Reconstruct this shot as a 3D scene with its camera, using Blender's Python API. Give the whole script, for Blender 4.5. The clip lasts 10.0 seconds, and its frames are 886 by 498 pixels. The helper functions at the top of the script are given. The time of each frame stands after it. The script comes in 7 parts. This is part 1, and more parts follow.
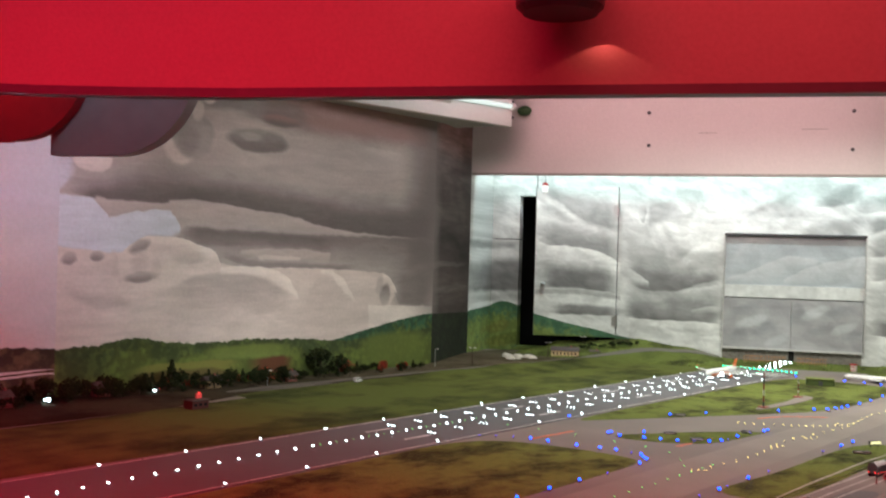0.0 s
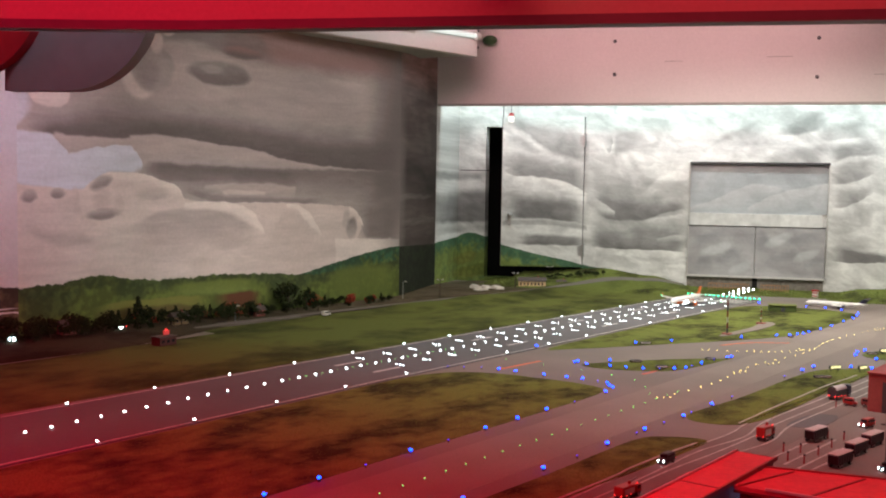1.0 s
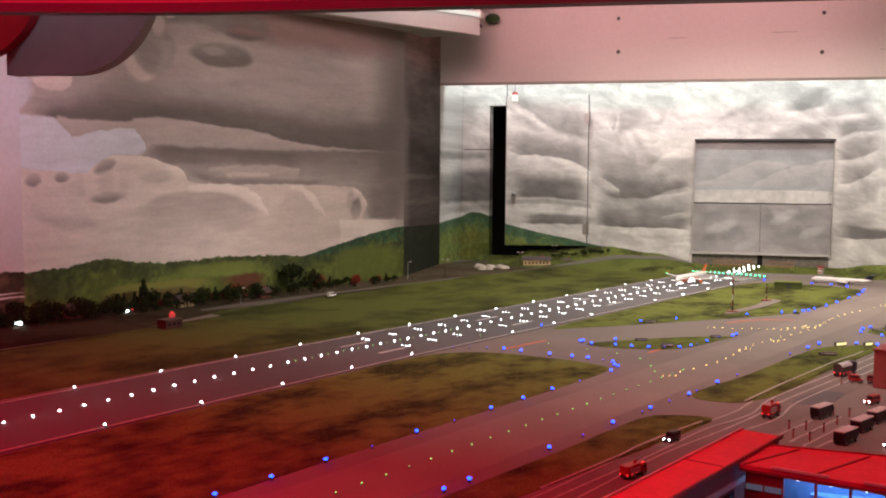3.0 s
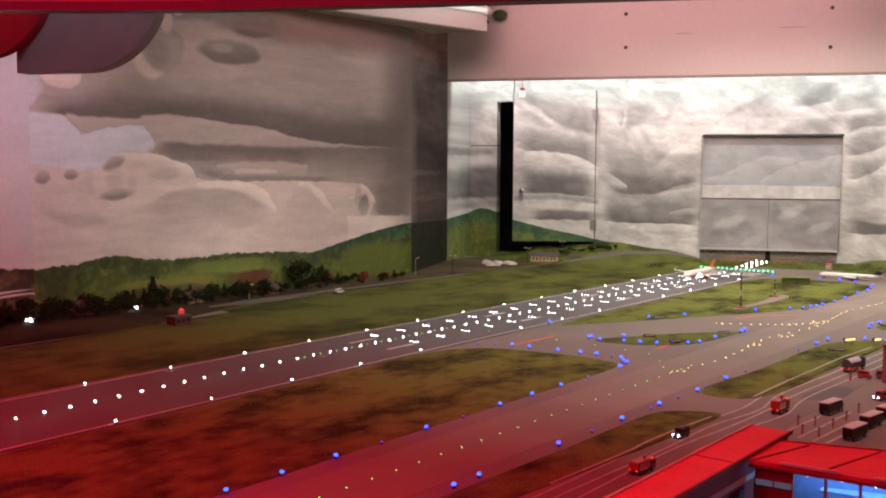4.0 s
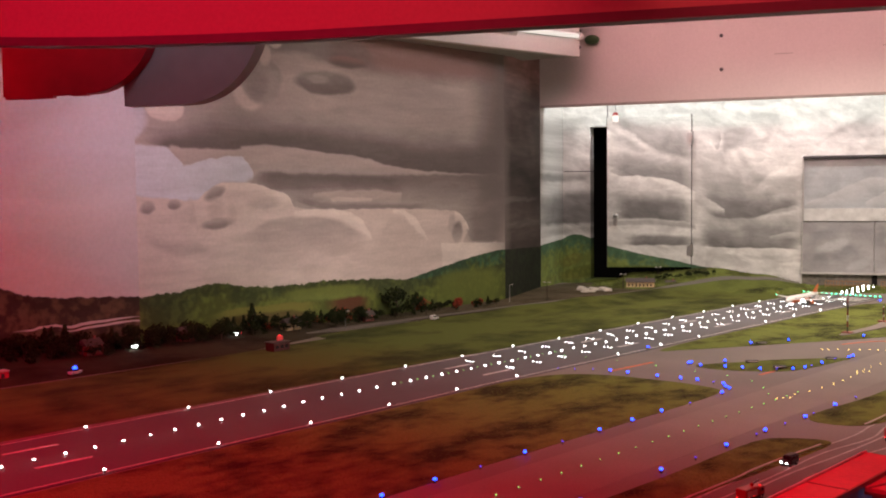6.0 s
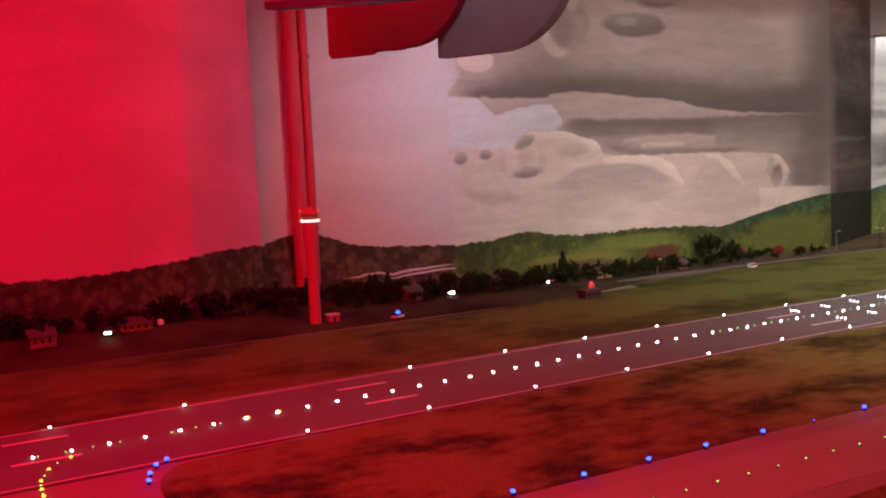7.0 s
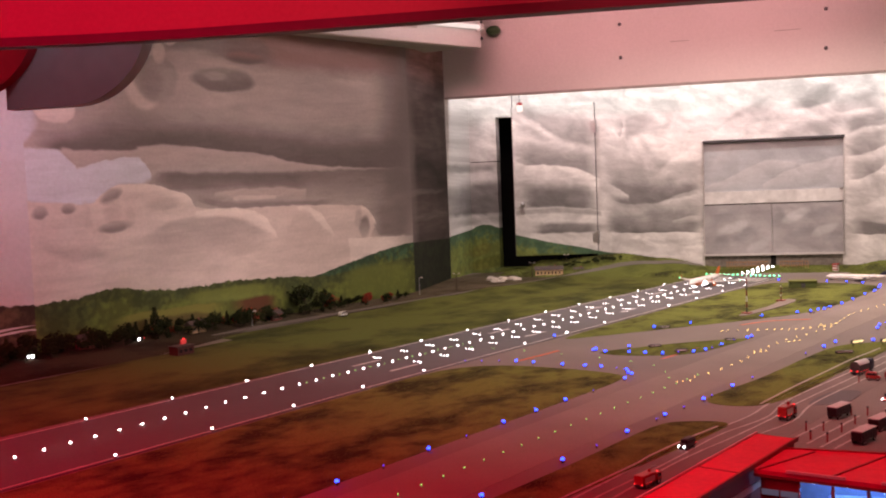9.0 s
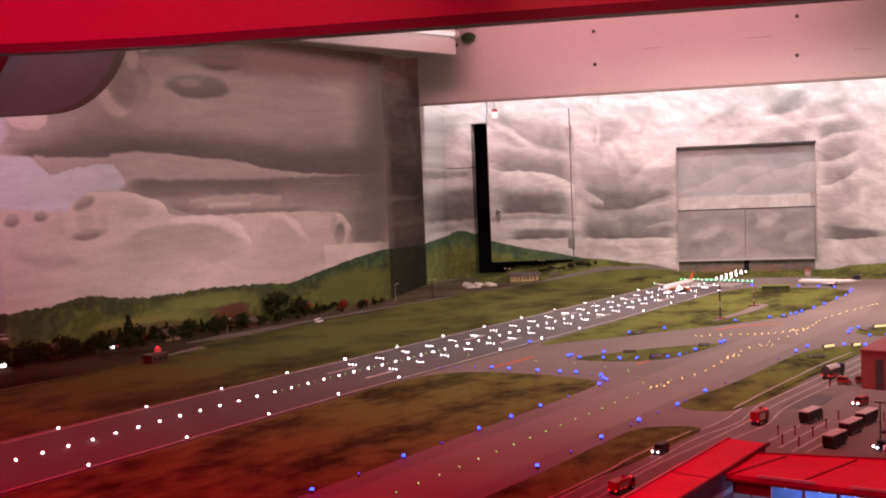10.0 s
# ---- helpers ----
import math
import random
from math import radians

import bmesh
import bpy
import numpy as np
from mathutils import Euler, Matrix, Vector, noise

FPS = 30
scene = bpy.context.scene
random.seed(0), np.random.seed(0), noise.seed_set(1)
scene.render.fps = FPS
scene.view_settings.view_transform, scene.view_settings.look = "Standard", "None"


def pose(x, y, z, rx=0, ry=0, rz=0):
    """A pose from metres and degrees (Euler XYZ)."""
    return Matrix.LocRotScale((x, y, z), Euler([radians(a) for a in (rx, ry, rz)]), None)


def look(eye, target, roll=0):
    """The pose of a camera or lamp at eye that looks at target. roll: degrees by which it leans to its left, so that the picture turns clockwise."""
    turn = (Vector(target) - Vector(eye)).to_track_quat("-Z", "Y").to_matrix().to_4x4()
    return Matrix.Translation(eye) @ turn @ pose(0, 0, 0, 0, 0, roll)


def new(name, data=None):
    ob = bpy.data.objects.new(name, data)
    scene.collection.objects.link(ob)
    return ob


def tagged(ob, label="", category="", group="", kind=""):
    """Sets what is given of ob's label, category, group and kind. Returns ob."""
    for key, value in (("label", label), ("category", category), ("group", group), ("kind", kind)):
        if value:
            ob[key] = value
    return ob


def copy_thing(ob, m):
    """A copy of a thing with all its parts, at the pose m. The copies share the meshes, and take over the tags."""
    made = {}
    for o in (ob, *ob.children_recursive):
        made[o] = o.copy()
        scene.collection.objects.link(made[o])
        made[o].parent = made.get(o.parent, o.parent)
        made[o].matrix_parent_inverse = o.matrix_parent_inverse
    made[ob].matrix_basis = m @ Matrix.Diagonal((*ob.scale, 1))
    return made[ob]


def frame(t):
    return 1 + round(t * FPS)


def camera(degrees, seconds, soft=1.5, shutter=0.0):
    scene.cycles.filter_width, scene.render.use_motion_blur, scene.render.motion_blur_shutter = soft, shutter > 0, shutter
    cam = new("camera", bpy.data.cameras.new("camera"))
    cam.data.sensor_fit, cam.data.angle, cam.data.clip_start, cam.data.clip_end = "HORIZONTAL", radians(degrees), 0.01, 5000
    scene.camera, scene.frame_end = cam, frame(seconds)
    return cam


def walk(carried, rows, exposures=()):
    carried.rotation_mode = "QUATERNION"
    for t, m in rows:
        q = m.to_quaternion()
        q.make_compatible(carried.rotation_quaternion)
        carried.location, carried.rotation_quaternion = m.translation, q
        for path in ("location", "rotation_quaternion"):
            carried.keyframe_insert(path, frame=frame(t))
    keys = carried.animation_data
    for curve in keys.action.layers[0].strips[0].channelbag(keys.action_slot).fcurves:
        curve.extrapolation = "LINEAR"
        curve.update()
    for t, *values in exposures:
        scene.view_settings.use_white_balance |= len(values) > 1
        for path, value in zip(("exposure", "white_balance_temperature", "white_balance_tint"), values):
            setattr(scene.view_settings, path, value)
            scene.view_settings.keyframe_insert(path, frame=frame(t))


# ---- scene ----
cam = camera(47.1, 10.0, soft=2.0, shutter=0.4)
PATH = [
    (0, (-0.022, 0.03, 0.702), (-1.311, 1.56, 0.711), 1.6),
    (0.5, (-0.028, 0.035, 0.703), (-1.275, 1.596, 0.632), 1.3),
    (1, (-0.027, 0.04, 0.709), (-1.261, 1.609, 0.584), 0.9),
    (1.5, (-0.023, 0.046, 0.71), (-1.246, 1.623, 0.581), 0.5),
    (2, (-0.019, 0.046, 0.714), (-1.232, 1.629, 0.556), 0.5),
    (2.5, (-0.023, 0.043, 0.716), (-1.249, 1.615, 0.547), 0.6),
    (2.7, (-0.027, 0.043, 0.714), (-1.259, 1.609, 0.548), 0.5),
    (3.8, (-0.026, 0.038, 0.714), (-1.273, 1.592, 0.542), 0.2),
    (4, (-0.028, 0.034, 0.716), (-1.277, 1.586, 0.542), 0.2),
    (4.5, (-0.044, 0.037, 0.709), (-1.408, 1.489, 0.53), -0.7),
    (5, (-0.048, 0.045, 0.706), (-1.465, 1.445, 0.528), -1.1),
    (5.2, (-0.043, 0.047, 0.702), (-1.462, 1.449, 0.551), -0.9),
    (6.2, (-0.042, 0.026, 0.7), (-1.43, 1.468, 0.587), -0.6),
    (6.3, (-0.047, 0.027, 0.695), (-1.487, 1.411, 0.572), -0.8),
    (6.5, (-0.069, 0.039, 0.679), (-1.679, 1.215, 0.522), -2.3),
    (7, (-0.102, 0.039, 0.671), (-1.846, 1.0, 0.48), -2.7),
    (7.2, (-0.099, 0.051, 0.67), (-1.849, 0.999, 0.468), -3.5),
    (7.5, (-0.114, 0.065, 0.661), (-1.738, 1.219, 0.485), -2.7),
    (8, (-0.042, 0.077, 0.689), (-1.484, 1.454, 0.529), -2.3),
    (8.5, (-0.025, 0.08, 0.707), (-1.35, 1.572, 0.561), -2.4),
    (9, (-0.015, 0.078, 0.714), (-1.279, 1.622, 0.576), -2.3),
    (9.5, (-0.017, 0.091, 0.711), (-1.252, 1.66, 0.593), -2.2),
    (10, (-0.007, 0.076, 0.719), (-1.235, 1.65, 0.59), -2.4),
]
EXPOSURES = [(0, 0.14, 5850, -8), (1, 0.08, 6150, -1), (2, 0.06, 6350, 3), (2.5, -0.05, 6600, 8), (4, 0.0, 6800, 12), (5, 0.03, 6900, 14), (6.2, -0.1, 7000, 15), (6.55, -0.08, 7000, 16), (7.0, 0.18, 6850, 16), (7.5, 0.32, 7050, 14), (8.0, 0.32, 7050, 16), (8.5, 0.16, 7250, 22), (9, -0.04, 7350, 29), (9.5, -0.08, 7400, 38), (10, -0.11, 7400, 46)]
walk(cam, [(t, look(eye, target, roll)) for t, eye, target, roll in PATH], EXPOSURES)

# ---------------------------------------------------------------- light
world = bpy.data.worlds.new("room_air")
scene.world = world
world.use_nodes = True
world.node_tree.nodes["Background"].inputs[0].default_value = (1.0, 0.86, 0.8, 1)
world.node_tree.nodes["Background"].inputs[1].default_value = 0.003


def area_lamp(name, eye, target, size, size_y, power, colour, spread=180):
    data = bpy.data.lights.new(name, "AREA")
    data.shape, data.size, data.size_y, data.energy, data.color = "RECTANGLE", size, size_y, power, colour
    data.spread = radians(spread)
    ob = new(name, data)
    ob.matrix_world = look(eye, target)
    return ob


ND = Vector((-0.454, 0.891, 0))     # towards the layout, square to the red fascia
FD = Vector((0.891, 0.454, 0))      # along the fascia
BD = Vector((0.915, 0.403, 0))      # along the back wall
NB = Vector((-0.403, 0.915, 0))     # away from the room, through the back wall
BACK, BEAM = 7.483, 7.0             # distance of the back wall and of the beam's front along NB


def at_back(s, z, d=BACK):
    """A point s metres along the back wall from the foot of NB, at d along NB."""
    p = NB * d + BD * s
    return Vector((p.x, p.y, z))


# long lamp hidden behind the beam, over the back wall
LX, LZ = BD, (NB * -0.12 + Vector((0, 0, 1.0))).normalized()
lamp = area_lamp("cove_lamp", (0, 0, 0), (0, 0, -1), 5.2, 0.06, 22.5, (0.91, 0.965, 0.955))
lamp.matrix_world = Matrix.Translation(at_back(0.8, 1.55, 7.11)) @ Matrix((LX, LZ.cross(LX), LZ)).transposed().to_4x4()


def along_fascia(name, s, d, z, aim_d, aim_z, length, width, power, colour, spread=180):
    """A row of lamps parallel to the fascia, s along it and d from the visitors' side."""
    z_axis = (ND * (d - aim_d) + Vector((0, 0, z - aim_z))).normalized()
    ob = area_lamp(name, (0, 0, 0), (0, 0, -1), length, width, power, colour, spread)
    q = ND * d + FD * s
    ob.matrix_world = Matrix.Translation((q.x, q.y, z)) @ Matrix((FD, z_axis.cross(FD), z_axis)).transposed().to_4x4()
    return ob


# red stage lamps on the visitors' side of the fascia, neutral ones behind it; none in view
along_fascia("red_lamps_left", -1.95, 1.2, 2.05, 1.7, 0.0, 1.8, 0.2, 50, (1.0, 0.004, 0.055), 140)
along_fascia("red_lamps_middle", 0.1, 1.6, 2.05, 2.3, 0.0, 1.8, 0.2, 26, (1.0, 0.06, 0.085))
# unseen fill behind the fascia, added to redden the recess wall
area_lamp("red_recess_fill", (-3.3, 1.7, 1.6), (-4.3, 1.52, 0.75), 0.25, 0.25, 4.8, (1.0, 0.12, 0.2))
along_fascia("layout_lamps", 0.45, 2.95, 2.1, 4.6, 0.0, 2.7, 0.2, 25, (1.0, 0.80, 0.73), 110)
along_fascia("layout_lamps_back", 0.75, 5.6, 2.1, 5.9, 0.0, 2.4, 0.2, 46, (1.0, 0.84, 0.74), 122)
# unseen fills added to brighten the cloud wall and the recess
wash = area_lamp("wall_wash_fill", (-1.4, 3.3, 2.1), (-4.2, 3.3, 1.08), 0.12, 2.7, 7.2, (1.0, 0.82, 0.77), 48)
area_lamp("recess_fill", (-2.2, 2.62, 2.1), (-4.3, 2.15, 0.85), 0.2, 0.2, 1.55, (0.97, 0.68, 0.76), 38)
# added fills without fixtures: lilac for the recess, pale for the duct casing
q = ND * 1.9 + FD * -1.5
area_lamp("lilac_fill", (q.x, q.y, 2.0), (-4.3, 1.8, 0.8), 0.3, 0.3, 0.15, (0.95, 0.5, 0.7), 120)
q, aim = ND * 2.72 + FD * -1.35, ND * 3.1 + FD * -2.0
area_lamp("casing_fill", (q.x, q.y, 1.9), (aim.x, aim.y, 1.15), 0.1, 0.1, 0.52, (0.97, 0.84, 0.95), 75)
# extra unseen fills: pink on the beam, warm white on the soffit face
along_fascia("beam_fill", 0.0, 4.6, 2.0, 7.0, 1.72, 2.8, 0.12, 6.3, (1.0, 0.48, 0.51), 46)
area_lamp("soffit_fill", (-2.6, 4.6, 2.15), (-4.0, 4.5, 1.8), 0.3, 0.8, 3.2, (1.0, 0.84, 0.84), 80)
spot = bpy.data.lights.new("fascia_spot", "SPOT")
spot.energy, spot.color, spot.spot_size, spot.spot_blend, spot.shadow_soft_size = 0.28, (1.0, 0.15, 0.12), radians(122), 0.06, 0.003
q = ND * 2.556 + FD * -0.205
new("fascia_spot", spot).matrix_world = look((q.x, q.y, 1.26), (q.x, q.y, 0))


# ---------------------------------------------------------------- helpers
def node_mat(name):
    m = bpy.data.materials.new(name)
    m.use_nodes = True
    return m, m.node_tree, m.node_tree.nodes["Principled BSDF"]


def plain(name, colour, rough=0.6, metal=0.0, vary=0.12, scale=30.0, bump=0.0, fine=6.0):
    """Paint, plastic or metal with two scales of variation and a little relief."""
    m, nt, bsdf = node_mat(name)
    co = nt.nodes.new("ShaderNodeTexCoord")
    big, small = nt.nodes.new("ShaderNodeTexNoise"), nt.nodes.new("ShaderNodeTexNoise")
    big.inputs["Scale"].default_value, small.inputs["Scale"].default_value = scale, scale * fine
    big.inputs["Detail"].default_value, small.inputs["Detail"].default_value = 4, 3
    add = nt.nodes.new("ShaderNodeMath")
    add.operation = "ADD"
    ramp = nt.nodes.new("ShaderNodeMapRange")
    ramp.inputs["From Min"].default_value, ramp.inputs["From Max"].default_value = 0.7, 1.3
    ramp.inputs["To Min"].default_value, ramp.inputs["To Max"].default_value = 1 - vary, 1 + vary
    mul = nt.nodes.new("ShaderNodeVectorMath")
    mul.operation = "MULTIPLY"
    mul.inputs[0].default_value = colour[:3]
    for n in (big, small):
        nt.links.new(co.outputs["Object"], n.inputs["Vector"])
    nt.links.new(big.outputs["Fac"], add.inputs[0])
    nt.links.new(small.outputs["Fac"], add.inputs[1])
    nt.links.new(add.outputs[0], ramp.inputs["Value"])
    nt.links.new(ramp.outputs[0], mul.inputs[1])
    nt.links.new(mul.outputs[0], bsdf.inputs["Base Color"])
    bsdf.inputs["Roughness"].default_value, bsdf.inputs["Metallic"].default_value = rough, metal
    if bump:
        b = nt.nodes.new("ShaderNodeBump")
        b.inputs["Strength"].default_value, b.inputs["Distance"].default_value = bump, 0.002
        nt.links.new(small.outputs["Fac"], b.inputs["Height"])
        nt.links.new(b.outputs[0], bsdf.inputs["Normal"])
    return m


def glow(name, colour, power):
    m, nt, bsdf = node_mat(name)
    bsdf.inputs["Base Color"].default_value = (0.04, 0.04, 0.04, 1)
    bsdf.inputs["Emission Color"].default_value = (*colour, 1)
    bsdf.inputs["Emission Strength"].default_value = power
    return m


def mesh_of(bm, name, *mats, smooth=False):
    me = bpy.data.meshes.new(name)
    bm.to_mesh(me)
    bm.free()
    for m in mats:
        me.materials.append(m)
    if smooth:
        for p in me.polygons:
            p.use_smooth = True
    return me


def part(name, bm, material, parent=None, label="", smooth=False):
    ob = new(name, mesh_of(bm, name, material, smooth=smooth))
    if parent:
        ob.parent = parent
    if label:
        ob["label"] = label
    return ob


def thing(name, m=None, label="", category="", group="", kind=""):
    ob = new(name)
    ob.empty_display_size = 0.05
    if m is not None:
        ob.matrix_world = m
    return tagged(ob, label, category, group, kind)


def box(bm, x0, y0, z0, x1, y1, z1, bevel=0.0):
    vs = bmesh.ops.create_cube(bm, size=1)["verts"]
    bmesh.ops.scale(bm, vec=(x1 - x0, y1 - y0, z1 - z0), verts=vs)
    bmesh.ops.translate(bm, vec=((x0 + x1) / 2, (y0 + y1) / 2, (z0 + z1) / 2), verts=vs)
    if bevel:
        es = {e for v in vs for e in v.link_edges}
        bmesh.ops.bevel(bm, geom=list(es), offset=bevel, segments=2, affect="EDGES")
    return bm


def bbox(*a, bevel=0.0):
    return box(bmesh.new(), *a, bevel=bevel)


def rod(bm, a, b, r0, r1=None, seg=10):
    """A round rod from a to b."""
    a, b = Vector(a), Vector(b)
    d = b - a
    m = Matrix.Translation((a + b) / 2) @ d.to_track_quat("Z", "Y").to_matrix().to_4x4()
    bmesh.ops.create_cone(bm, cap_ends=True, segments=seg, radius1=r0, radius2=r0 if r1 is None else r1, depth=d.length, matrix=m)
    return bm


def ball(bm, c, r, u=12, v=8, scale=(1, 1, 1)):
    bmesh.ops.create_uvsphere(bm, u_segments=u, v_segments=v, radius=r, matrix=Matrix.Translation(c) @ Matrix.Diagonal((*scale, 1)))
    return bm


def slab(points, z0, z1):
    """An upright prism on a closed outline in plan."""
    bm = bmesh.new()
    f = bm.faces.new([bm.verts.new((x, y, z0)) for x, y in points])
    if f.normal.z > 0 or f.calc_area() == 0:
        pass
    bm.normal_update()
    if f.normal.z > 0:
        f.normal_flip()
    top = bmesh.ops.extrude_face_region(bm, geom=[f])["geom"]
    bmesh.ops.translate(bm, vec=(0, 0, z1 - z0), verts=[v for v in top if isinstance(v, bmesh.types.BMVert)])
    bmesh.ops.recalc_face_normals(bm, faces=bm.faces)
    return bm


def smooth_loop(points, per=6):
    """A closed outline rounded through its points."""
    out, n = [], len(points)
    for i in range(n):
        p0, p1, p2, p3 = (Vector((*points[(i + k - 1) % n], 0)) for k in range(4))
        for k in range(per):
            t = k / per
            q = 0.5 * (2 * p1 + (p2 - p0) * t + (2 * p0 - 5 * p1 + 4 * p2 - p3) * t * t + (3 * p1 - p0 - 3 * p2 + p3) * t ** 3)
            out.append((q.x, q.y))
    return out


def panel_on(origin, along, s0, s1, z0, z1, thick, out):
    """A wall piece: a box with its face on the line through origin along 'along', thick metres to the far side of 'out'."""
    bm = bmesh.new()
    a, o = Vector(along).normalized(), Vector(out).normalized()
    corners = []
    for d in (0, -thick):
        for s, z in ((s0, z0), (s1, z0), (s1, z1), (s0, z1)):
            p = Vector(origin) + a * s + o * d
            corners.append(bm.verts.new((p.x, p.y, z)))
    c = corners
    for q in ((0, 1, 2, 3), (7, 6, 5, 4), (0, 4, 5, 1), (1, 5, 6, 2), (2, 6, 7, 3), (3, 7, 4, 0)):
        bm.faces.new([c[i] for i in q])
    bmesh.ops.recalc_face_normals(bm, faces=bm.faces)
    return bm


# ---------------------------------------------------------------- painted backdrops
TONES = {
    "white": (0.80, 0.735, 0.69), "pale": (0.66, 0.585, 0.55), "mid": (0.43, 0.385, 0.37), "warm": (0.52, 0.455, 0.43),
    "dark": (0.22, 0.192, 0.187), "dusk": (0.155, 0.133, 0.13), "olive": (0.345, 0.325, 0.30), "blue": (0.60, 0.63, 0.70),
    "snow": (0.80, 0.80, 0.785), "fog": (0.66, 0.66, 0.65), "ash": (0.43, 0.43, 0.425), "slate": (0.275, 0.27, 0.27), "storm": (0.17, 0.165, 0.165),
    "teal": (0.035, 0.095, 0.05), "leaf": (0.115, 0.155, 0.028), "wood": (0.022, 0.042, 0.013), "field": (0.2, 0.205, 0.045),
    "earth": (0.115, 0.042, 0.017), "meadow": (0.16, 0.205, 0.04), "bark": (0.09, 0.062, 0.036), "haze": (0.57, 0.585, 0.65), "clod": (0.125, 0.095, 0.028), "peak": (0.066, 0.15, 0.08), "lea": (0.19, 0.25, 0.06),
    "rose": (0.62, 0.56, 0.58), "rust": (0.36, 0.225, 0.21), "rose_redlit": (0.72, 0.2, 0.37), "moss": (0.065, 0.046, 0.024), "grove": (0.055, 0.08, 0.022), "shade_brown": (0.092, 0.075, 0.07), "shade_black": (0.046, 0.037, 0.034), "shade_green": (0.012, 0.02, 0.007),
    "steel": (0.38, 0.40, 0.42), "lead": (0.26, 0.265, 0.275), "pewter": (0.36, 0.35, 0.36), "silver": (0.50, 0.51, 0.52),
}


class Mural:
    """A painter's backdrop: strokes laid one over another on a wall, in metres along it (u) and up (v)."""

    def __init__(self, name, along, wobble=0.05, rough=0.85, grain=0.035):
        self.m, self.nt, self.bsdf = node_mat(name)
        self.bsdf.inputs["Roughness"].default_value = rough
        self.grain = grain
        co = self.add("ShaderNodeTexCoord").outputs["Object"]
        self.co = co
        warp = self.add("ShaderNodeTexNoise")
        warp.inputs["Scale"].default_value, warp.inputs["Detail"].default_value, warp.inputs["Distortion"].default_value = 3.5, 5, 0.8
        self.link(co, warp.inputs["Vector"])
        sep = self.add("ShaderNodeSeparateColor")
        self.link(warp.outputs["Color"], sep.inputs[0])
        dot = self.add("ShaderNodeVectorMath")
        dot.operation = "DOT_PRODUCT"
        dot.inputs[1].default_value = along
        self.link(co, dot.inputs[0])
        self.u0 = dot.outputs["Value"]
        xyz = self.add("ShaderNodeSeparateXYZ")
        self.link(co, xyz.inputs[0])
        self.v0 = xyz.outputs["Z"]
        self.u = self.math("MULTIPLY_ADD", self.math("SUBTRACT", sep.outputs[0], 0.5), wobble * 4, self.u0)
        self.v = self.math("MULTIPLY_ADD", self.math("SUBTRACT", sep.outputs[1], 0.5), wobble * 2.2, self.v0)
        fine = self.add("ShaderNodeTexNoise")
        fine.inputs["Scale"].default_value, fine.inputs["Detail"].default_value = 11.0, 4
        self.link(co, fine.inputs["Vector"])
        fs = self.add("ShaderNodeSeparateColor")
        self.link(fine.outputs["Color"], fs.inputs[0])
        self.ub = self.math("MULTIPLY_ADD", self.math("SUBTRACT", fs.outputs[0], 0.5), 0.05, self.u0)
        self.vb = self.math("MULTIPLY_ADD", self.math("SUBTRACT", fs.outputs[1], 0.5), 0.03, self.v0)
        self.colour, self.green = None, None

    def add(self, kind):
        return self.nt.nodes.new(kind)

    def link(self, a, b):
        self.nt.links.new(a, b)

    def math(self, op, *args):
        n = self.add("ShaderNodeMath")
        n.operation = op
        for i, a in enumerate(args):
            if isinstance(a, (int, float)):
                n.inputs[i].default_value = a
            else:
                self.link(a, n.inputs[i])
        return n.outputs[0]

    def step(self, x, lo, hi, a=0.0, b=1.0):
        n = self.add("ShaderNodeMapRange")
        n.interpolation_type = "SMOOTHSTEP"
        for key, val in (("From Min", lo), ("From Max", hi), ("To Min", a), ("To Max", b)):
            n.inputs[key].default_value = val
        self.link(x, n.inputs["Value"])
        return n.outputs[0]

    def mix(self, fac, a, b):
        n = self.add("ShaderNodeMix")
        n.data_type = "RGBA"
        for sock, val in ((n.inputs[0], fac), (n.inputs[6], a), (n.inputs[7], b)):
            if isinstance(val, str):
                sock.default_value = (*TONES[val], 1)
            elif isinstance(val, (int, float)):
                sock.default_value = val
            else:
                self.link(val, sock)
        return n.outputs[2]

    def ground(self, *stops):
        """Colours from below upwards: (height, tone)."""
        r = self.add("ShaderNodeValToRGB")
        lo, hi = stops[0][0], stops[-1][0]
        while len(r.color_ramp.elements) < len(stops):
            r.color_ramp.elements.new(0.5)
        for e, (h, tone) in zip(r.color_ramp.elements, stops):
            e.position, e.color = (h - lo) / (hi - lo), (*TONES[tone], 1)
        self.link(self.step_linear(self.v, lo, hi), r.inputs[0])
        self.colour = r.outputs[0]

    def step_linear(self, x, lo, hi):
        n = self.add("ShaderNodeMapRange")
        n.inputs["From Min"].default_value, n.inputs["From Max"].default_value = lo, hi
        self.link(x, n.inputs["Value"])
        return n.outputs[0]

    def billow(self, scale, stretch, amount, lean=0.0, shift=0.0):
        """Rolling cloud texture, brighter and darker than the ground."""
        comb = self.add("ShaderNodeCombineXYZ")
        self.link(self.math("MULTIPLY_ADD", self.v0, lean, self.u0), comb.inputs[0])
        self.link(self.math("MULTIPLY", self.v0, stretch), comb.inputs[1])
        comb.inputs[2].default_value = shift
        n = self.add("ShaderNodeTexNoise")
        n.inputs["Scale"].default_value, n.inputs["Detail"].default_value = scale, 6
        n.inputs["Roughness"].default_value, n.inputs["Distortion"].default_value = 0.5, 1.1
        self.link(comb.outputs[0], n.inputs["Vector"])
        f = self.step(n.outputs["Fac"], 0.33, 0.67, 1 - amount, 1 + amount)
        s = self.add("ShaderNodeVectorMath")
        s.operation = "SCALE"
        self.link(self.colour, s.inputs[0])
        self.link(f, s.inputs["Scale"])
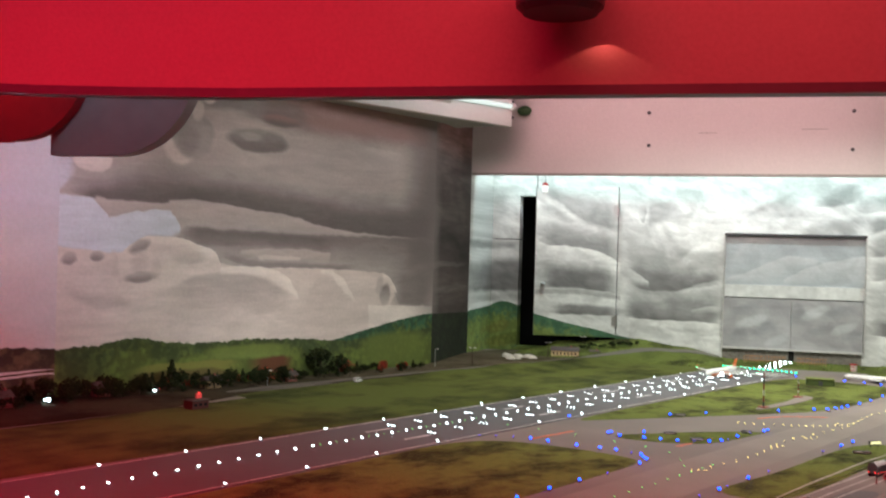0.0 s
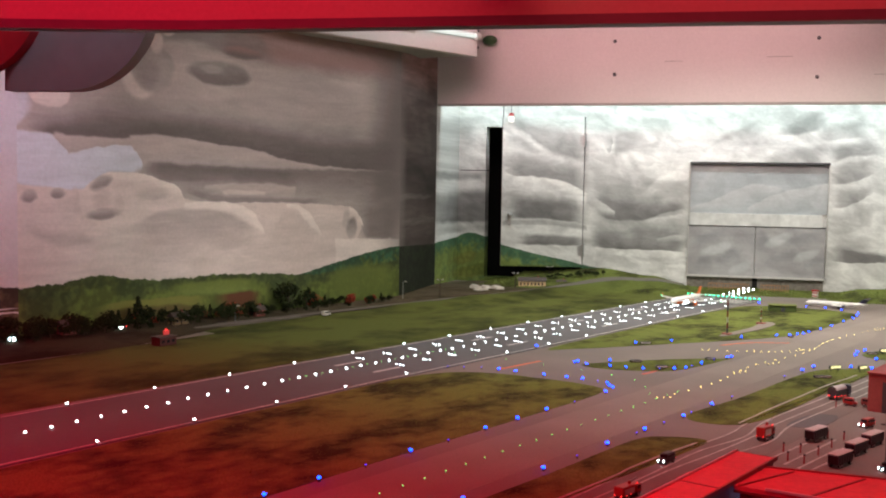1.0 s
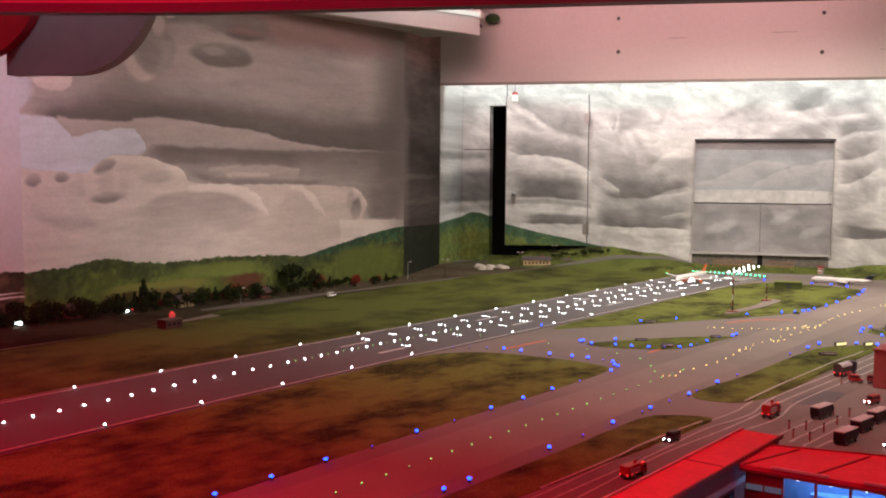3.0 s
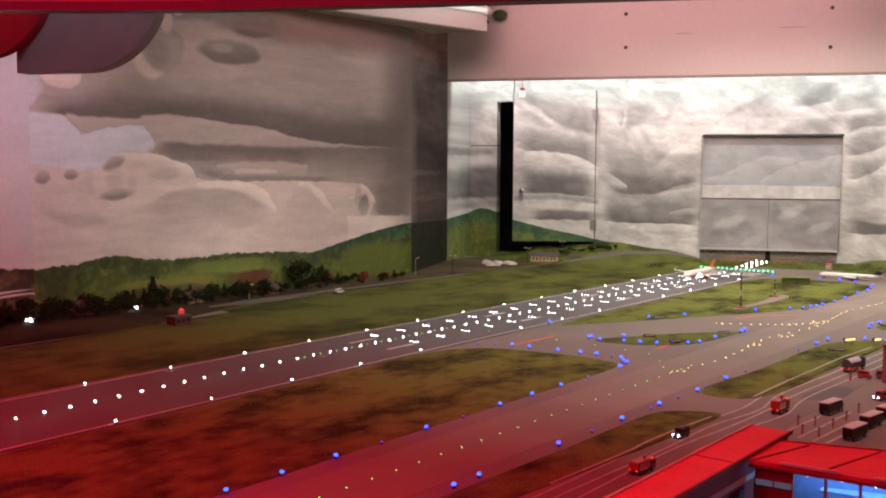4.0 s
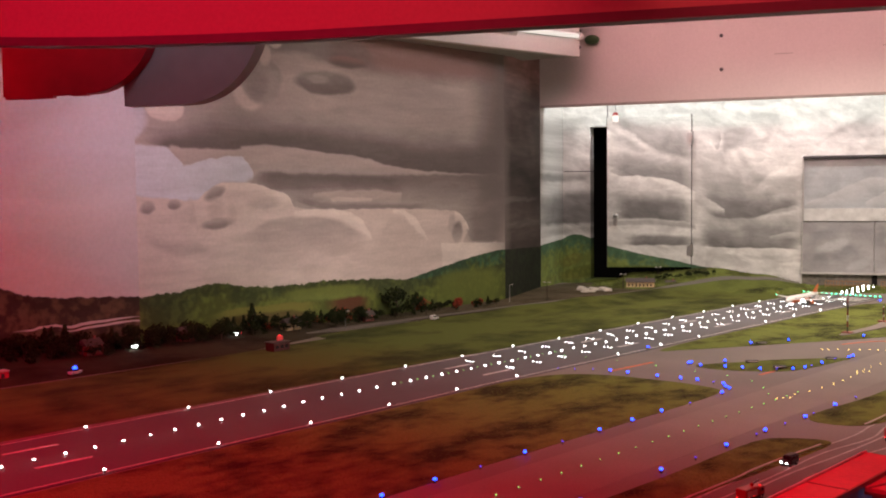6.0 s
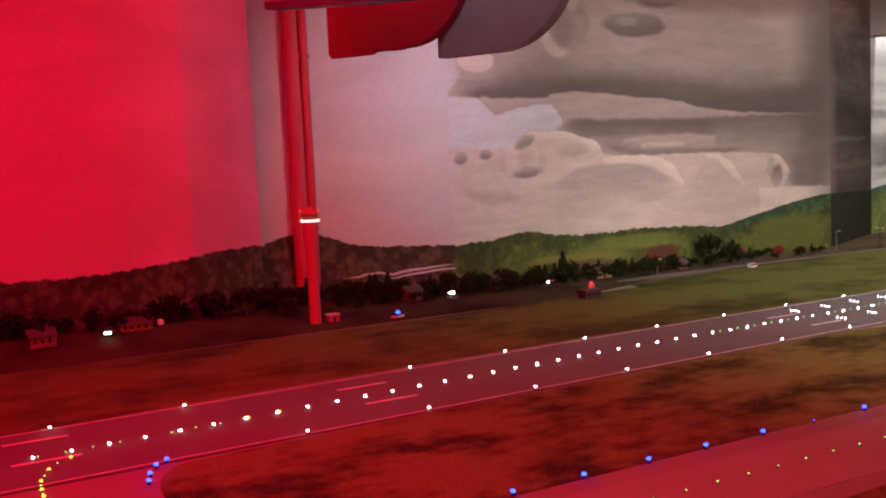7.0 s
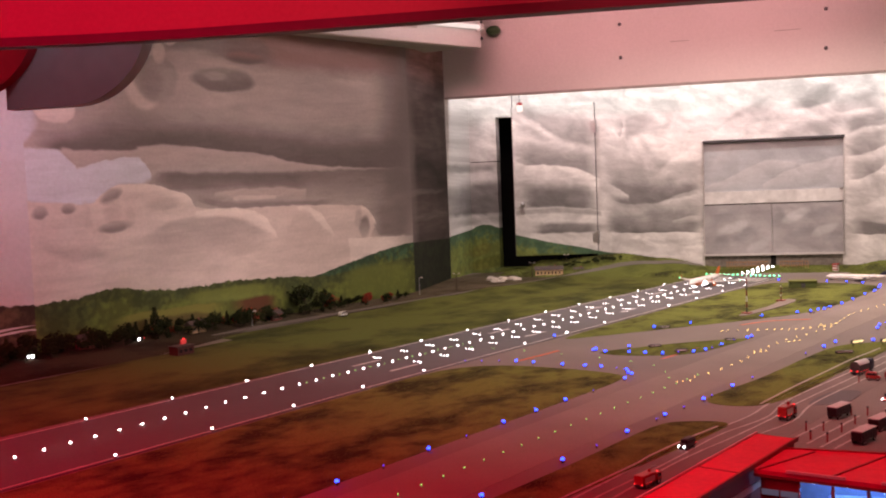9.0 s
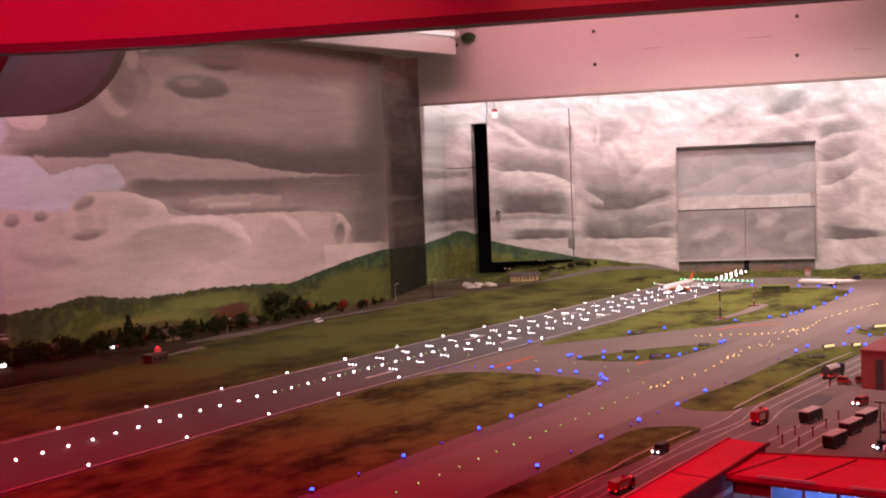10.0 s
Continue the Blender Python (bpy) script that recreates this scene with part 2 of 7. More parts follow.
        self.colour = s.outputs[0]

    def blob(self, u, v, ru, rv, top, low=None, lean=0.0, soft=0.35, amount=1.0):
        """One dab of paint: an oval, lit from above where it has two tones."""
        du = self.math("SUBTRACT", self.u, u)
        dv = self.math("SUBTRACT", self.v, v)
        if lean:
            dv = self.math("MULTIPLY_ADD", du, -lean, dv)
        a, b = self.math("DIVIDE", du, ru), self.math("DIVIDE", dv, rv)
        q = self.math("ADD", self.math("MULTIPLY", a, a), self.math("MULTIPLY", b, b))
        mask = self.step(q, 1 - soft, 1 + soft, amount, 0.0)
        tone = top
        if low:
            tone = self.mix(self.step(b, -0.7, 0.8), low, top)
        self.colour = self.mix(mask, self.colour, tone)

    def edge(self, points):
        """Height of a smooth line through (u, height) points, as it runs along the wall."""
        lo, hi = points[0][0], points[-1][0]
        c = self.add("ShaderNodeFloatCurve")
        cv = c.mapping.curves[0]
        for i, (pu, ph) in enumerate(points):
            q = ((pu - lo) / (hi - lo), (ph + 0.5) / 2.5)
            if i in (0, len(points) - 1):
                cv.points[0 if i == 0 else -1].location = q
            else:
                cv.points.new(*q)
        for q in cv.points:
            q.handle_type = "AUTO_CLAMPED"
        c.mapping.update()
        self.link(self.step_linear(self.ub, lo, hi), c.inputs["Value"])
        return self.math("MULTIPLY_ADD", c.outputs[0], 2.5, -0.5)

    def band(self, top, low, tone_top, tone_low, soft_top=0.02, soft_low=0.02, amount=1.0):
        """A long stroke of paint between two lines along the wall, from one tone to another."""
        a, b = self.edge(top), self.edge(low)
        lo, hi = min(top[0][0], low[0][0]), max(top[-1][0], low[-1][0])
        rise, depth = self.math("SUBTRACT", self.vb, b), self.math("SUBTRACT", a, self.vb)
        mask = self.math("MULTIPLY", self.step(rise, -soft_low, soft_low, 0.0, amount), self.step(depth, -soft_top, soft_top))
        fade = 0.02 if soft_top <= 0.008 else min(0.3 * (hi - lo), 0.15)
        ends = self.math("MULTIPLY", self.step(self.ub, lo, lo + fade), self.step(self.ub, hi - fade, hi, 1.0, 0.0))
        tone = tone_top
        if tone_low != tone_top:
            tone = self.mix(self.math("DIVIDE", rise, self.math("MAXIMUM", self.math("ADD", rise, depth), 0.004)), tone_low, tone_top)
        self.colour = self.mix(self.math("MULTIPLY", mask, ends), self.colour, tone)

    def smear(self, amount):
        """Brush marks drawn out along the wall."""
        comb = self.add("ShaderNodeCombineXYZ")
        self.link(self.math("MULTIPLY", self.u0, 3.0), comb.inputs[0])
        self.link(self.math("MULTIPLY", self.v0, 26.0), comb.inputs[1])
        n = self.add("ShaderNodeTexNoise")
        n.inputs["Scale"].default_value, n.inputs["Detail"].default_value, n.inputs["Distortion"].default_value = 1.0, 5, 0.6
        self.link(comb.outputs[0], n.inputs["Vector"])
        s = self.add("ShaderNodeVectorMath")
        s.operation = "SCALE"
        self.link(self.colour, s.inputs[0])
        self.link(self.step(n.outputs["Fac"], 0.3, 0.7, 1 - amount, 1 + amount), s.inputs["Scale"])
        self.colour = s.outputs[0]

    def ridge(self, points, top, low, depth=0.2, rough=0.012, bumps=28.0, soft=0.004):
        """Hills below a line given as (u, height)."""
        lo, hi = points[0][0], points[-1][0]
        c = self.add("ShaderNodeFloatCurve")
        cv = c.mapping.curves[0]
        for i, (pu, ph) in enumerate(points):
            x = (pu - lo) / (hi - lo)
            if i < 2:
                cv.points[i].location = (x, ph)
            else:
                cv.points.new(x, ph)
        cv.points[0].location = (0, points[0][1])
        c.mapping.update()
        self.link(self.step_linear(self.u0, lo, hi), c.inputs["Value"])
        n = self.add("ShaderNodeTexNoise")
        n.inputs["Scale"].default_value, n.inputs["Detail"].default_value = bumps, 3
        self.link(self.co, n.inputs["Vector"])
        h = self.math("MULTIPLY_ADD", self.math("SUBTRACT", n.outputs["Fac"], 0.5), rough * 2, c.outputs[0])
        under = self.math("SUBTRACT", h, self.v0)
        mask = self.step(under, -soft, soft)
        self.green = mask if self.green is None else self.math("MAXIMUM", self.green, mask)
        t = self.add("ShaderNodeTexNoise")
        t.inputs["Scale"].default_value, t.inputs["Detail"].default_value = 9, 6
        self.link(self.co, t.inputs["Vector"])
        w = self.add("ShaderNodeTexNoise")
        w.inputs["Scale"].default_value, w.inputs["Detail"].default_value = 34, 4
        self.link(self.co, w.inputs["Vector"])
        both = self.math("ADD", self.math("MULTIPLY", self.math("SUBTRACT", t.outputs["Fac"], 0.5), 1.8), self.math("MULTIPLY", self.math("SUBTRACT", w.outputs["Fac"], 0.5), 1.5))
        k = self.math("ADD", self.step(under, 0.0, depth), both)
        self.colour = self.mix(mask, self.colour, self.mix(self.step(k, 0.0, 1.0), top, low))

    def thicket(self, amount):
        """Clumps of painted trees on the hills: light crowns and dark gaps."""
        n, w = self.add("ShaderNodeTexNoise"), self.add("ShaderNodeTexNoise")
        for node, scale in ((n, 12.0), (w, 46.0)):
            node.inputs["Scale"].default_value, node.inputs["Detail"].default_value = scale, 5
            self.link(self.co, node.inputs["Vector"])
        k = self.math("ADD", self.math("MULTIPLY", n.outputs["Fac"], 0.6), self.math("MULTIPLY", w.outputs["Fac"], 0.4))
        crown = self.add("ShaderNodeTexVoronoi")
        crown.feature = "SMOOTH_F1"
        crown.inputs["Scale"].default_value, crown.inputs["Smoothness"].default_value = 26.0, 0.4
        self.link(self.co, crown.inputs["Vector"])
        k = self.math("MULTIPLY_ADD", self.math("SUBTRACT", 0.42, crown.outputs["Distance"]), 0.3, k)
        f = self.step(k, 0.40, 0.62, 1 - amount, 1 + amount * 0.8)
        below = self.step(self.green, 0.3, 0.7)
        s = self.add("ShaderNodeVectorMath")
        s.operation = "SCALE"
        self.link(self.colour, s.inputs[0])
        self.link(self.math("MULTIPLY_ADD", self.math("SUBTRACT", f, 1.0), below, 1.0), s.inputs["Scale"])
        self.colour = s.outputs[0]

    def done(self):
        n = self.add("ShaderNodeTexNoise")
        n.inputs["Scale"].default_value, n.inputs["Detail"].default_value = 60, 4
        self.link(self.co, n.inputs["Vector"])
        f = self.step(n.outputs["Fac"], 0.3, 0.7, 1 - self.grain, 1 + self.grain)
        s = self.add("ShaderNodeVectorMath")
        s.operation = "SCALE"
        self.link(self.colour, s.inputs[0])
        self.link(f, s.inputs["Scale"])
        self.link(s.outputs[0], self.bsdf.inputs["Base Color"])
        b = self.add("ShaderNodeBump")
        b.inputs["Strength"].default_value, b.inputs["Distance"].default_value = 0.15, 0.002
        self.link(n.outputs["Fac"], b.inputs["Height"])
        self.link(b.outputs[0], self.bsdf.inputs["Normal"])
        return self.m


p = Mural("cloud_mural_left_upper", (0, 1, 0), 0.02)
p.ground((0.2, "pale"), (0.45, "warm"), (0.7, "mid"), (1.0, "mid"), (1.25, "warm"), (1.5, "mid"))
p.band([(3.425, 1.414), (3.581, 1.543), (4.078, 1.59), (4.928, 1.601)], [(3.424, 1.397), (3.576, 1.379), (3.899, 1.347), (4.251, 1.345), (4.924, 1.366)], 'rust', 'rust', 0.03, 0.05, 0.85)
p.band([(3.279, 1.43), (3.465, 1.498), (3.738, 1.483), (3.879, 1.389)], [(3.278, 1.402), (3.499, 1.373), (3.775, 1.363), (3.878, 1.352)], 'dark', 'dark', 0.03, 0.03, 0.7)
p.band([(4.159, 1.288), (4.391, 1.311), (4.686, 1.291)], [(4.158, 1.272), (4.39, 1.262), (4.686, 1.271)], 'pale', 'warm', 0.012, 0.012, 0.55)
p.band([(3.937, 1.192), (4.249, 1.255), (4.737, 1.246)], [(3.933, 1.068), (4.337, 1.039), (4.733, 1.076)], 'warm', 'warm', 0.06, 0.06, 0.6)
p.band([(2.577, 1.019), (2.892, 1.136), (3.267, 1.119), (3.806, 1.065), (4.918, 1.064)], [(2.574, 0.962), (2.885, 0.969), (3.408, 0.965), (3.886, 0.912), (4.914, 0.837)], 'mid', 'dark', 0.05, 0.05, 0.75)
p.blob(2.988, 1.238, 0.115, 0.142, 'white', 'pale', soft=0.25)
p.blob(3.056, 1.248, 0.128, 0.118, 'olive', 'mid', soft=0.25)
p.blob(3.081, 1.277, 0.076, 0.072, 'mid', soft=0.8, amount=0.8)
p.blob(3.028, 1.219, 0.068, 0.066, 'dark', soft=0.9, amount=0.45)
p.band([(3.275, 1.329), (3.368, 1.375), (3.468, 1.371), (3.573, 1.308)], [(3.273, 1.278), (3.383, 1.302), (3.497, 1.321), (3.572, 1.279)], 'warm', 'warm', 0.02, 0.02, 0.7)
p.blob(3.464, 1.261, 0.203, 0.061, 'olive', 'dark', soft=0.3)
p.blob(3.412, 1.281, 0.068, 0.023, 'mid', soft=0.8, amount=0.8)
p.blob(3.572, 1.279, 0.071, 0.041, 'dark', soft=0.8, amount=0.5)
p.band([(3.052, 1.412), (3.176, 1.505), (3.336, 1.506), (3.426, 1.443)], [(3.051, 1.384), (3.172, 1.399), (3.333, 1.412), (3.425, 1.414)], 'dark', 'dark', 0.02, 0.02, 0.75)
p.blob(3.146, 1.442, 0.042, 0.027, 'pale', soft=0.5, amount=0.8)
p.blob(3.085, 1.373, 0.031, 0.050, 'pale', soft=0.6, amount=0.8)
p.band([(2.384, 0.953), (2.56, 0.977), (2.822, 1.005), (3.263, 1.016), (3.804, 0.988), (4.241, 0.949), (4.917, 0.977)], [(2.383, 0.938), (2.542, 0.905), (2.818, 0.903), (3.119, 0.929), (3.369, 0.909), (3.718, 0.877), (3.969, 0.829), (4.476, 0.796), (4.913, 0.781)], 'dark', 'dusk', 0.045, 0.008)
p.band([(2.853, 0.979), (3.262, 0.994), (3.721, 0.968)], [(2.851, 0.93), (3.119, 0.94), (3.72, 0.92)], 'dusk', 'dusk', 0.03, 0.03, 0.5)
p.band([(3.885, 0.891), (4.24, 0.894), (4.916, 0.935)], [(3.884, 0.847), (4.238, 0.816), (4.913, 0.784)], 'dusk', 'dusk', 0.03, 0.02, 0.5)
p.band([(2.916, 0.92), (3.119, 0.934), (3.369, 0.909), (3.718, 0.877), (3.969, 0.829), (4.913, 0.788)], [(2.946, 0.844), (3.184, 0.799), (3.478, 0.787), (3.881, 0.767), (4.33, 0.744), (4.913, 0.746)], 'warm', 'mid', 0.008, 0.03, 0.9)
p.band([(2.269, 1.079), (2.369, 1.103), (2.424, 1.085), (2.451, 1.056)], [(2.261, 0.906), (2.361, 0.942), (2.402, 0.978), (2.45, 1.035)], 'haze', 'haze', 0.02, 0.02)
p.band([(2.413, 1.099), (2.488, 1.118), (2.576, 1.117), (2.628, 1.088)], [(2.412, 1.079), (2.467, 1.036), (2.563, 1.029), (2.627, 1.067)], 'white', 'pale', 0.008, 0.008)
p.band([(2.261, 0.916), (2.513, 0.914), (2.576, 0.874), (2.616, 0.827), (2.706, 0.854), (2.898, 0.882), (2.978, 0.828), (3.01, 0.778)], [(2.25, 0.703), (2.502, 0.662), (2.682, 0.658), (2.746, 0.704), (2.843, 0.746), (2.941, 0.745), (2.982, 0.761), (3.009, 0.772)], 'blue', 'blue', 0.008, 0.02)
p.band([(2.528, 0.92), (2.617, 0.911), (2.786, 0.908), (2.941, 0.904)], [(2.528, 0.904), (2.623, 0.838), (2.785, 0.868), (2.94, 0.882)], 'warm', 'mid', 0.008, 0.006)
p.band([(2.961, 0.734), (3.045, 0.8), (3.328, 0.793), (3.798, 0.786), (4.331, 0.79), (4.913, 0.795)], [(2.96, 0.72), (3.145, 0.706), (3.234, 0.627), (3.588, 0.594), (4.05, 0.581), (4.469, 0.535), (4.616, 0.379), (4.906, 0.365)], 'dark', 'mid', 0.012, 0.01)
p.band([(2.974, 0.739), (3.078, 0.789), (3.478, 0.781), (4.055, 0.765)], [(2.974, 0.723), (3.18, 0.711), (3.553, 0.715), (4.053, 0.695)], 'dusk', 'dark', 0.012, 0.012, 0.8)
p.band([(3.361, 0.688), (3.672, 0.704), (4.009, 0.69)], [(3.36, 0.665), (3.71, 0.64), (4.007, 0.626)], 'warm', 'mid', 0.008, 0.01, 0.8)
p.band([(3.197, 0.691), (3.397, 0.647), (3.793, 0.625), (4.233, 0.621)], [(3.196, 0.663), (3.396, 0.617), (3.792, 0.594), (4.232, 0.582)], 'dark', 'dark', 0.01, 0.006, 0.7)
p.band([(4.624, 0.762), (4.913, 0.753)], [(4.622, 0.632), (4.911, 0.64)], 'dusk', 'dark', 0.03, 0.03, 0.6)
p.band([(2.251, 0.708), (2.502, 0.67), (2.667, 0.663), (2.73, 0.699), (2.837, 0.749), (2.955, 0.748), (3.007, 0.717), (3.145, 0.703), (3.2, 0.68), (3.241, 0.624), (3.549, 0.601), (3.962, 0.599), (4.397, 0.581)], [(2.212, -0.069), (3.005, -0.18), (4.375, -0.372)], 'pale', 'pale', 0.006, 0.02)
p.band([(2.714, 0.692), (2.837, 0.749), (2.955, 0.748), (3.145, 0.703), (3.2, 0.68), (3.241, 0.624)], [(2.713, 0.673), (2.841, 0.692), (2.972, 0.69), (3.108, 0.659), (3.195, 0.634), (3.241, 0.616)], 'white', 'pale', 0.006, 0.03)
p.blob(2.777, 0.699, 0.055, 0.032, 'mid', 'dark', soft=0.7, amount=0.85, lean=0.3)
p.band([(2.652, 0.674), (2.66, 0.595), (2.683, 0.54)], [(2.622, 0.556), (2.658, 0.536), (2.681, 0.514)], 'warm', 'warm', 0.01, 0.01, 0.4)
p.billow(1.7, 2.6, 0.06)
p.billow(7.0, 3.0, 0.04, shift=4)
p.smear(0.05)
p.blob(3.62, 1.385, 0.13, 0.03, "rust", "dusk", soft=0.7, amount=0.8)
p.blob(4.35, 1.42, 0.5, 0.035, "rust", soft=0.8, amount=0.7)
# corner shade painted in, deepening towards the dark strip
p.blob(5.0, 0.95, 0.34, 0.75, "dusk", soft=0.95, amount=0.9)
MURAL_LEFT_UPPER = p.done()

p = Mural("cloud_mural_left", (0, 1, 0), 0.02)
p.ground((0.2, "pale"), (0.45, "warm"), (0.7, "mid"), (1.0, "mid"), (1.25, "warm"), (1.5, "mid"))
p.band([(2.916, 0.92), (3.119, 0.934), (3.369, 0.909), (3.718, 0.877), (3.969, 0.829), (4.913, 0.788)], [(2.946, 0.844), (3.184, 0.799), (3.478, 0.787), (3.881, 0.767), (4.33, 0.744), (4.913, 0.746)], 'warm', 'mid', 0.008, 0.03, 0.9)
p.band([(2.261, 0.916), (2.513, 0.914), (2.576, 0.874), (2.616, 0.827), (2.706, 0.854), (2.898, 0.882), (2.978, 0.828), (3.01, 0.778)], [(2.25, 0.703), (2.502, 0.662), (2.682, 0.658), (2.746, 0.704), (2.843, 0.746), (2.941, 0.745), (2.982, 0.761), (3.009, 0.772)], 'blue', 'blue', 0.008, 0.02)
p.band([(2.961, 0.734), (3.045, 0.8), (3.328, 0.793), (3.798, 0.786), (4.331, 0.79), (4.913, 0.795)], [(2.96, 0.72), (3.145, 0.706), (3.234, 0.627), (3.588, 0.594), (4.05, 0.581), (4.469, 0.535), (4.616, 0.379), (4.906, 0.365)], 'dark', 'mid', 0.012, 0.01)
p.band([(2.974, 0.739), (3.078, 0.789), (3.478, 0.781), (4.055, 0.765)], [(2.974, 0.723), (3.18, 0.711), (3.553, 0.715), (4.053, 0.695)], 'dusk', 'dark', 0.012, 0.012, 0.8)
p.band([(3.361, 0.688), (3.672, 0.704), (4.009, 0.69)], [(3.36, 0.665), (3.71, 0.64), (4.007, 0.626)], 'warm', 'mid', 0.008, 0.01, 0.8)
p.band([(3.474, 0.663), (3.63, 0.666), (3.794, 0.656)], [(3.473, 0.648), (3.63, 0.641), (3.793, 0.641)], 'pale', 'pale', 0.006, 0.006, 0.6)
p.band([(3.197, 0.691), (3.397, 0.647), (3.793, 0.625), (4.233, 0.621)], [(3.196, 0.663), (3.396, 0.617), (3.792, 0.594), (4.232, 0.582)], 'dark', 'dark', 0.01, 0.006, 0.7)
p.band([(4.624, 0.762), (4.913, 0.753)], [(4.622, 0.632), (4.911, 0.64)], 'dusk', 'dark', 0.03, 0.03, 0.6)
p.band([(4.698, 0.624), (4.911, 0.633)], [(4.698, 0.596), (4.91, 0.598)], 'mid', 'mid', 0.01, 0.01, 0.7)
p.band([(4.52, 0.56), (4.909, 0.563)], [(4.576, 0.388), (4.906, 0.372)], 'dark', 'dusk', 0.03, 0.01, 0.7)
p.band([(2.251, 0.708), (2.502, 0.67), (2.667, 0.663), (2.73, 0.699), (2.837, 0.749), (2.955, 0.748), (3.007, 0.717), (3.145, 0.703), (3.2, 0.68), (3.241, 0.624), (3.549, 0.601), (3.962, 0.599), (4.397, 0.581)], [(2.212, -0.069), (3.005, -0.18), (4.375, -0.372)], 'pale', 'pale', 0.006, 0.02)
p.band([(4.349, 0.582), (4.461, 0.576), (4.519, 0.533), (4.557, 0.464)], [(4.343, 0.306), (4.415, 0.319), (4.505, 0.365), (4.557, 0.444)], 'pale', 'pale', 0.005, 0.006)
p.band([(4.321, 0.388), (4.566, 0.378), (4.906, 0.365)], [(4.313, 0.075), (4.9, 0.023)], 'white', 'pale', 0.006, 0.02)
p.band([(2.714, 0.692), (2.837, 0.749), (2.955, 0.748), (3.145, 0.703), (3.2, 0.68), (3.241, 0.624)], [(2.713, 0.673), (2.841, 0.692), (2.972, 0.69), (3.108, 0.659), (3.195, 0.634), (3.241, 0.616)], 'white', 'pale', 0.006, 0.03)
p.band([(3.233, 0.604), (3.396, 0.609), (3.549, 0.601), (3.691, 0.548), (3.787, 0.446)], [(3.232, 0.576), (3.394, 0.57), (3.547, 0.547), (3.681, 0.488), (3.787, 0.433)], 'white', 'white', 0.006, 0.015)
p.band([(3.927, 0.594), (4.041, 0.581), (4.147, 0.507), (4.209, 0.413)], [(3.927, 0.578), (4.022, 0.55), (4.118, 0.469), (4.208, 0.406)], 'white', 'white', 0.006, 0.015)
p.band([(4.431, 0.576), (4.519, 0.54), (4.572, 0.457)], [(4.431, 0.543), (4.493, 0.5), (4.572, 0.443)], 'white', 'pale', 0.005, 0.008)
p.band([(2.913, 0.465), (3.034, 0.537), (3.232, 0.57), (3.47, 0.556), (3.641, 0.495), (3.761, 0.428)], [(2.912, 0.432), (3.098, 0.399), (3.387, 0.376), (3.76, 0.391)], 'mid', 'warm', 0.012, 0.035, 0.75)
p.band([(3.103, 0.538), (3.282, 0.551), (3.546, 0.52)], [(3.101, 0.481), (3.279, 0.464), (3.544, 0.451)], 'mid', 'mid', 0.02, 0.03, 0.4)
p.band([(3.787, 0.44), (3.961, 0.552), (4.137, 0.475)], [(3.785, 0.387), (3.955, 0.346), (4.179, 0.349)], 'warm', 'pale', 0.03, 0.04, 0.45)
p.blob(2.777, 0.699, 0.055, 0.032, 'mid', 'dark', soft=0.7, amount=0.85, lean=0.3)
p.blob(2.78, 0.623, 0.045, 0.054, 'warm', soft=0.8, amount=0.6)
p.blob(2.784, 0.553, 0.087, 0.027, 'mid', 'dark', soft=0.6, amount=0.85, lean=0.1)
p.blob(2.869, 0.588, 0.033, 0.043, 'warm', soft=0.9, amount=0.5)
p.blob(3.066, 0.643, 0.090, 0.031, 'warm', 'mid', soft=0.8, amount=0.7)
p.blob(2.42, 0.638, 0.037, 0.031, 'mid', 'dark', soft=0.6, amount=0.85)
p.blob(2.557, 0.65, 0.039, 0.024, 'mid', 'dark', soft=0.6, amount=0.85)
p.band([(2.326, 0.56), (2.436, 0.509), (2.582, 0.471), (2.798, 0.443)], [(2.323, 0.515), (2.434, 0.463), (2.609, 0.411), (2.797, 0.411)], 'warm', 'mid', 0.02, 0.02, 0.6)
p.band([(2.828, 0.392), (3.028, 0.391), (3.463, 0.354)], [(2.825, 0.33), (3.023, 0.273), (3.46, 0.264)], 'warm', 'warm', 0.03, 0.04, 0.35)
p.band([(2.652, 0.674), (2.66, 0.595), (2.683, 0.54)], [(2.622, 0.556), (2.658, 0.536), (2.681, 0.514)], 'warm', 'warm', 0.01, 0.01, 0.4)
p.blob(4.463, 0.448, 0.049, 0.064, 'dark', 'mid', soft=0.5, amount=0.9)
p.blob(4.41, 0.503, 0.029, 0.054, 'mid', soft=0.8, amount=0.6)
p.billow(1.7, 2.6, 0.06)
p.billow(7.0, 3.0, 0.04, shift=4)
p.smear(0.05)
# lower half of the painted shade at the wall's end
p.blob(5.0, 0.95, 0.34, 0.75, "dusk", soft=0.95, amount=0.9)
p.ridge([(2.2, 0.22), (3.9, 0.17), (4.1, 0.205), (4.35, 0.25), (4.62, 0.296), (4.95, 0.33)], "teal", "leaf", 0.16, 0.007)
p.ridge([(2.2, 0.225), (2.42, 0.235), (2.62, 0.248), (2.76, 0.265), (2.97, 0.233), (3.25, 0.223), (3.43, 0.229), (3.62, 0.22), (3.85, 0.21), (4.1, 0.19), (4.4, 0.20), (4.95, 0.24)], "grove", "leaf", 0.1, 0.017, 38.0)
p.band([(2.82, 0.206), (2.936, 0.218), (3.04, 0.187)], [(2.818, 0.162), (2.933, 0.135), (3.039, 0.141)], 'wood', 'grove', 0.012, 0.015, 0.6)
p.band([(2.309, 0.215), (2.51, 0.207), (2.692, 0.196)], [(2.303, 0.098), (2.504, 0.086), (2.688, 0.109)], 'wood', 'wood', 0.02, 0.02, 0.6)
p.thicket(0.3)
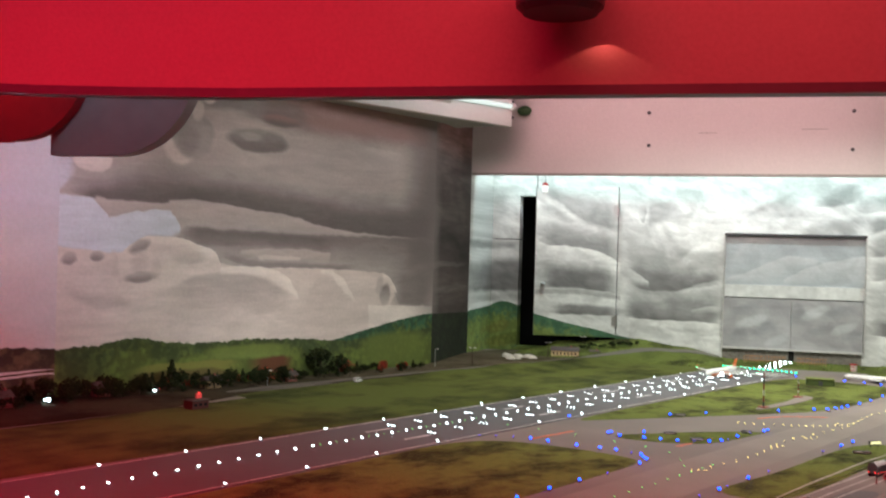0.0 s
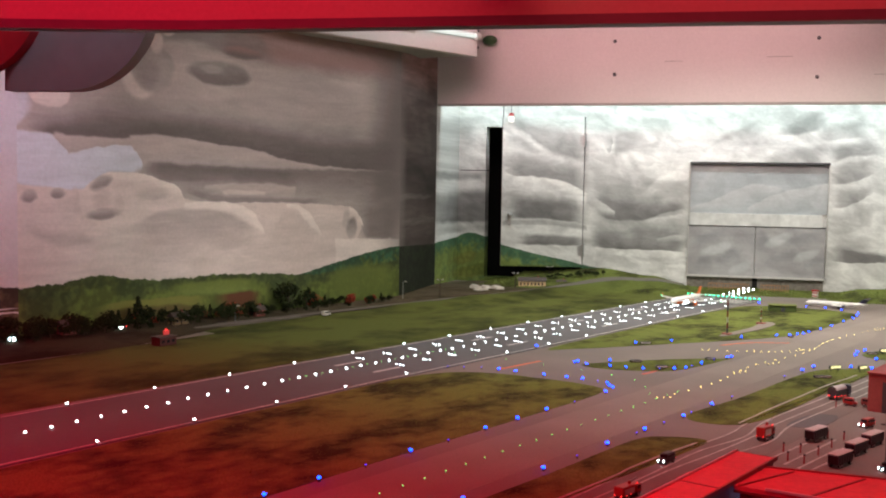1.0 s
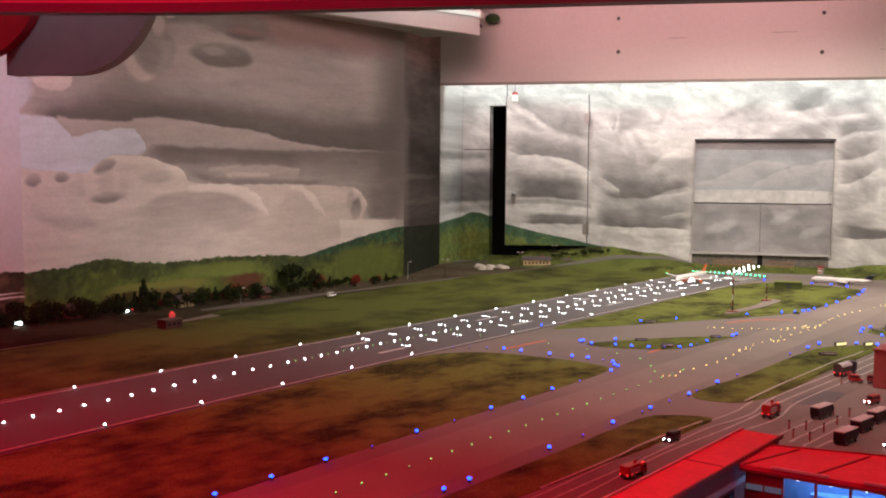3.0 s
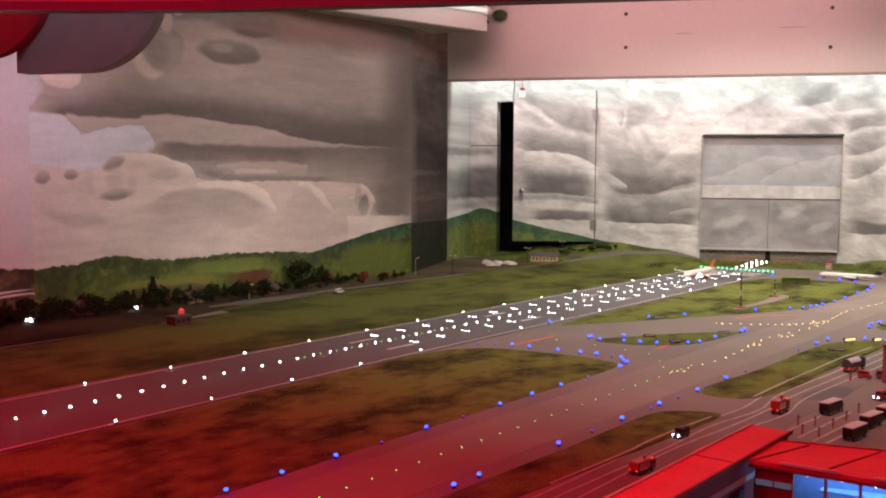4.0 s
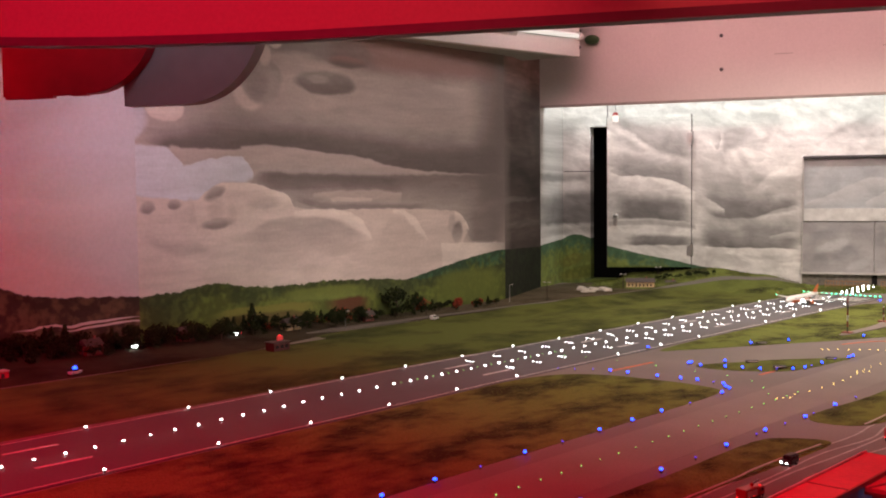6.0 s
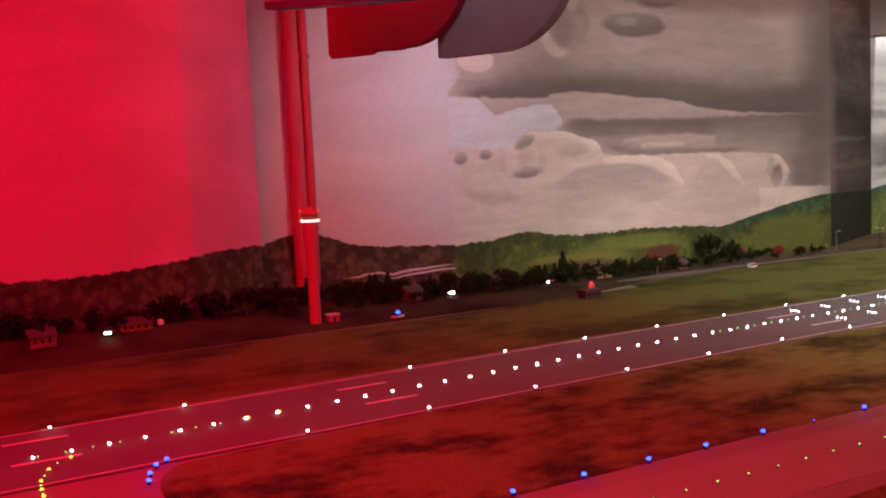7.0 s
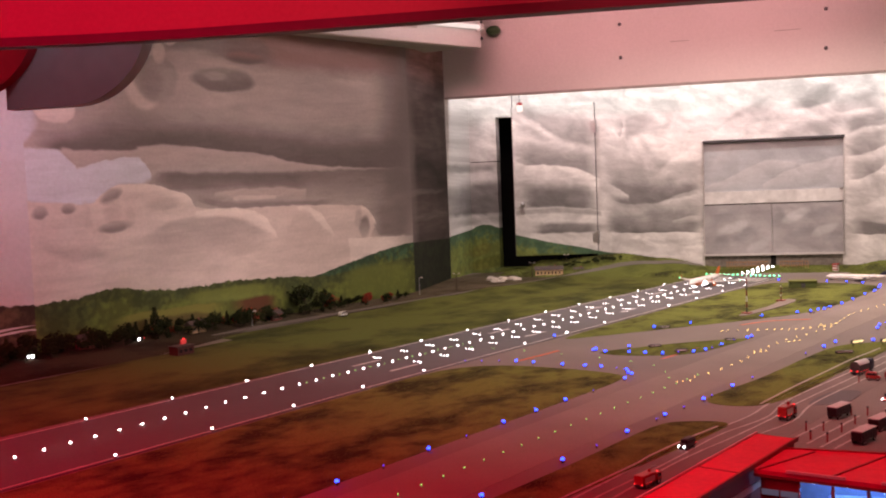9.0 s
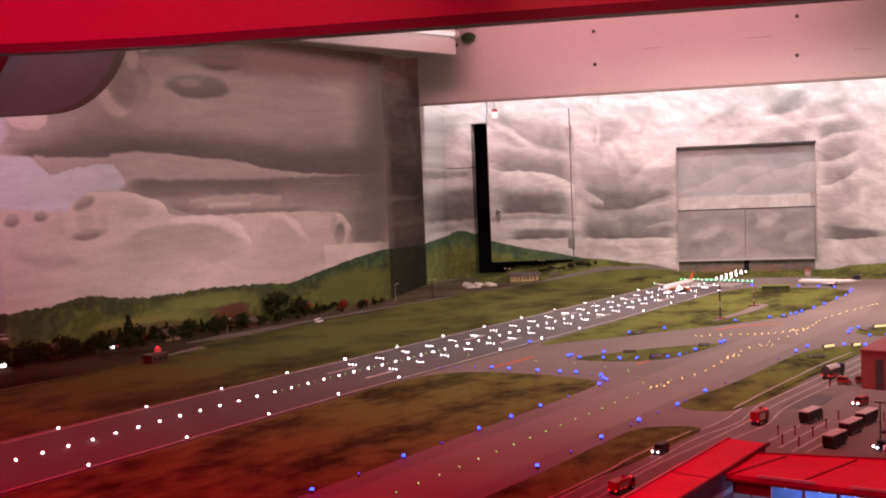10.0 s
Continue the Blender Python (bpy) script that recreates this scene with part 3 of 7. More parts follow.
p.band([(4.221, 0.182), (4.462, 0.218), (4.903, 0.201)], [(4.218, 0.057), (4.458, 0.028), (4.899, -0.005)], 'meadow', 'leaf', 0.03, 0.02, 0.7)
p.band([(3.124, 0.19), (3.424, 0.2), (3.779, 0.182)], [(3.123, 0.145), (3.424, 0.128), (3.754, 0.126)], 'meadow', 'lea', 0.012, 0.015, 0.8)
p.band([(2.7, 0.112), (2.892, 0.133), (3.123, 0.134), (3.42, 0.122)], [(2.7, 0.08), (2.937, 0.095), (3.171, 0.088), (3.423, 0.06)], 'field', 'field', 0.01, 0.012)
p.band([(2.7, 0.088), (2.937, 0.099), (3.171, 0.092), (3.41, 0.062)], [(2.7, 0.05), (3.05, 0.025), (3.41, -0.01)], 'clod', 'clod', 0.01, 0.012, 0.9)
p.band([(3.424, 0.118), (3.557, 0.126), (3.775, 0.12)], [(3.423, 0.075), (3.557, 0.045), (3.775, 0.04)], 'earth', 'earth', 0.01, 0.012)
p.band([(3.777, 0.122), (3.928, 0.166), (4.081, 0.095)], [(3.775, 0.053), (3.923, 0.013), (4.079, 0.03)], 'wood', 'grove', 0.02, 0.02, 0.7)
MURAL_LEFT = p.done()

# strip by the corner: its shade is painted into these dark tones
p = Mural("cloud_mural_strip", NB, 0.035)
p.ground((0.2, "shade_black"), (0.5, "shade_brown"), (0.68, "shade_black"), (0.8, "shade_black"), (0.95, "shade_brown"), (1.15, "shade_brown"), (1.32, "dusk"), (1.5, "rust"))
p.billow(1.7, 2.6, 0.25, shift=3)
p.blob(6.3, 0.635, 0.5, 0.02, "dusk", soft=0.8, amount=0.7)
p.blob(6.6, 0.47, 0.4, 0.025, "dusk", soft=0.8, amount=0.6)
p.blob(6.4, 0.40, 0.6, 0.03, "shade_brown", soft=0.7)
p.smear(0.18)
# paler near end softens the edge of the painted shade
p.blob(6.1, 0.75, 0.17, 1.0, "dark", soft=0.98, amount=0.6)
p.ridge([(5.4, 0.32), (6.1, 0.32), (6.8, 0.30), (7.5, 0.27)], "shade_green", "shade_green", 0.14, 0.006)
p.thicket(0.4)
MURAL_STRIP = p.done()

p = Mural("storm_mural_back", BD, 0.03)
p.ground((0.05, "fog"), (0.4, "fog"), (0.75, "fog"), (1.1, "snow"), (1.3, "snow"))
p.billow(1.5, 1.9, 0.07, lean=0.8)
p.band([(-1.943, 0.825), (-1.725, 0.796), (-1.57, 0.814)], [(-1.942, 0.74), (-1.724, 0.754), (-1.569, 0.764)], 'slate', 'slate', 0.02, 0.02, 0.8)
p.band([(-1.941, 0.613), (-1.724, 0.678), (-1.466, 0.681)], [(-1.94, 0.455), (-1.721, 0.433), (-1.462, 0.45)], 'slate', 'storm', 0.04, 0.02)
p.band([(-1.946, 1.2), (-1.816, 1.224), (-1.643, 1.181)], [(-1.944, 0.964), (-1.813, 0.939), (-1.641, 1.035)], 'ash', 'ash', 0.05, 0.05, 0.6)
p.band([(-1.939, 0.37), (-1.721, 0.416), (-1.462, 0.421)], [(-1.939, 0.314), (-1.72, 0.374), (-1.461, 0.354)], 'slate', 'slate', 0.02, 0.02, 0.5)
p.band([(-1.452, 1.213), (-1.304, 1.195), (-1.074, 1.128), (-0.806, 1.054)], [(-1.451, 1.179), (-1.281, 1.096), (-1.15, 0.989), (-1.008, 0.932), (-0.803, 0.899)], 'ash', 'slate', 0.05, 0.02, 0.8)
p.band([(-1.45, 1.097), (-1.302, 1.047), (-1.154, 0.964)], [(-1.449, 1.047), (-1.301, 0.989), (-1.153, 0.931)], 'ash', 'ash', 0.02, 0.03, 0.8)
p.band([(-1.448, 0.981), (-1.216, 0.931), (-1.008, 0.891), (-0.801, 0.818)], [(-1.446, 0.839), (-1.361, 0.79), (-1.172, 0.779), (-1.005, 0.747), (-0.797, 0.638)], 'ash', 'slate', 0.05, 0.008)
p.band([(-1.446, 0.839), (-1.361, 0.79), (-1.172, 0.779), (-1.005, 0.747), (-0.797, 0.638), (-0.653, 0.526)], [(-1.445, 0.744), (-1.296, 0.682), (-1.086, 0.66), (-0.92, 0.612), (-0.755, 0.545), (-0.652, 0.505)], 'snow', 'fog', 0.006, 0.05)
p.band([(-1.444, 0.656), (-1.253, 0.633), (-1.003, 0.628), (-0.816, 0.564)], [(-1.441, 0.472), (-1.209, 0.48), (-1, 0.463), (-0.814, 0.433)], 'slate', 'storm', 0.05, 0.012)
p.band([(-1.441, 0.463), (-1.166, 0.468), (-0.834, 0.433)], [(-1.441, 0.43), (-1.166, 0.435), (-0.833, 0.4)], 'slate', 'slate', 0.008, 0.01, 0.6)
p.band([(-1.375, 0.33), (-1.165, 0.36), (-0.791, 0.343)], [(-1.375, 0.297), (-1.163, 0.285), (-0.79, 0.285)], 'slate', 'storm', 0.015, 0.01)
p.band([(-0.73, 1.295), (-0.53, 1.293), (-0.215, 1.29), (-0.099, 1.288)], [(-0.729, 1.215), (-0.525, 1.093), (-0.211, 1.131), (-0.097, 1.229)], 'snow', 'snow', 0.05, 0.05)
p.band([(-0.764, 1.005), (-0.666, 1.11), (-0.558, 1.125), (-0.406, 1.072)], [(-0.763, 0.932), (-0.662, 0.932), (-0.555, 0.989), (-0.405, 1.033)], 'ash', 'ash', 0.03, 0.04, 0.8)
p.band([(-0.68, 0.843), (-0.559, 0.843), (-0.399, 0.788), (-0.103, 0.75)], [(-0.677, 0.688), (-0.555, 0.665), (-0.395, 0.659), (-0.101, 0.674)], 'ash', 'ash', 0.06, 0.06, 0.8)
p.band([(-0.846, 1.033), (-0.757, 1.029), (-0.683, 0.964), (-0.632, 0.867), (-0.638, 0.786)], [(-0.842, 0.842), (-0.76, 0.777), (-0.694, 0.762), (-0.654, 0.762), (-0.638, 0.77)], 'snow', 'fog', 0.008, 0.02)
p.band([(-0.851, 1.256), (-0.709, 1.263), (-0.607, 1.182), (-0.558, 1.133)], [(-0.848, 1.094), (-0.705, 1.069), (-0.625, 1.093), (-0.558, 1.117)], 'snow', 'fog', 0.01, 0.02)
p.band([(-0.404, 0.988), (-0.287, 1.036), (-0.151, 1.06)], [(-0.403, 0.964), (-0.285, 0.972), (-0.149, 1.004)], 'snow', 'snow', 0.008, 0.02)
p.band([(-0.841, 0.748), (-0.597, 0.722), (-0.357, 0.692), (-0.103, 0.734)], [(-0.831, 0.276), (-0.586, 0.265), (-0.346, 0.271), (-0.089, 0.261)], 'ash', 'slate', 0.09, 0.004)
p.band([(-0.818, 0.654), (-0.594, 0.616), (-0.394, 0.602), (-0.236, 0.612), (-0.081, 0.646)], [(-0.816, 0.531), (-0.631, 0.477), (-0.431, 0.48), (-0.254, 0.548), (-0.079, 0.582)], 'slate', 'storm', 0.03, 0.01)
p.band([(-0.475, 0.658), (-0.32, 0.788), (-0.088, 0.909)], [(-0.474, 0.634), (-0.296, 0.644), (-0.082, 0.67)], 'snow', 'ash', 0.02, 0.04)
p.band([(-0.855, 0.67), (-0.756, 0.622), (-0.633, 0.534)], [(-0.854, 0.597), (-0.755, 0.541), (-0.632, 0.51)], 'fog', 'ash', 0.008, 0.02, 0.9)
p.band([(-0.471, 0.472), (-0.312, 0.507), (-0.109, 0.542)], [(-0.47, 0.431), (-0.31, 0.418), (-0.106, 0.43)], 'fog', 'ash', 0.012, 0.02, 0.9)
p.band([(-0.794, 0.474), (-0.631, 0.453), (-0.47, 0.439)], [(-0.793, 0.417), (-0.63, 0.395), (-0.469, 0.39)], 'ash', 'ash', 0.012, 0.02, 0.7)
p.band([(-0.348, 0.344), (-0.23, 0.379), (-0.105, 0.382)], [(-0.347, 0.328), (-0.229, 0.331), (-0.103, 0.337)], 'fog', 'ash', 0.008, 0.01, 0.8)
p.band([(-0.85, 0.416), (-0.588, 0.363), (-0.348, 0.336), (-0.103, 0.333)], [(-0.848, 0.292), (-0.586, 0.269), (-0.346, 0.271), (-0.101, 0.257)], 'slate', 'storm', 0.03, 0.004)
p.band([(-0.872, 0.283), (-0.586, 0.265), (-0.346, 0.267), (-0.101, 0.253)], [(-0.866, -0.015), (-0.094, 0.01)], 'fog', 'fog', 0.004, 0.02)
p.band([(-0.748, 0.228), (-0.505, 0.218), (-0.127, 0.22)], [(-0.747, 0.195), (-0.504, 0.186), (-0.127, 0.196)], 'ash', 'ash', 0.01, 0.01, 0.4)
p.band([(-0.052, 0.972), (0.136, 1.11), (0.36, 1.175), (0.444, 1.128)], [(-0.05, 0.933), (0.14, 0.992), (0.347, 1.027), (0.446, 1.073)], 'ash', 'ash', 0.03, 0.02, 0.75)
p.band([(0.455, 1.128), (0.618, 1.223), (0.799, 1.279)], [(0.457, 1.089), (0.623, 1.104), (0.803, 1.156)], 'ash', 'slate', 0.03, 0.015, 0.75)
p.band([(-0.107, 0.893), (0.062, 1.032), (0.25, 1.09)], [(-0.106, 0.845), (0.066, 0.894), (0.255, 0.953)], 'snow', 'fog', 0.02, 0.03)
p.band([(0.331, 0.933), (0.553, 0.988), (0.826, 1.034)], [(0.333, 0.879), (0.557, 0.879), (0.832, 0.88)], 'ash', 'slate', 0.03, 0.02, 0.8)
p.band([(0.695, 1.126), (0.875, 1.171), (1.071, 1.2)], [(0.698, 1.034), (0.879, 1.068), (1.075, 1.086)], 'ash', 'ash', 0.03, 0.012, 0.7)
p.band([(0.791, 1.003), (0.952, 1.041), (1.116, 1.064)], [(0.795, 0.896), (0.956, 0.95), (1.12, 0.957)], 'ash', 'slate', 0.03, 0.01, 0.75)
p.band([(0.796, 0.865), (0.957, 0.919), (1.121, 0.934)], [(0.8, 0.749), (0.98, 0.781), (1.124, 0.851)], 'ash', 'slate', 0.03, 0.008, 0.9)
p.band([(0.802, 0.703), (0.964, 0.735), (1.114, 0.767)], [(0.806, 0.594), (0.933, 0.604), (1.091, 0.705)], 'ash', 'slate', 0.03, 0.008, 0.9)
p.band([(0.797, 0.555), (0.934, 0.588), (1.105, 0.621)], [(0.802, 0.408), (0.94, 0.426), (1.11, 0.506)], 'ash', 'ash', 0.03, 0.015, 0.6)
p.band([(0.803, 0.385), (0.941, 0.403), (1.114, 0.414)], [(0.807, 0.291), (0.945, 0.31), (1.118, 0.306)], 'ash', 'slate', 0.03, 0.015, 0.7)
p.band([(0.792, 0.298), (0.944, 0.318), (1.108, 0.291), (1.305, 0.28)], [(0.794, 0.236), (0.948, 0.221), (1.111, 0.225), (1.306, 0.242)], 'storm', 'storm', 0.02, 0.005)
p.band([(0.783, 0.236), (0.948, 0.221), (1.164, 0.226), (1.656, 0.244)], [(0.793, -0.039), (1.668, -0.007)], 'fog', 'fog', 0.005, 0.02)
p.band([(1.071, 1.276), (1.156, 1.275), (1.608, 1.27)], [(1.11, 0.322), (1.198, 0.285), (1.654, 0.289)], 'snow', 'snow', 0.03, 0.03, 0.7)
p.billow(3.4, 1.5, 0.17, lean=0.7, shift=4)
p.billow(9.0, 1.6, 0.09, lean=0.6, shift=9)
p.smear(0.05)
p.ridge([(-2.1, 0.25), (-1.96, 0.262), (-1.82, 0.317), (-1.715, 0.358), (-1.6, 0.331), (-1.44, 0.284), (-1.215, 0.227), (-1.0, 0.183), (-0.8, 0.135), (-0.55, 0.10), (-0.31, 0.05), (-0.12, 0.0), (3, -0.3)], "peak", "lea", 0.16, 0.006)
p.blob(-1.74, 0.17, 0.09, 0.04, "field", lean=0.3, soft=0.5, amount=0.6)
p.blob(-1.66, 0.09, 0.16, 0.04, "leaf", lean=0.2, soft=0.4, amount=0.6)
p.blob(-1.71, 0.07, 0.13, 0.04, "field", lean=0.2, soft=0.6, amount=0.5)
p.blob(-1.2, 0.08, 0.5, 0.05, "leaf", soft=0.6)
p.thicket(0.2)
MURAL_BACK = p.done()

p = Mural("cloud_paint_hatch", BD, 0.03)
p.ground((0.1, "pewter"), (0.44, "pewter"), (0.5, "steel"), (0.9, "steel"))
p.billow(2.2, 1.6, 0.1, lean=0.8, shift=7)
p.band([(-0.137, 0.574), (0.036, 0.632), (0.187, 0.705), (0.337, 0.753), (0.506, 0.731)], [(-0.136, 0.534), (0.038, 0.536), (0.192, 0.546), (0.36, 0.628), (0.508, 0.684)], 'silver', 'steel', 0.008, 0.05)
p.band([(0.267, 0.579), (0.452, 0.676), (0.636, 0.732), (0.836, 0.765)], [(0.268, 0.532), (0.457, 0.535), (0.643, 0.538), (0.845, 0.541)], 'silver', 'steel', 0.008, 0.06)
p.band([(-0.102, 0.694), (0.067, 0.874), (0.219, 0.894)], [(-0.1, 0.622), (0.071, 0.727), (0.221, 0.823)], 'silver', 'steel', 0.03, 0.05, 0.7)
p.band([(0.295, 0.871), (0.556, 0.887), (0.832, 0.873)], [(0.299, 0.761), (0.561, 0.763), (0.835, 0.788)], 'lead', 'steel', 0.04, 0.03, 0.6)
p.blob(0.024, 0.356, 0.101, 0.056, 'lead', 'pewter', soft=0.9, amount=0.9, lean=0.3)
p.blob(0.164, 0.219, 0.076, 0.080, 'lead', 'pewter', soft=0.9, amount=0.9, lean=0.3)
p.blob(-0.009, 0.175, 0.062, 0.056, 'lead', 'pewter', soft=0.9, amount=0.9, lean=0.3)
p.blob(0.542, 0.229, 0.112, 0.056, 'lead', 'pewter', soft=0.9, amount=0.9, lean=0.3)
p.blob(0.65, 0.35, 0.096, 0.063, 'lead', 'pewter', soft=0.9, amount=0.9, lean=0.3)
p.blob(0.389, 0.305, 0.053, 0.094, 'lead', 'pewter', soft=0.9, amount=0.9, lean=0.3)
p.blob(0.748, 0.196, 0.073, 0.047, 'lead', 'pewter', soft=0.9, amount=0.9, lean=0.3)
p.blob(0.084, 0.297, 0.092, 0.036, 'silver', soft=0.9, amount=0.8, lean=0.4)
p.blob(0.25, 0.162, 0.068, 0.036, 'silver', soft=0.9, amount=0.8, lean=0.4)
p.blob(0.5, 0.366, 0.090, 0.036, 'silver', soft=0.9, amount=0.8, lean=0.4)
p.blob(0.69, 0.265, 0.081, 0.031, 'silver', soft=0.9, amount=0.8, lean=0.4)
p.billow(6.0, 1.3, 0.09, lean=0.4, shift=2)
p.smear(0.05)
HATCH = p.done()

p = Mural("evening_mural_recess", (0, 1, 0), 0.03)
p.ground((0.2, "rose"), (0.6, "rose"), (0.9, "haze"), (1.3, "haze"))
p.billow(1.2, 2.0, 0.06)
p.ridge([(0.5, 0.30), (1.36, 0.25), (1.5, 0.31), (1.65, 0.34), (1.9, 0.27), (2.2, 0.245), (2.6, 0.23)], "moss", "bark", 0.12, 0.014, 34.0)
p.thicket(0.5)
p.blob(2.1, 0.135, 0.25, 0.006, "rose", lean=0.02, soft=0.4)
p.blob(2.2, 0.118, 0.18, 0.005, "rose", lean=0.02, soft=0.4)
MURAL_RECESS = p.done()

# same evening sky as the recess, with red lamplight mixed into its tone
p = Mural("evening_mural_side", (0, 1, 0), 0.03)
p.ground((0.2, "rose_redlit"), (0.6, "rose_redlit"), (0.9, "rose_redlit"), (1.3, "rose_redlit"))
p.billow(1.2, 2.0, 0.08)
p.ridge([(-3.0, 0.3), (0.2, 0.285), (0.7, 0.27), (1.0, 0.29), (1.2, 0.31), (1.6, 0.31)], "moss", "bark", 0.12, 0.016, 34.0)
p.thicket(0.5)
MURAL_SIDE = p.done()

ASPHALT = plain("apron_concrete", (0.185, 0.155, 0.138), 0.8, vary=0.16, scale=2.2, bump=0.25, fine=70)
TAXI = plain("taxiway_concrete", (0.215, 0.182, 0.16), 0.8, vary=0.16, scale=3, bump=0.25, fine=60)
RUNWAY = plain("runway_asphalt", (0.105, 0.1, 0.103), 0.75, vary=0.16, scale=2.5, bump=0.25, fine=70)
ROAD = plain("road_asphalt", (0.12, 0.103, 0.088), 0.8, vary=0.15, scale=4, bump=0.2, fine=40)
SERVICE = plain("service_road_concrete", (0.165, 0.14, 0.124), 0.8, vary=0.2, scale=5, bump=0.2, fine=40)
WHITE = plain("white_plaster", (0.72, 0.68, 0.66), 0.65, vary=0.05, scale=1.6, bump=0.08, fine=40)
FASCIA = plain("red_fascia_paint", (0.36, 0.25, 0.23), 0.55, vary=0.07, scale=1.5, bump=0.05, fine=60)
LIP = plain("dark_trim", (0.10, 0.065, 0.085), 0.5, vary=0.1, scale=6)
GREY = plain("grey_duct_paint", (0.36, 0.355, 0.40), 0.6, vary=0.08, scale=2.5)
DUCT_REDLIT = plain("duct_red_light", (0.36, 0.014, 0.035), 0.6, vary=0.1, scale=4)
HATCHPALE = plain("hatch_pale_paint", (0.62, 0.62, 0.61), 0.8, vary=0.22, scale=6, fine=3)
# darkened for stains and also for the shadow below the hatch
PLINTH = plain("stained_shadowed_plinth", (0.2, 0.185, 0.165), 0.9, vary=0.4, scale=7, bump=0.2)
CEILING = plain("dark_ceiling_paint", (0.10, 0.095, 0.095), 0.9, vary=0.1, scale=2)
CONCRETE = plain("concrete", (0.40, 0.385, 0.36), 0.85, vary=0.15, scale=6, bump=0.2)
BLACK = plain("black_void", (0.008, 0.008, 0.008), 0.9, vary=0.2)
RUBBER = plain("black_rubber", (0.018, 0.018, 0.018), 0.7)
STEEL = plain("steel", (0.5, 0.5, 0.5), 0.35, 0.9, vary=0.1)
PAINTW = plain("marking_white", (0.62, 0.58, 0.55), 0.6, vary=0.25, scale=30)
PAINTR = plain("marking_red", (0.55, 0.12, 0.05), 0.6, vary=0.2, scale=30)
LINEW = plain("road_line_white", (0.38, 0.355, 0.33), 0.7, vary=0.35, scale=25)
ROOF = plain("roof_felt_red", (0.68, 0.10, 0.15), 0.7, vary=0.12, scale=7, bump=0.2, fine=12)
WALLRED = plain("terminal_wall", (0.22, 0.055, 0.055), 0.6, vary=0.1, scale=10)
SEAM = plain("roof_seam", (0.28, 0.06, 0.06), 0.6, vary=0.1)
TRIMW = plain("pale_trim", (0.66, 0.6, 0.58), 0.5, vary=0.06)
BODYW = plain("aircraft_white", (0.8, 0.8, 0.78), 0.3, vary=0.03)
BODYO = plain("aircraft_orange", (0.7, 0.16, 0.03), 0.35, vary=0.05)
NAVY = plain("aircraft_navy", (0.02, 0.022, 0.05), 0.35, vary=0.05)
FIRERED = plain("fire_engine_red", (0.34, 0.022, 0.02), 0.35, vary=0.05)
DARKGREY = plain("dark_grey_paint", (0.05, 0.05, 0.055), 0.5, vary=0.15)
TRAILER = plain("trailer_grey", (0.52, 0.5, 0.48), 0.55, vary=0.12)
SILVER = plain("tank_silver", (0.6, 0.6, 0.6), 0.35, 0.2, vary=0.08)
TAN = plain("tan_render", (0.62, 0.46, 0.26), 0.8, vary=0.15)
ROCK = plain("pale_rock", (0.62, 0.59, 0.53), 0.9, vary=0.3, scale=40, bump=0.4)
BRICKR = plain("brick_red_wall", (0.24, 0.07, 0.06), 0.75, vary=0.15, scale=30)
TILES = plain("dark_roof_tiles", (0.07, 0.05, 0.045), 0.7, vary=0.25, scale=60)
BARK = plain("tree_bark", (0.06, 0.045, 0.03), 0.9, vary=0.3, scale=80)
WINDOW = plain("dark_window", (0.02, 0.025, 0.03), 0.12, vary=0.1)
PINKPAINT = plain("pipe_red_paint", (0.62, 0.05, 0.1), 0.5, vary=0.06)

m, nt, b = node_mat("pane_glass")
b.inputs["Base Color"].default_value = (0.85, 0.92, 1, 1)
b.inputs["Roughness"].default_value, b.inputs["Transmission Weight"].default_value, b.inputs["IOR"].default_value = 0.05, 1.0, 1.1
GLASS = m

LAMP_WHITE = glow("lamp_white", (0.84, 0.94, 1.0), 12)
LAMP_BLUE = glow("lamp_blue", (0.004, 0.045, 1.0), 9)
LAMP_VIOLET = glow("lamp_violet", (0.07, 0.035, 0.9), 2.5)
LAMP_GREEN = glow("lamp_green", (0.2, 0.85, 0.16), 2.6)
LAMP_THRESH = glow("lamp_threshold_green", (0.05, 1.0, 0.42), 6)
LAMP_AMBER = glow("lamp_amber", (1.0, 0.76, 0.24), 4.5)
LAMP_ORANGE = glow("lamp_orange", (1.0, 0.42, 0.06), 3)
LAMP_RED = glow("lamp_red", (1.0, 0.03, 0.03), 3)
LAMP_GLARE = glow("lamp_glare", (0.92, 0.97, 1.0), 12)
MASTRED = plain("mast_red", (0.2, 0.04, 0.03), 0.6)
LAMP_SIGN = glow("sign_face", (1.0, 0.85, 0.4), 1.6)
LAMP_ROOM = glow("hall_lamp", (0.75, 0.9, 1.0), 18)
HALLBLUE = plain("hall_floor_blue", (0.14, 0.27, 0.5), 0.4, vary=0.15, scale=12)


def foliage(name, c1, c2):
    """Small leaves or blades: each clump its own shade between two greens."""
    m, nt, bsdf = node_mat(name)
    geo = nt.nodes.new("ShaderNodeNewGeometry")
    mix = nt.nodes.new("ShaderNodeMix")
    mix.data_type = "RGBA"
    mix.inputs[6].default_value, mix.inputs[7].default_value = (*c1, 1), (*c2, 1)
    nt.links.new(geo.outputs["Random Per Island"], mix.inputs[0])
    nt.links.new(mix.outputs[2], bsdf.inputs["Base Color"])
    bsdf.inputs["Roughness"].default_value = 0.9
    bsdf.inputs["Specular IOR Level"].default_value = 0.15
    return m


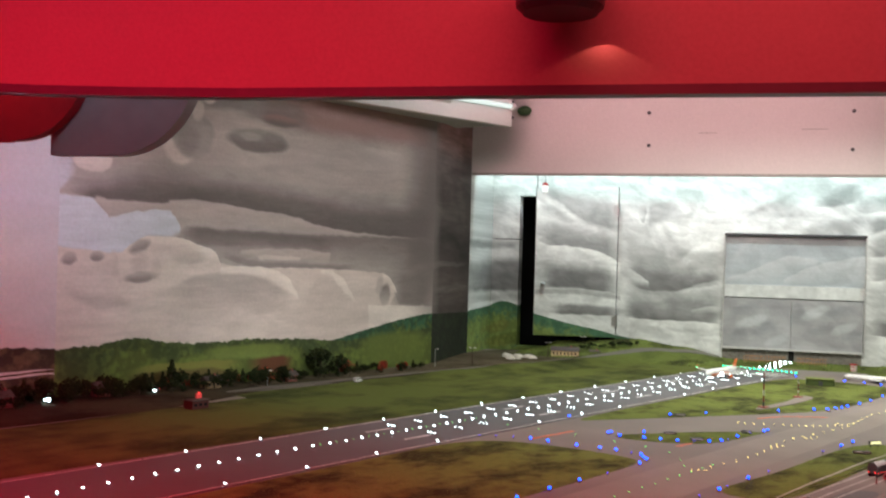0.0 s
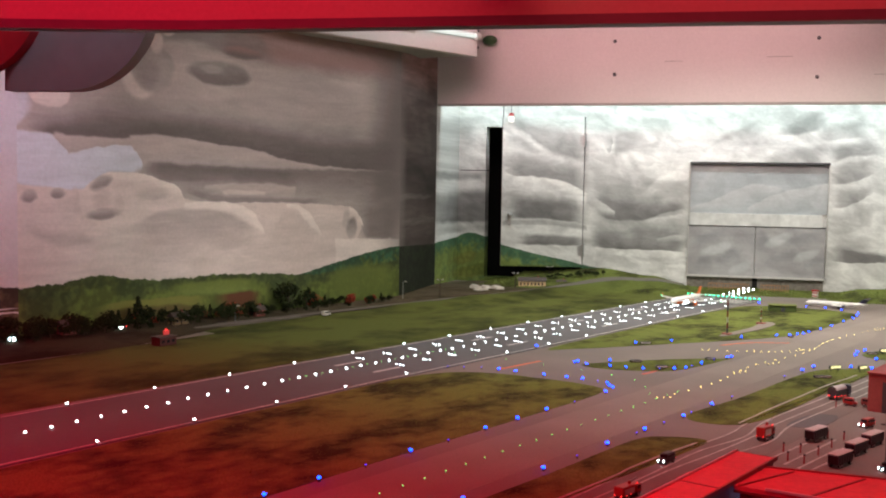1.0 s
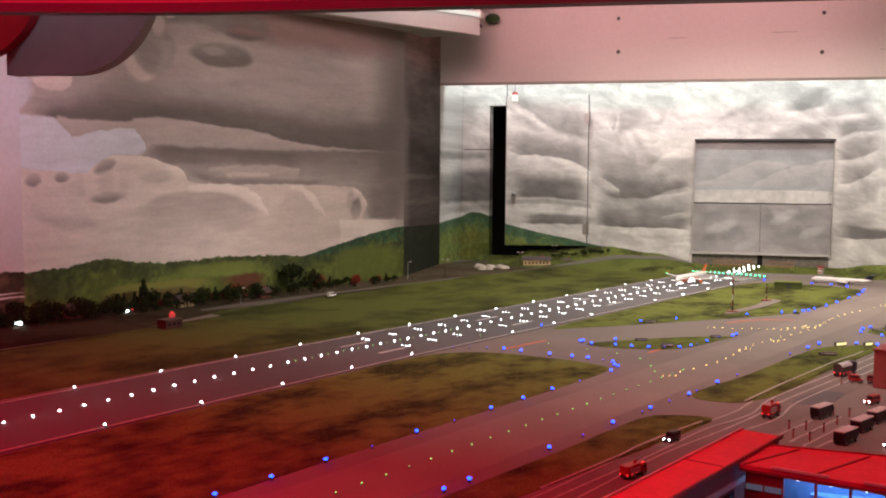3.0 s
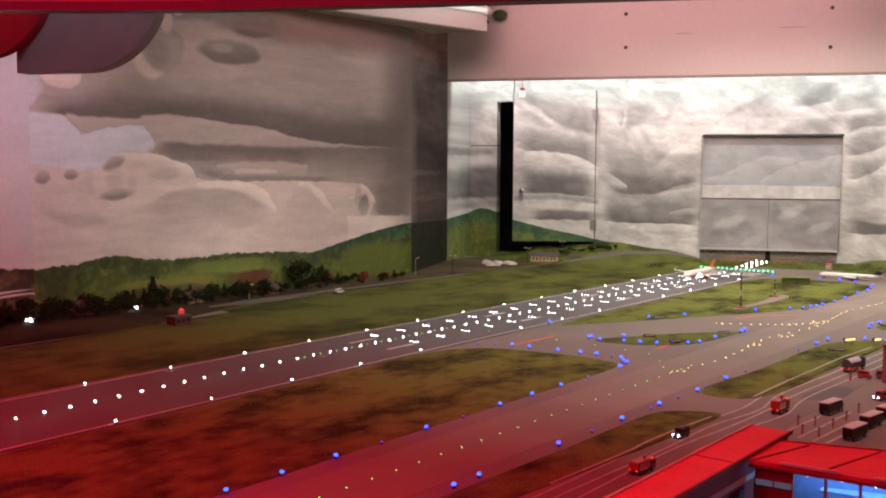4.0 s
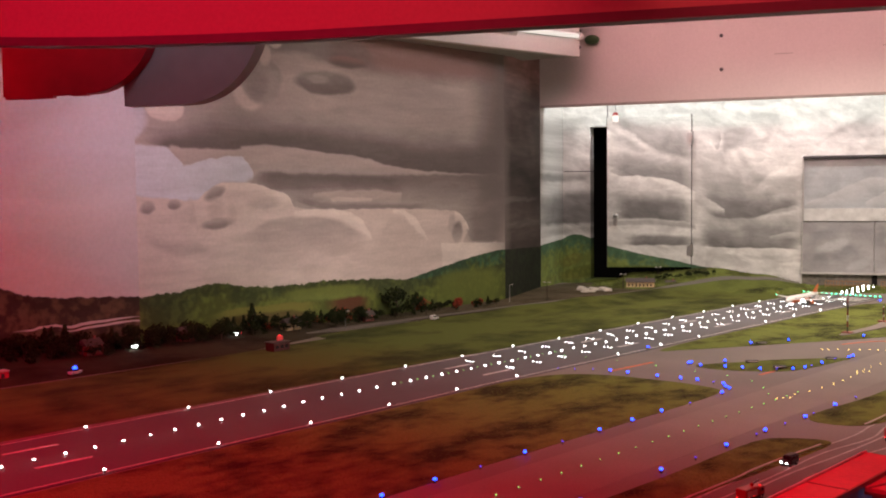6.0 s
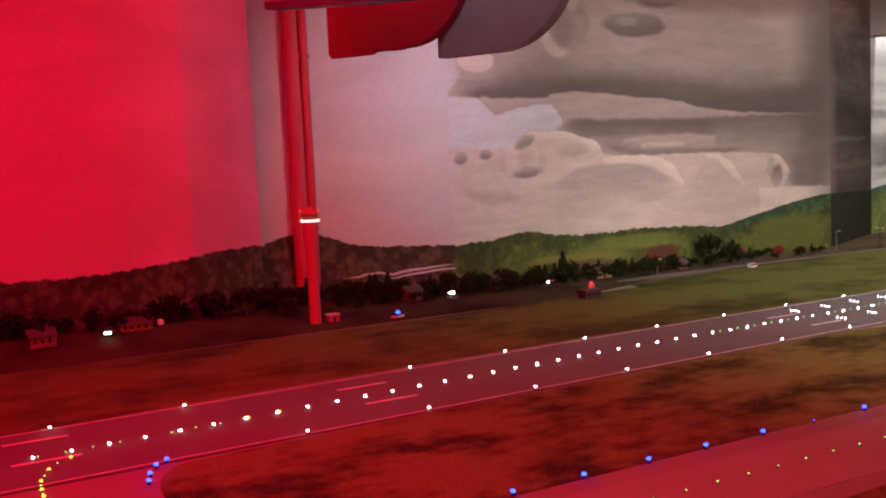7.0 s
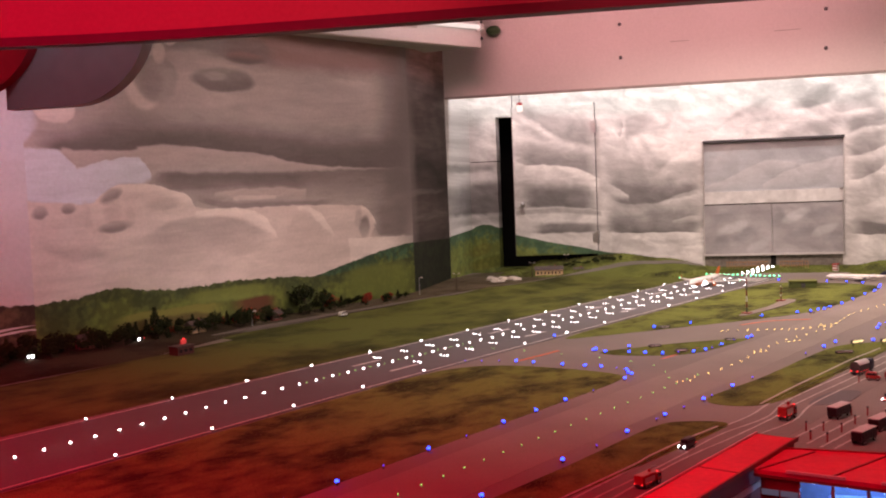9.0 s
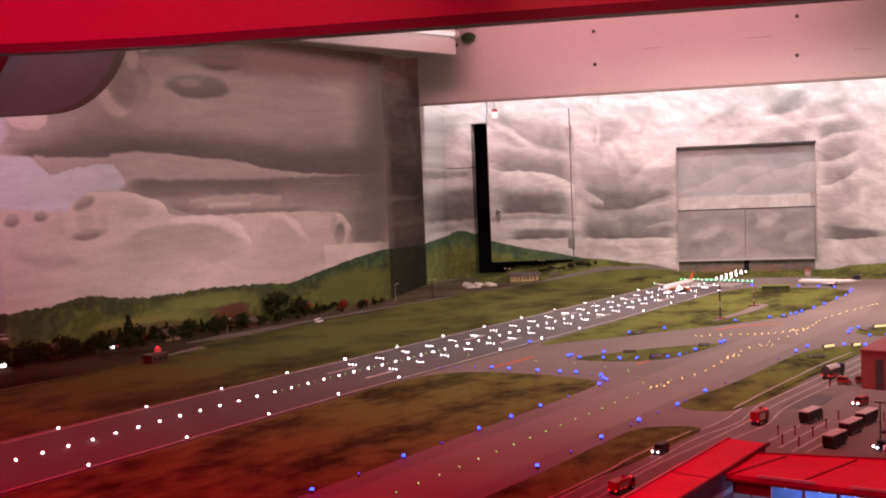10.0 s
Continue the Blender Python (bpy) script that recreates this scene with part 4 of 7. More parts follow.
def turf(name, light, dark, patch=(4.2, 2.7, 4.0), nap=0.2):
    """Grass mat: pale and dark patches drawn out along the field, with a fine nap."""
    m, nt, bsdf = node_mat(name)
    co = nt.nodes.new("ShaderNodeTexCoord")
    mp = nt.nodes.new("ShaderNodeMapping")
    mp.inputs["Scale"].default_value = patch
    a, c, d = (nt.nodes.new("ShaderNodeTexNoise") for _ in range(3))
    for n, s, det in ((a, 1.3, 4), (c, 5.0, 4), (d, 160.0, 3)):
        n.inputs["Scale"].default_value, n.inputs["Detail"].default_value = s, det
    nt.links.new(co.outputs["Object"], mp.inputs[0])
    nt.links.new(mp.outputs[0], a.inputs["Vector"])
    nt.links.new(mp.outputs[0], c.inputs["Vector"])
    nt.links.new(co.outputs["Object"], d.inputs["Vector"])
    r = nt.nodes.new("ShaderNodeValToRGB")
    r.color_ramp.elements[0].position, r.color_ramp.elements[1].position = 0.39, 0.55
    r.color_ramp.elements[0].color, r.color_ramp.elements[1].color = (*dark, 1), (*light, 1)
    add = nt.nodes.new("ShaderNodeMath")
    add.operation = "MULTIPLY_ADD"
    add.inputs[1].default_value = 0.32
    sub = nt.nodes.new("ShaderNodeMath")
    sub.operation = "MULTIPLY_ADD"
    sub.inputs[1].default_value, sub.inputs[2].default_value = 0.68, 0.0
    nt.links.new(a.outputs["Fac"], sub.inputs[0])
    nt.links.new(c.outputs["Fac"], add.inputs[0])
    nt.links.new(sub.outputs[0], add.inputs[2])
    nt.links.new(add.outputs[0], r.inputs[0])
    mul = nt.nodes.new("ShaderNodeVectorMath")
    mul.operation = "SCALE"
    mr = nt.nodes.new("ShaderNodeMapRange")
    mr.inputs["From Min"].default_value, mr.inputs["From Max"].default_value = 0.3, 0.7
    mr.inputs["To Min"].default_value, mr.inputs["To Max"].default_value = 1 - nap, 1 + nap
    nt.links.new(d.outputs["Fac"], mr.inputs["Value"])
    nt.links.new(r.outputs[0], mul.inputs[0])
    nt.links.new(mr.outputs[0], mul.inputs["Scale"])
    nt.links.new(mul.outputs[0], bsdf.inputs["Base Color"])
    bsdf.inputs["Roughness"].default_value = 0.95
    bsdf.inputs["Specular IOR Level"].default_value = 0.1
    bp = nt.nodes.new("ShaderNodeBump")
    bp.inputs["Strength"].default_value, bp.inputs["Distance"].default_value = 0.7, 0.004
    nt.links.new(d.outputs["Fac"], bp.inputs["Height"])
    nt.links.new(bp.outputs[0], bsdf.inputs["Normal"])
    return m


GRASS = turf("grass_mat", (0.138, 0.162, 0.04), (0.032, 0.034, 0.012))
BANK = turf("bank_grass", (0.106, 0.124, 0.031), (0.036, 0.042, 0.013), (1.9, 1.3, 2.0), 0.15)
GRAVEL = turf("verge_gravel", (0.125, 0.103, 0.07), (0.06, 0.052, 0.03), (3.0, 2.0, 3.0))
VERGE = turf("verge_soil", (0.054, 0.043, 0.025), (0.023, 0.017, 0.01), (3.0, 2.0, 3.0))
BLADES = foliage("grass_blades", (0.105, 0.128, 0.034), (0.155, 0.185, 0.05))
LEAVES = foliage("tree_leaves", (0.009, 0.014, 0.005), (0.032, 0.042, 0.014))
LEAVES_RED = foliage("red_leaves", (0.18, 0.03, 0.02), (0.4, 0.07, 0.04))


# ---------------------------------------------------------------- the room
TOP, FLOOR = 2.2, -0.9


def struct(name, bm, mat, label, category="wall", smooth=False):
    return tagged(part(name, bm, mat, None, "", smooth), label, category, "", "structure")


struct("floor", slab([(-6, -3), (5, -3), (5, 10), (-6, 10)], -1.0, FLOOR), CONCRETE, "bare grey concrete floor under the model layout", "floor")
struct("ceiling", slab([(-6, -3), (5, -3), (5, 10), (-6, 10)], TOP, 2.3), CEILING, "plain dark painted ceiling over the layout", "ceiling")
struct("wall_east", panel_on((3.9, 0, 0), (0, 1, 0), -3, 10, FLOOR, TOP, 0.1, (-1, 0, 0)), WHITE, "plain white side wall of the exhibition room")
struct("wall_south", panel_on((0, -2.5, 0), (1, 0, 0), -5, 3.9, FLOOR, TOP, 0.1, (0, 1, 0)), DARKGREY, "dark grey wall behind the visitors' side")

WA = -4.2                            # face of the cloud wall
bm = panel_on((WA, 0, 0), (0, 1, 0), 2.36, 4.9, FLOOR, TOP, 0.12, (1, 0, 0))
bmesh.ops.bisect_plane(bm, geom=bm.verts[:] + bm.edges[:] + bm.faces[:], plane_co=(0, 0, 0.72), plane_no=(0, 0, 1))
for face in bm.faces:
    face.material_index = 1 if face.calc_center_median().z > 0.72 else 0
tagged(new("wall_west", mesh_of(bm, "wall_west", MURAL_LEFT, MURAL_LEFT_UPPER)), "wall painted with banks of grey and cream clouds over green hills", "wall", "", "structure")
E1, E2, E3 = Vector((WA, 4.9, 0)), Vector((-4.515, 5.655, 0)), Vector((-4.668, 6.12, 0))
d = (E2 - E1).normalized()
struct("wall_strip", panel_on(E1, d, 0.0, (E2 - E1).length, FLOOR, TOP, 0.1, (d.y, -d.x, 0)), MURAL_STRIP, "wall strip of clouds and green mountain, shade painted into its tones")
d = (E3 - E2).normalized()
struct("wall_return", panel_on(E2, d, 0.0, (E3 - E2).length + 0.02, FLOOR, TOP, 0.1, (d.y, -d.x, 0)), MURAL_BACK, "narrow wall return painted with clouds beside the bright backdrop")

# side wall and recess, near the visitors
r0, r1 = Vector((WA, 2.36, 0)), Vector((-4.36, 1.3, 0))
d = (r1 - r0).normalized()
struct("wall_recess", panel_on(r0, d, 0.0, (r1 - r0).length, FLOOR, TOP, 0.1, (-d.y, d.x, 0)), MURAL_RECESS, "slanting wall painted as pale evening sky over dark woods")
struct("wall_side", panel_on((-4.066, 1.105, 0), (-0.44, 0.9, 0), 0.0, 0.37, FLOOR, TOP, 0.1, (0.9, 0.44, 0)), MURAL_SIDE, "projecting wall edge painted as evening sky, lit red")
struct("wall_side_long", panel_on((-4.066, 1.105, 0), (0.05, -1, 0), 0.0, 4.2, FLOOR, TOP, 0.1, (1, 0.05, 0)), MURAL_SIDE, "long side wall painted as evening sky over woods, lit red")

# back wall with the access doorway, cut wide so its black covers the leaf's shadow too
S0, S1, Z0, Z1 = -1.60, -0.872, 0.03, 1.15
back = thing("wall_back", None, "bright wall painted with grey storm clouds above a green hillside", "wall", "", "structure")
for s0, s1, z0, z1 in ((-2.2, S0, FLOOR, TOP), (S1, 5.5, FLOOR, TOP), (S0, S1, Z1, TOP), (S0, S1, FLOOR, Z0)):
    part("wall_panel", panel_on(NB * BACK, BD, s0, s1, z0, z1, 0.12, -NB), MURAL_BACK, back)
struct("closet", panel_on(NB * (BACK + 0.9), BD, -2.2, 0.2, FLOOR, TOP, 0.05, -NB), BLACK, "dark space behind the access door of the backdrop")
for s in (-2.2, 0.2):
    struct("closet_side", panel_on(NB * (BACK + 0.12) + BD * s, NB, 0.0, 0.8, FLOOR, TOP, 0.05, BD), BLACK, "dark side of the space behind the door")

beam = thing("beam", None, "broad white plastered beam across the room, with bolt holes", "beam", "", "structure")
part("beam_body", panel_on(NB * BEAM, BD, -1.855, 5.5, 1.268, TOP, 0.08, -NB), WHITE, beam)
part("beam_edge", panel_on(NB * (BEAM - 0.004), BD, -1.85, 5.5, 1.264, 1.28, 0.02, -NB), CONCRETE, beam, "grey lower edge")
for s, z in ((-0.627, 1.69), (-0.625, 1.47), (0.663, 1.687), (0.66, 1.44)):
    c = at_back(s, z, BEAM - 0.002)
    bm = rod(bmesh.new(), c, c - NB * 0.008, 0.013, 0.01, 12)
    rod(bm, c - NB * 0.008, c - NB * 0.013, 0.005, 0.004, 8)
    part("bolt", bm, DARKGREY, beam, "dark bolt head")
for s, z, w in ((-0.3, 1.55, 0.12), (0.35, 1.57, 0.16), (1.0, 1.45, 0.1), (1.5, 1.6, 0.2)):
    part("scuff", panel_on(NB * (BEAM - 0.0015), BD, s, s + w, z, z + 0.004, 0.003, -NB), CONCRETE, beam, "faint grey scuff line")

# access door: hinged, standing ajar
HS, LEAF, SWING = -0.872, 0.59, 11.5
ang = math.atan2(BD.y, BD.x)
DM = Matrix.Translation(at_back(HS, 0.0, BACK - 0.012)) @ pose(0, 0, 0, 0, 0, math.degrees(ang) + SWING)
door = thing("door_1", None, "painted access door standing ajar in the cloud backdrop", "door", "", "structure")


def door_part(name, bm, mat, label="", smooth=False):
    bm.transform(DM)
    return part(name, bm, mat, door, label, smooth)


door_part("door_leaf", bbox(-LEAF, -0.022, 0.128, 0, 0.0, 1.205, bevel=0.003), MURAL_BACK)
door_part("door_edge", bbox(-LEAF - 0.004, -0.024, 0.128, -LEAF, 0.002, 1.205), DARKGREY, "dark door edge")
bm = rod(bmesh.new(), (-LEAF + 0.06, -0.022, 0.5), (-LEAF + 0.06, -0.05, 0.5), 0.013, 0.012, 12)
ball(bm, (-LEAF + 0.06, -0.058, 0.502), 0.018)
door_part("door_handle", bm, STEEL, "round steel knob", True)
door_part("lock", bbox(-LEAF + 0.048, -0.03, 0.43, -LEAF + 0.072, -0.021, 0.475, bevel=0.003), STEEL, "small steel lock plate")
for z in (0.25, 1.05):
    bm = rod(bmesh.new(), (0.006, -0.02, z - 0.045), (0.006, -0.02, z + 0.045), 0.009, None, 10)
    box(bm, -0.03, -0.026, z - 0.035, 0.0, -0.021, z + 0.035)
    door_part("hinge", bm, STEEL, "steel hinge")
struct("trim_door_seam", panel_on(NB * (BACK - 0.002), BD, -0.874, -0.866, 0.13, 1.22, 0.004, -NB), DARKGREY, "dark seam beside the door hinges", "trim")
struct("trim_seam", panel_on(NB * (BACK - 0.003), BD, -1.80, -1.56, 0.822, 0.828, 0.004, -NB), DARKGREY, "dark horizontal joint in the painted boards", "trim")
struct("trim_cable", panel_on(NB * (BACK - 0.004), BD, -1.474, -1.468, 1.19, 1.31, 0.004, -NB), DARKGREY, "thin dark cable down the backdrop", "trim")

# painted service hatch in the back wall
hatch = thing("wall_hatch", None, "large square painted service hatch set into the cloud backdrop", "hatch")
HB = BACK - 0.012
part("upper_panel", panel_on(NB * HB, BD, -0.112, 0.806, 0.545, 0.885, 0.02, -NB), HATCH, hatch)
part("cover_strip", panel_on(NB * (HB - 0.014), BD, -0.112, 0.775, 0.458, 0.545, 0.03, -NB), HATCHPALE, hatch, "paler painted cover strip")
part("lower_panel", panel_on(NB * (HB - 0.01), BD, -0.124, 0.335, 0.105, 0.453, 0.03, -NB), HATCH, hatch)
part("lower_panel", panel_on(NB * (HB - 0.01), BD, 0.339, 0.797, 0.105, 0.453, 0.03, -NB), HATCH, hatch)
part("lintel", panel_on(NB * (HB - 0.03), BD, -0.118, 0.812, 0.888, 0.903, 0.05, -NB), DARKGREY, hatch, "dark shadowy top frame")
part("side_frame", panel_on(NB * (HB - 0.02), BD, -0.122, -0.117, 0.105, 0.89, 0.03, -NB), TRAILER, hatch)
part("side_frame", panel_on(NB * (HB - 0.02), BD, 0.805, 0.81, 0.105, 0.89, 0.03, -NB), TRAILER, hatch)
part("joint", panel_on(NB * (HB - 0.012), BD, -0.115, 0.8, 0.452, 0.459, 0.01, -NB), BLACK, hatch)
part("plinth", panel_on(NB * (HB + 0.004), BD, -0.12, 0.325, -0.05, 0.096, 0.02, -NB), PLINTH, hatch, "stained grey concrete plinth, shadow darkening its colour")
part("plinth", panel_on(NB * (HB + 0.004), BD, 0.36, 0.795, -0.05, 0.096, 0.02, -NB), PLINTH, hatch, "stained grey concrete plinth, shadow darkening its colour")
part("slot", panel_on(NB * (HB + 0.008), BD, 0.322, 0.363, -0.05, 0.104, 0.01, -NB), BLACK, hatch, "black gap between the plinth halves")
part("sill", panel_on(NB * (HB - 0.02), BD, -0.124, 0.8, 0.094, 0.107, 0.03, -NB), TRAILER, hatch)

# red fascia in front of the layout
fascia = thing("fascia", None, "broad red painted fascia board hanging over the layout", "fascia", "", "structure")
def along_board(prof, d0, depth):
    """A flat outline (along the fascia, height) given a thickness away from the visitors."""
    bm, n = bmesh.new(), len(prof)
    vs = [[bm.verts.new((ND * d + FD * u).to_tuple()[:2] + (z,)) for u, z in prof] for d in (d0, d0 + depth)]
    bm.faces.new(vs[0])
    bm.faces.new(list(reversed(vs[1])))
    for i in range(n):
        bm.faces.new((vs[0][i], vs[1][i], vs[1][(i + 1) % n], vs[0][(i + 1) % n]))
    bmesh.ops.recalc_face_normals(bm, faces=bm.faces)
    return bm


EDGE = [(-2.44, 1.163), (-2.05, 1.138), (-1.8, 1.126), (-1.5, 1.117), (-1.2, 1.111), (-0.8, 1.11), (3.2, 1.11)]
part("board", along_board([(u, z + 0.025) for u, z in EDGE] + [(3.2, TOP), (-2.44, TOP)], 2.6, 0.05), FASCIA, fascia)
part("lip", along_board(EDGE + [(u, z + 0.025) for u, z in reversed(EDGE)], 2.594, 0.062), LIP, fascia, "dark purple lower trim")
c = ND * 2.46 + FD * -0.30
bm = rod(bmesh.new(), (c.x, c.y, 1.297), (c.x, c.y, 1.41), 0.105, 0.115, 24)
rod(bm, (c.x, c.y, 1.282), (c.x, c.y, 1.299), 0.09, 0.105, 24)
lampb = thing("spot_lamp", None, "round dark spotlight fixed to the red fascia board", "lamp")
part("housing", bm, DARKGREY, lampb, smooth=False)
bm = rod(bmesh.new(), (c.x, c.y, 1.38), (c.x + ND.x * 0.14, c.y + ND.y * 0.14, 1.42), 0.014)
part("bracket", bm, DARKGREY, lampb)

# rounded duct casing behind the fascia
def casing(s0, s1, r, z0, d0, depth):
    """A hanging casing with a flat underside and one rounded lower corner."""
    prof = [(s0, TOP), (s0, z0)]
    for i in range(37):
        a = -math.pi / 2 + i * math.pi / 2 / 36
        prof.append((s1 - r + r * math.cos(a), z0 + r + r * math.sin(a)))
    prof.append((s1, TOP))
    return along_board(prof, d0, depth)


duct = thing("duct_casing", None, "grey painted duct casing with a rounded lower corner", "duct")
part("casing", casing(-2.1, -1.57, 0.3, 1.0, 3.1, 0.06), GREY, duct)
# added cover: its red stands for stage light falling on the casing
part("front_cover", casing(-2.56, -1.94, 0.27, 1.045, 3.05, 0.046), DUCT_REDLIT, duct, "front cover in a red that stands for stage light")
rng = random.Random(5)
s = -2.55
while s < -2.24:
    w = rng.uniform(0.02, 0.11)
    part("edge_tape", panel_on(ND * (3.047 + rng.uniform(0, 0.003)), FD, s, s + w, 1.045 - rng.uniform(0.001, 0.012), 1.05, 0.02, -ND), DUCT_REDLIT, duct, "torn tape on the lower edge, red light in its colour")
    s += w - 0.002

# white box soffit along the cloud wall, with its fixtures
bx = Vector((-3.91, 5.27, 0)) - Vector((-4.04, 3.94, 0))
bx.normalize()
soffit = thing("soffit_box", None, "white boxed soffit along the top of the cloud wall", "soffit", "", "structure")
part("soffit_face", panel_on((-4.04, 3.94, 0), bx, -1.75, 1.36, 1.53, TOP, 0.05, (bx.y, -bx.x, 0)), WHITE, soffit)
# the box is white; its underside is coloured grey to carry the shade
part("soffit_underside", slab([(-4.2, 2.2), (-4.215, 2.2), (-4.215, 5.0), (-4.3, 5.2), (-3.97, 5.27), (-4.09, 3.94)], 1.534, 1.55), CONCRETE, soffit, "grey underside, shade put into its colour")
f = Vector((bx.y, -bx.x, 0))
def on_soffit(t, out, z):
    q = Vector((-4.04, 3.94, 0)) + bx * t + f * out
    return (q.x, q.y, z)
tube = thing("tube_lamp", None, "white tube lamp on brackets along the soffit", "lamp")
part("tube", rod(bmesh.new(), on_soffit(0.72, 0.03, 1.645), on_soffit(1.32, 0.03, 1.652), 0.014, None, 12), glow("tube_glow", (1, 0.95, 0.9), 0.9), tube, "glowing white tube")
part("end_cap", rod(bmesh.new(), on_soffit(1.31, 0.03, 1.652), on_soffit(1.345, 0.03, 1.652), 0.026, 0.022, 12), WHITE, tube)
for t in (0.8, 1.25):
    part("bracket", rod(bmesh.new(), on_soffit(t, 0.0, 1.66), on_soffit(t, 0.03, 1.65), 0.008), STEEL, tube)
wedge = thing("flood_light", None, "pale wedge-shaped flood light under the soffit", "lamp")
bm = bmesh.new()
a = [bm.verts.new(on_soffit(t, o, z)) for t, o, z in ((0.62, 0.0, 1.70), (0.62, 0.08, 1.70), (0.62, 0.0, 1.61), (0.80, 0.0, 1.70), (0.80, 0.08, 1.70), (0.80, 0.0, 1.61))]
for q in ((0, 1, 2), (3, 5, 4), (0, 3, 4, 1), (1, 4, 5, 2), (0, 2, 5, 3)):
    bm.faces.new([a[i] for i in q])
bmesh.ops.recalc_face_normals(bm, faces=bm.faces)
part("housing", bm, TRIMW, wedge)
part("lens", rod(bmesh.new(), on_soffit(0.71, 0.05, 1.648), on_soffit(0.71, 0.062, 1.634), 0.03, 0.03, 14), GREY, wedge)
spot = thing("beam_spotlight", None, "small dark green spotlight on the white beam", "lamp")
c = at_back(-1.47, 1.705, BEAM - 0.01)
bm = ball(bmesh.new(), c - NB * 0.06, 0.046, 18, 12, (1.15, 1.0, 0.72))
part("body", rod(bm, c - NB * 0.06, c - NB * 0.02, 0.02, 0.016, 12), plain("dark_green_metal", (0.05, 0.11, 0.045), 0.5), spot, smooth=True)
part("bracket", rod(bmesh.new(), c, c - NB * 0.05, 0.01), DARKGREY, spot)
for dz in (0.07, -0.04):
    part("socket", rod(bmesh.new(), c + Vector((0, 0, dz)) - BD * 0.1, c + Vector((0, 0, dz)) - BD * 0.1 - NB * 0.02, 0.013), DARKGREY, spot)

# little lantern on a wire by the door
c = at_back(-1.385, 1.208, 7.33)
lantern = thing("hanging_lantern", None, "tiny red and white lantern hanging on a wire", "lamp")
part("wire", rod(bmesh.new(), c + Vector((0, 0, 0.03)), c + Vector((0, 0, 0.085)), 0.002, None, 6), DARKGREY, lantern)
part("cap", rod(bmesh.new(), c + Vector((0, 0, 0.008)), c + Vector((0, 0, 0.03)), 0.024, 0.016, 14), FIRERED, lantern, "red cap")
part("glass", rod(bmesh.new(), c + Vector((0, 0, -0.035)), c + Vector((0, 0, 0.008)), 0.02, 0.021, 14), glow("lantern_glass", (1, 0.93, 0.88), 1.3), lantern, "glowing white glass")

# pipes on the recessed wall
for y, r, name in ((1.642, 0.035, "tall red drain pipe on the recessed wall"), (1.70, 0.021, "thin red pipe beside the drain pipe")):
    pipe = thing("wall_pipe", None, name, "pipe", "wall pipes")
    part("pipe", rod(bmesh.new(), (-4.29, y, 0.11), (-4.29, y, TOP), r, None, 16), PINKPAINT, pipe, smooth=False)
    for z in (0.35, 1.1):
        part("clamp", rod(bmesh.new(), (-4.29, y, z), (-4.29, y, z + 0.018), r + 0.005, None, 16), PINKPAINT, pipe)


# ---------------------------------------------------------------- the airport's ground
deck = struct("ground", slab([(-5.0, -1.6), (-0.9, -0.05), (0.25, 0.53), (2.6, 1.75), (3.8, 2.4), (3.8, 9.1), (-5.0, 5.95)], -0.12, 0.0), ASPHALT, "brownish grey concrete apron of the model airport", "ground")

def ribbon(points, w, z0, z1):
    """A strip of width w along points."""
    bm, prev = bmesh.new(), None
    pts = [Vector((*q, 0)) for q in points]
    rows = []
    for i, q in enumerate(pts):
        d = (pts[min(i + 1, len(pts) - 1)] - pts[max(i - 1, 0)]).normalized()
        n = Vector((-d.y, d.x, 0)) * w / 2
        rows.append([bm.verts.new((q.x + s * n.x, q.y + s * n.y, z)) for s, z in ((1, z1), (-1, z1), (-1, z0), (1, z0))])
    for a, b in zip(rows, rows[1:]):
        for k in range(4):
            bm.faces.new((a[k], a[(k + 1) % 4], b[(k + 1) % 4], b[k]))
    bm.faces.new(rows[0])
    bm.faces.new(list(reversed(rows[-1])))
    bmesh.ops.recalc_face_normals(bm, faces=bm.faces)
    return bm


STEP = 0.329


def runway_side(y, side):
    """Where the runway's left (-1) or right (1) edge runs: a slight bend before the touchdown zone."""
    k = max(0.0, 2.75 - y)
    return (-2.903 + 0.02 * k) if side < 0 else (-2.44 + 0.026 * k)


runway = thing("runway", None, "dark asphalt runway with white edge lines and lights", "runway", "", "structure")
ys = [-1.2, 0.0, 0.7, 1.4, 2.0, 2.4, 2.75, 6.42]
part("surface", slab([(runway_side(y, -1) - 0.022, y) for y in ys] + [(runway_side(y, 1) + 0.012, y) for y in reversed(ys)], 0.0005, 0.003), RUNWAY, runway)
for side in (-1, 1):
    part("edge_line", ribbon([(runway_side(y, side) - (0.008 if side < 0 else 0.004), y) for y in ys], 0.0045, 0.003, 0.0036), PAINTW, runway, "thin white edge line")
for y in (0.25, 1.14, 2.86, 3.75, 4.6, 5.3):
    for x in (-2.775, -2.575):
        part("touchdown_bar", bbox(x, y, 0.003, x + 0.012, y + 0.155, 0.0036), PAINTW, runway, "white touchdown bar")
for i in range(8):
    for x in (-2.87 + i * 0.022, -2.64 + i * 0.022):
        part("threshold_bar", bbox(x, 6.12, 0.003, x + 0.01, 6.34, 0.0036), PAINTW, runway)

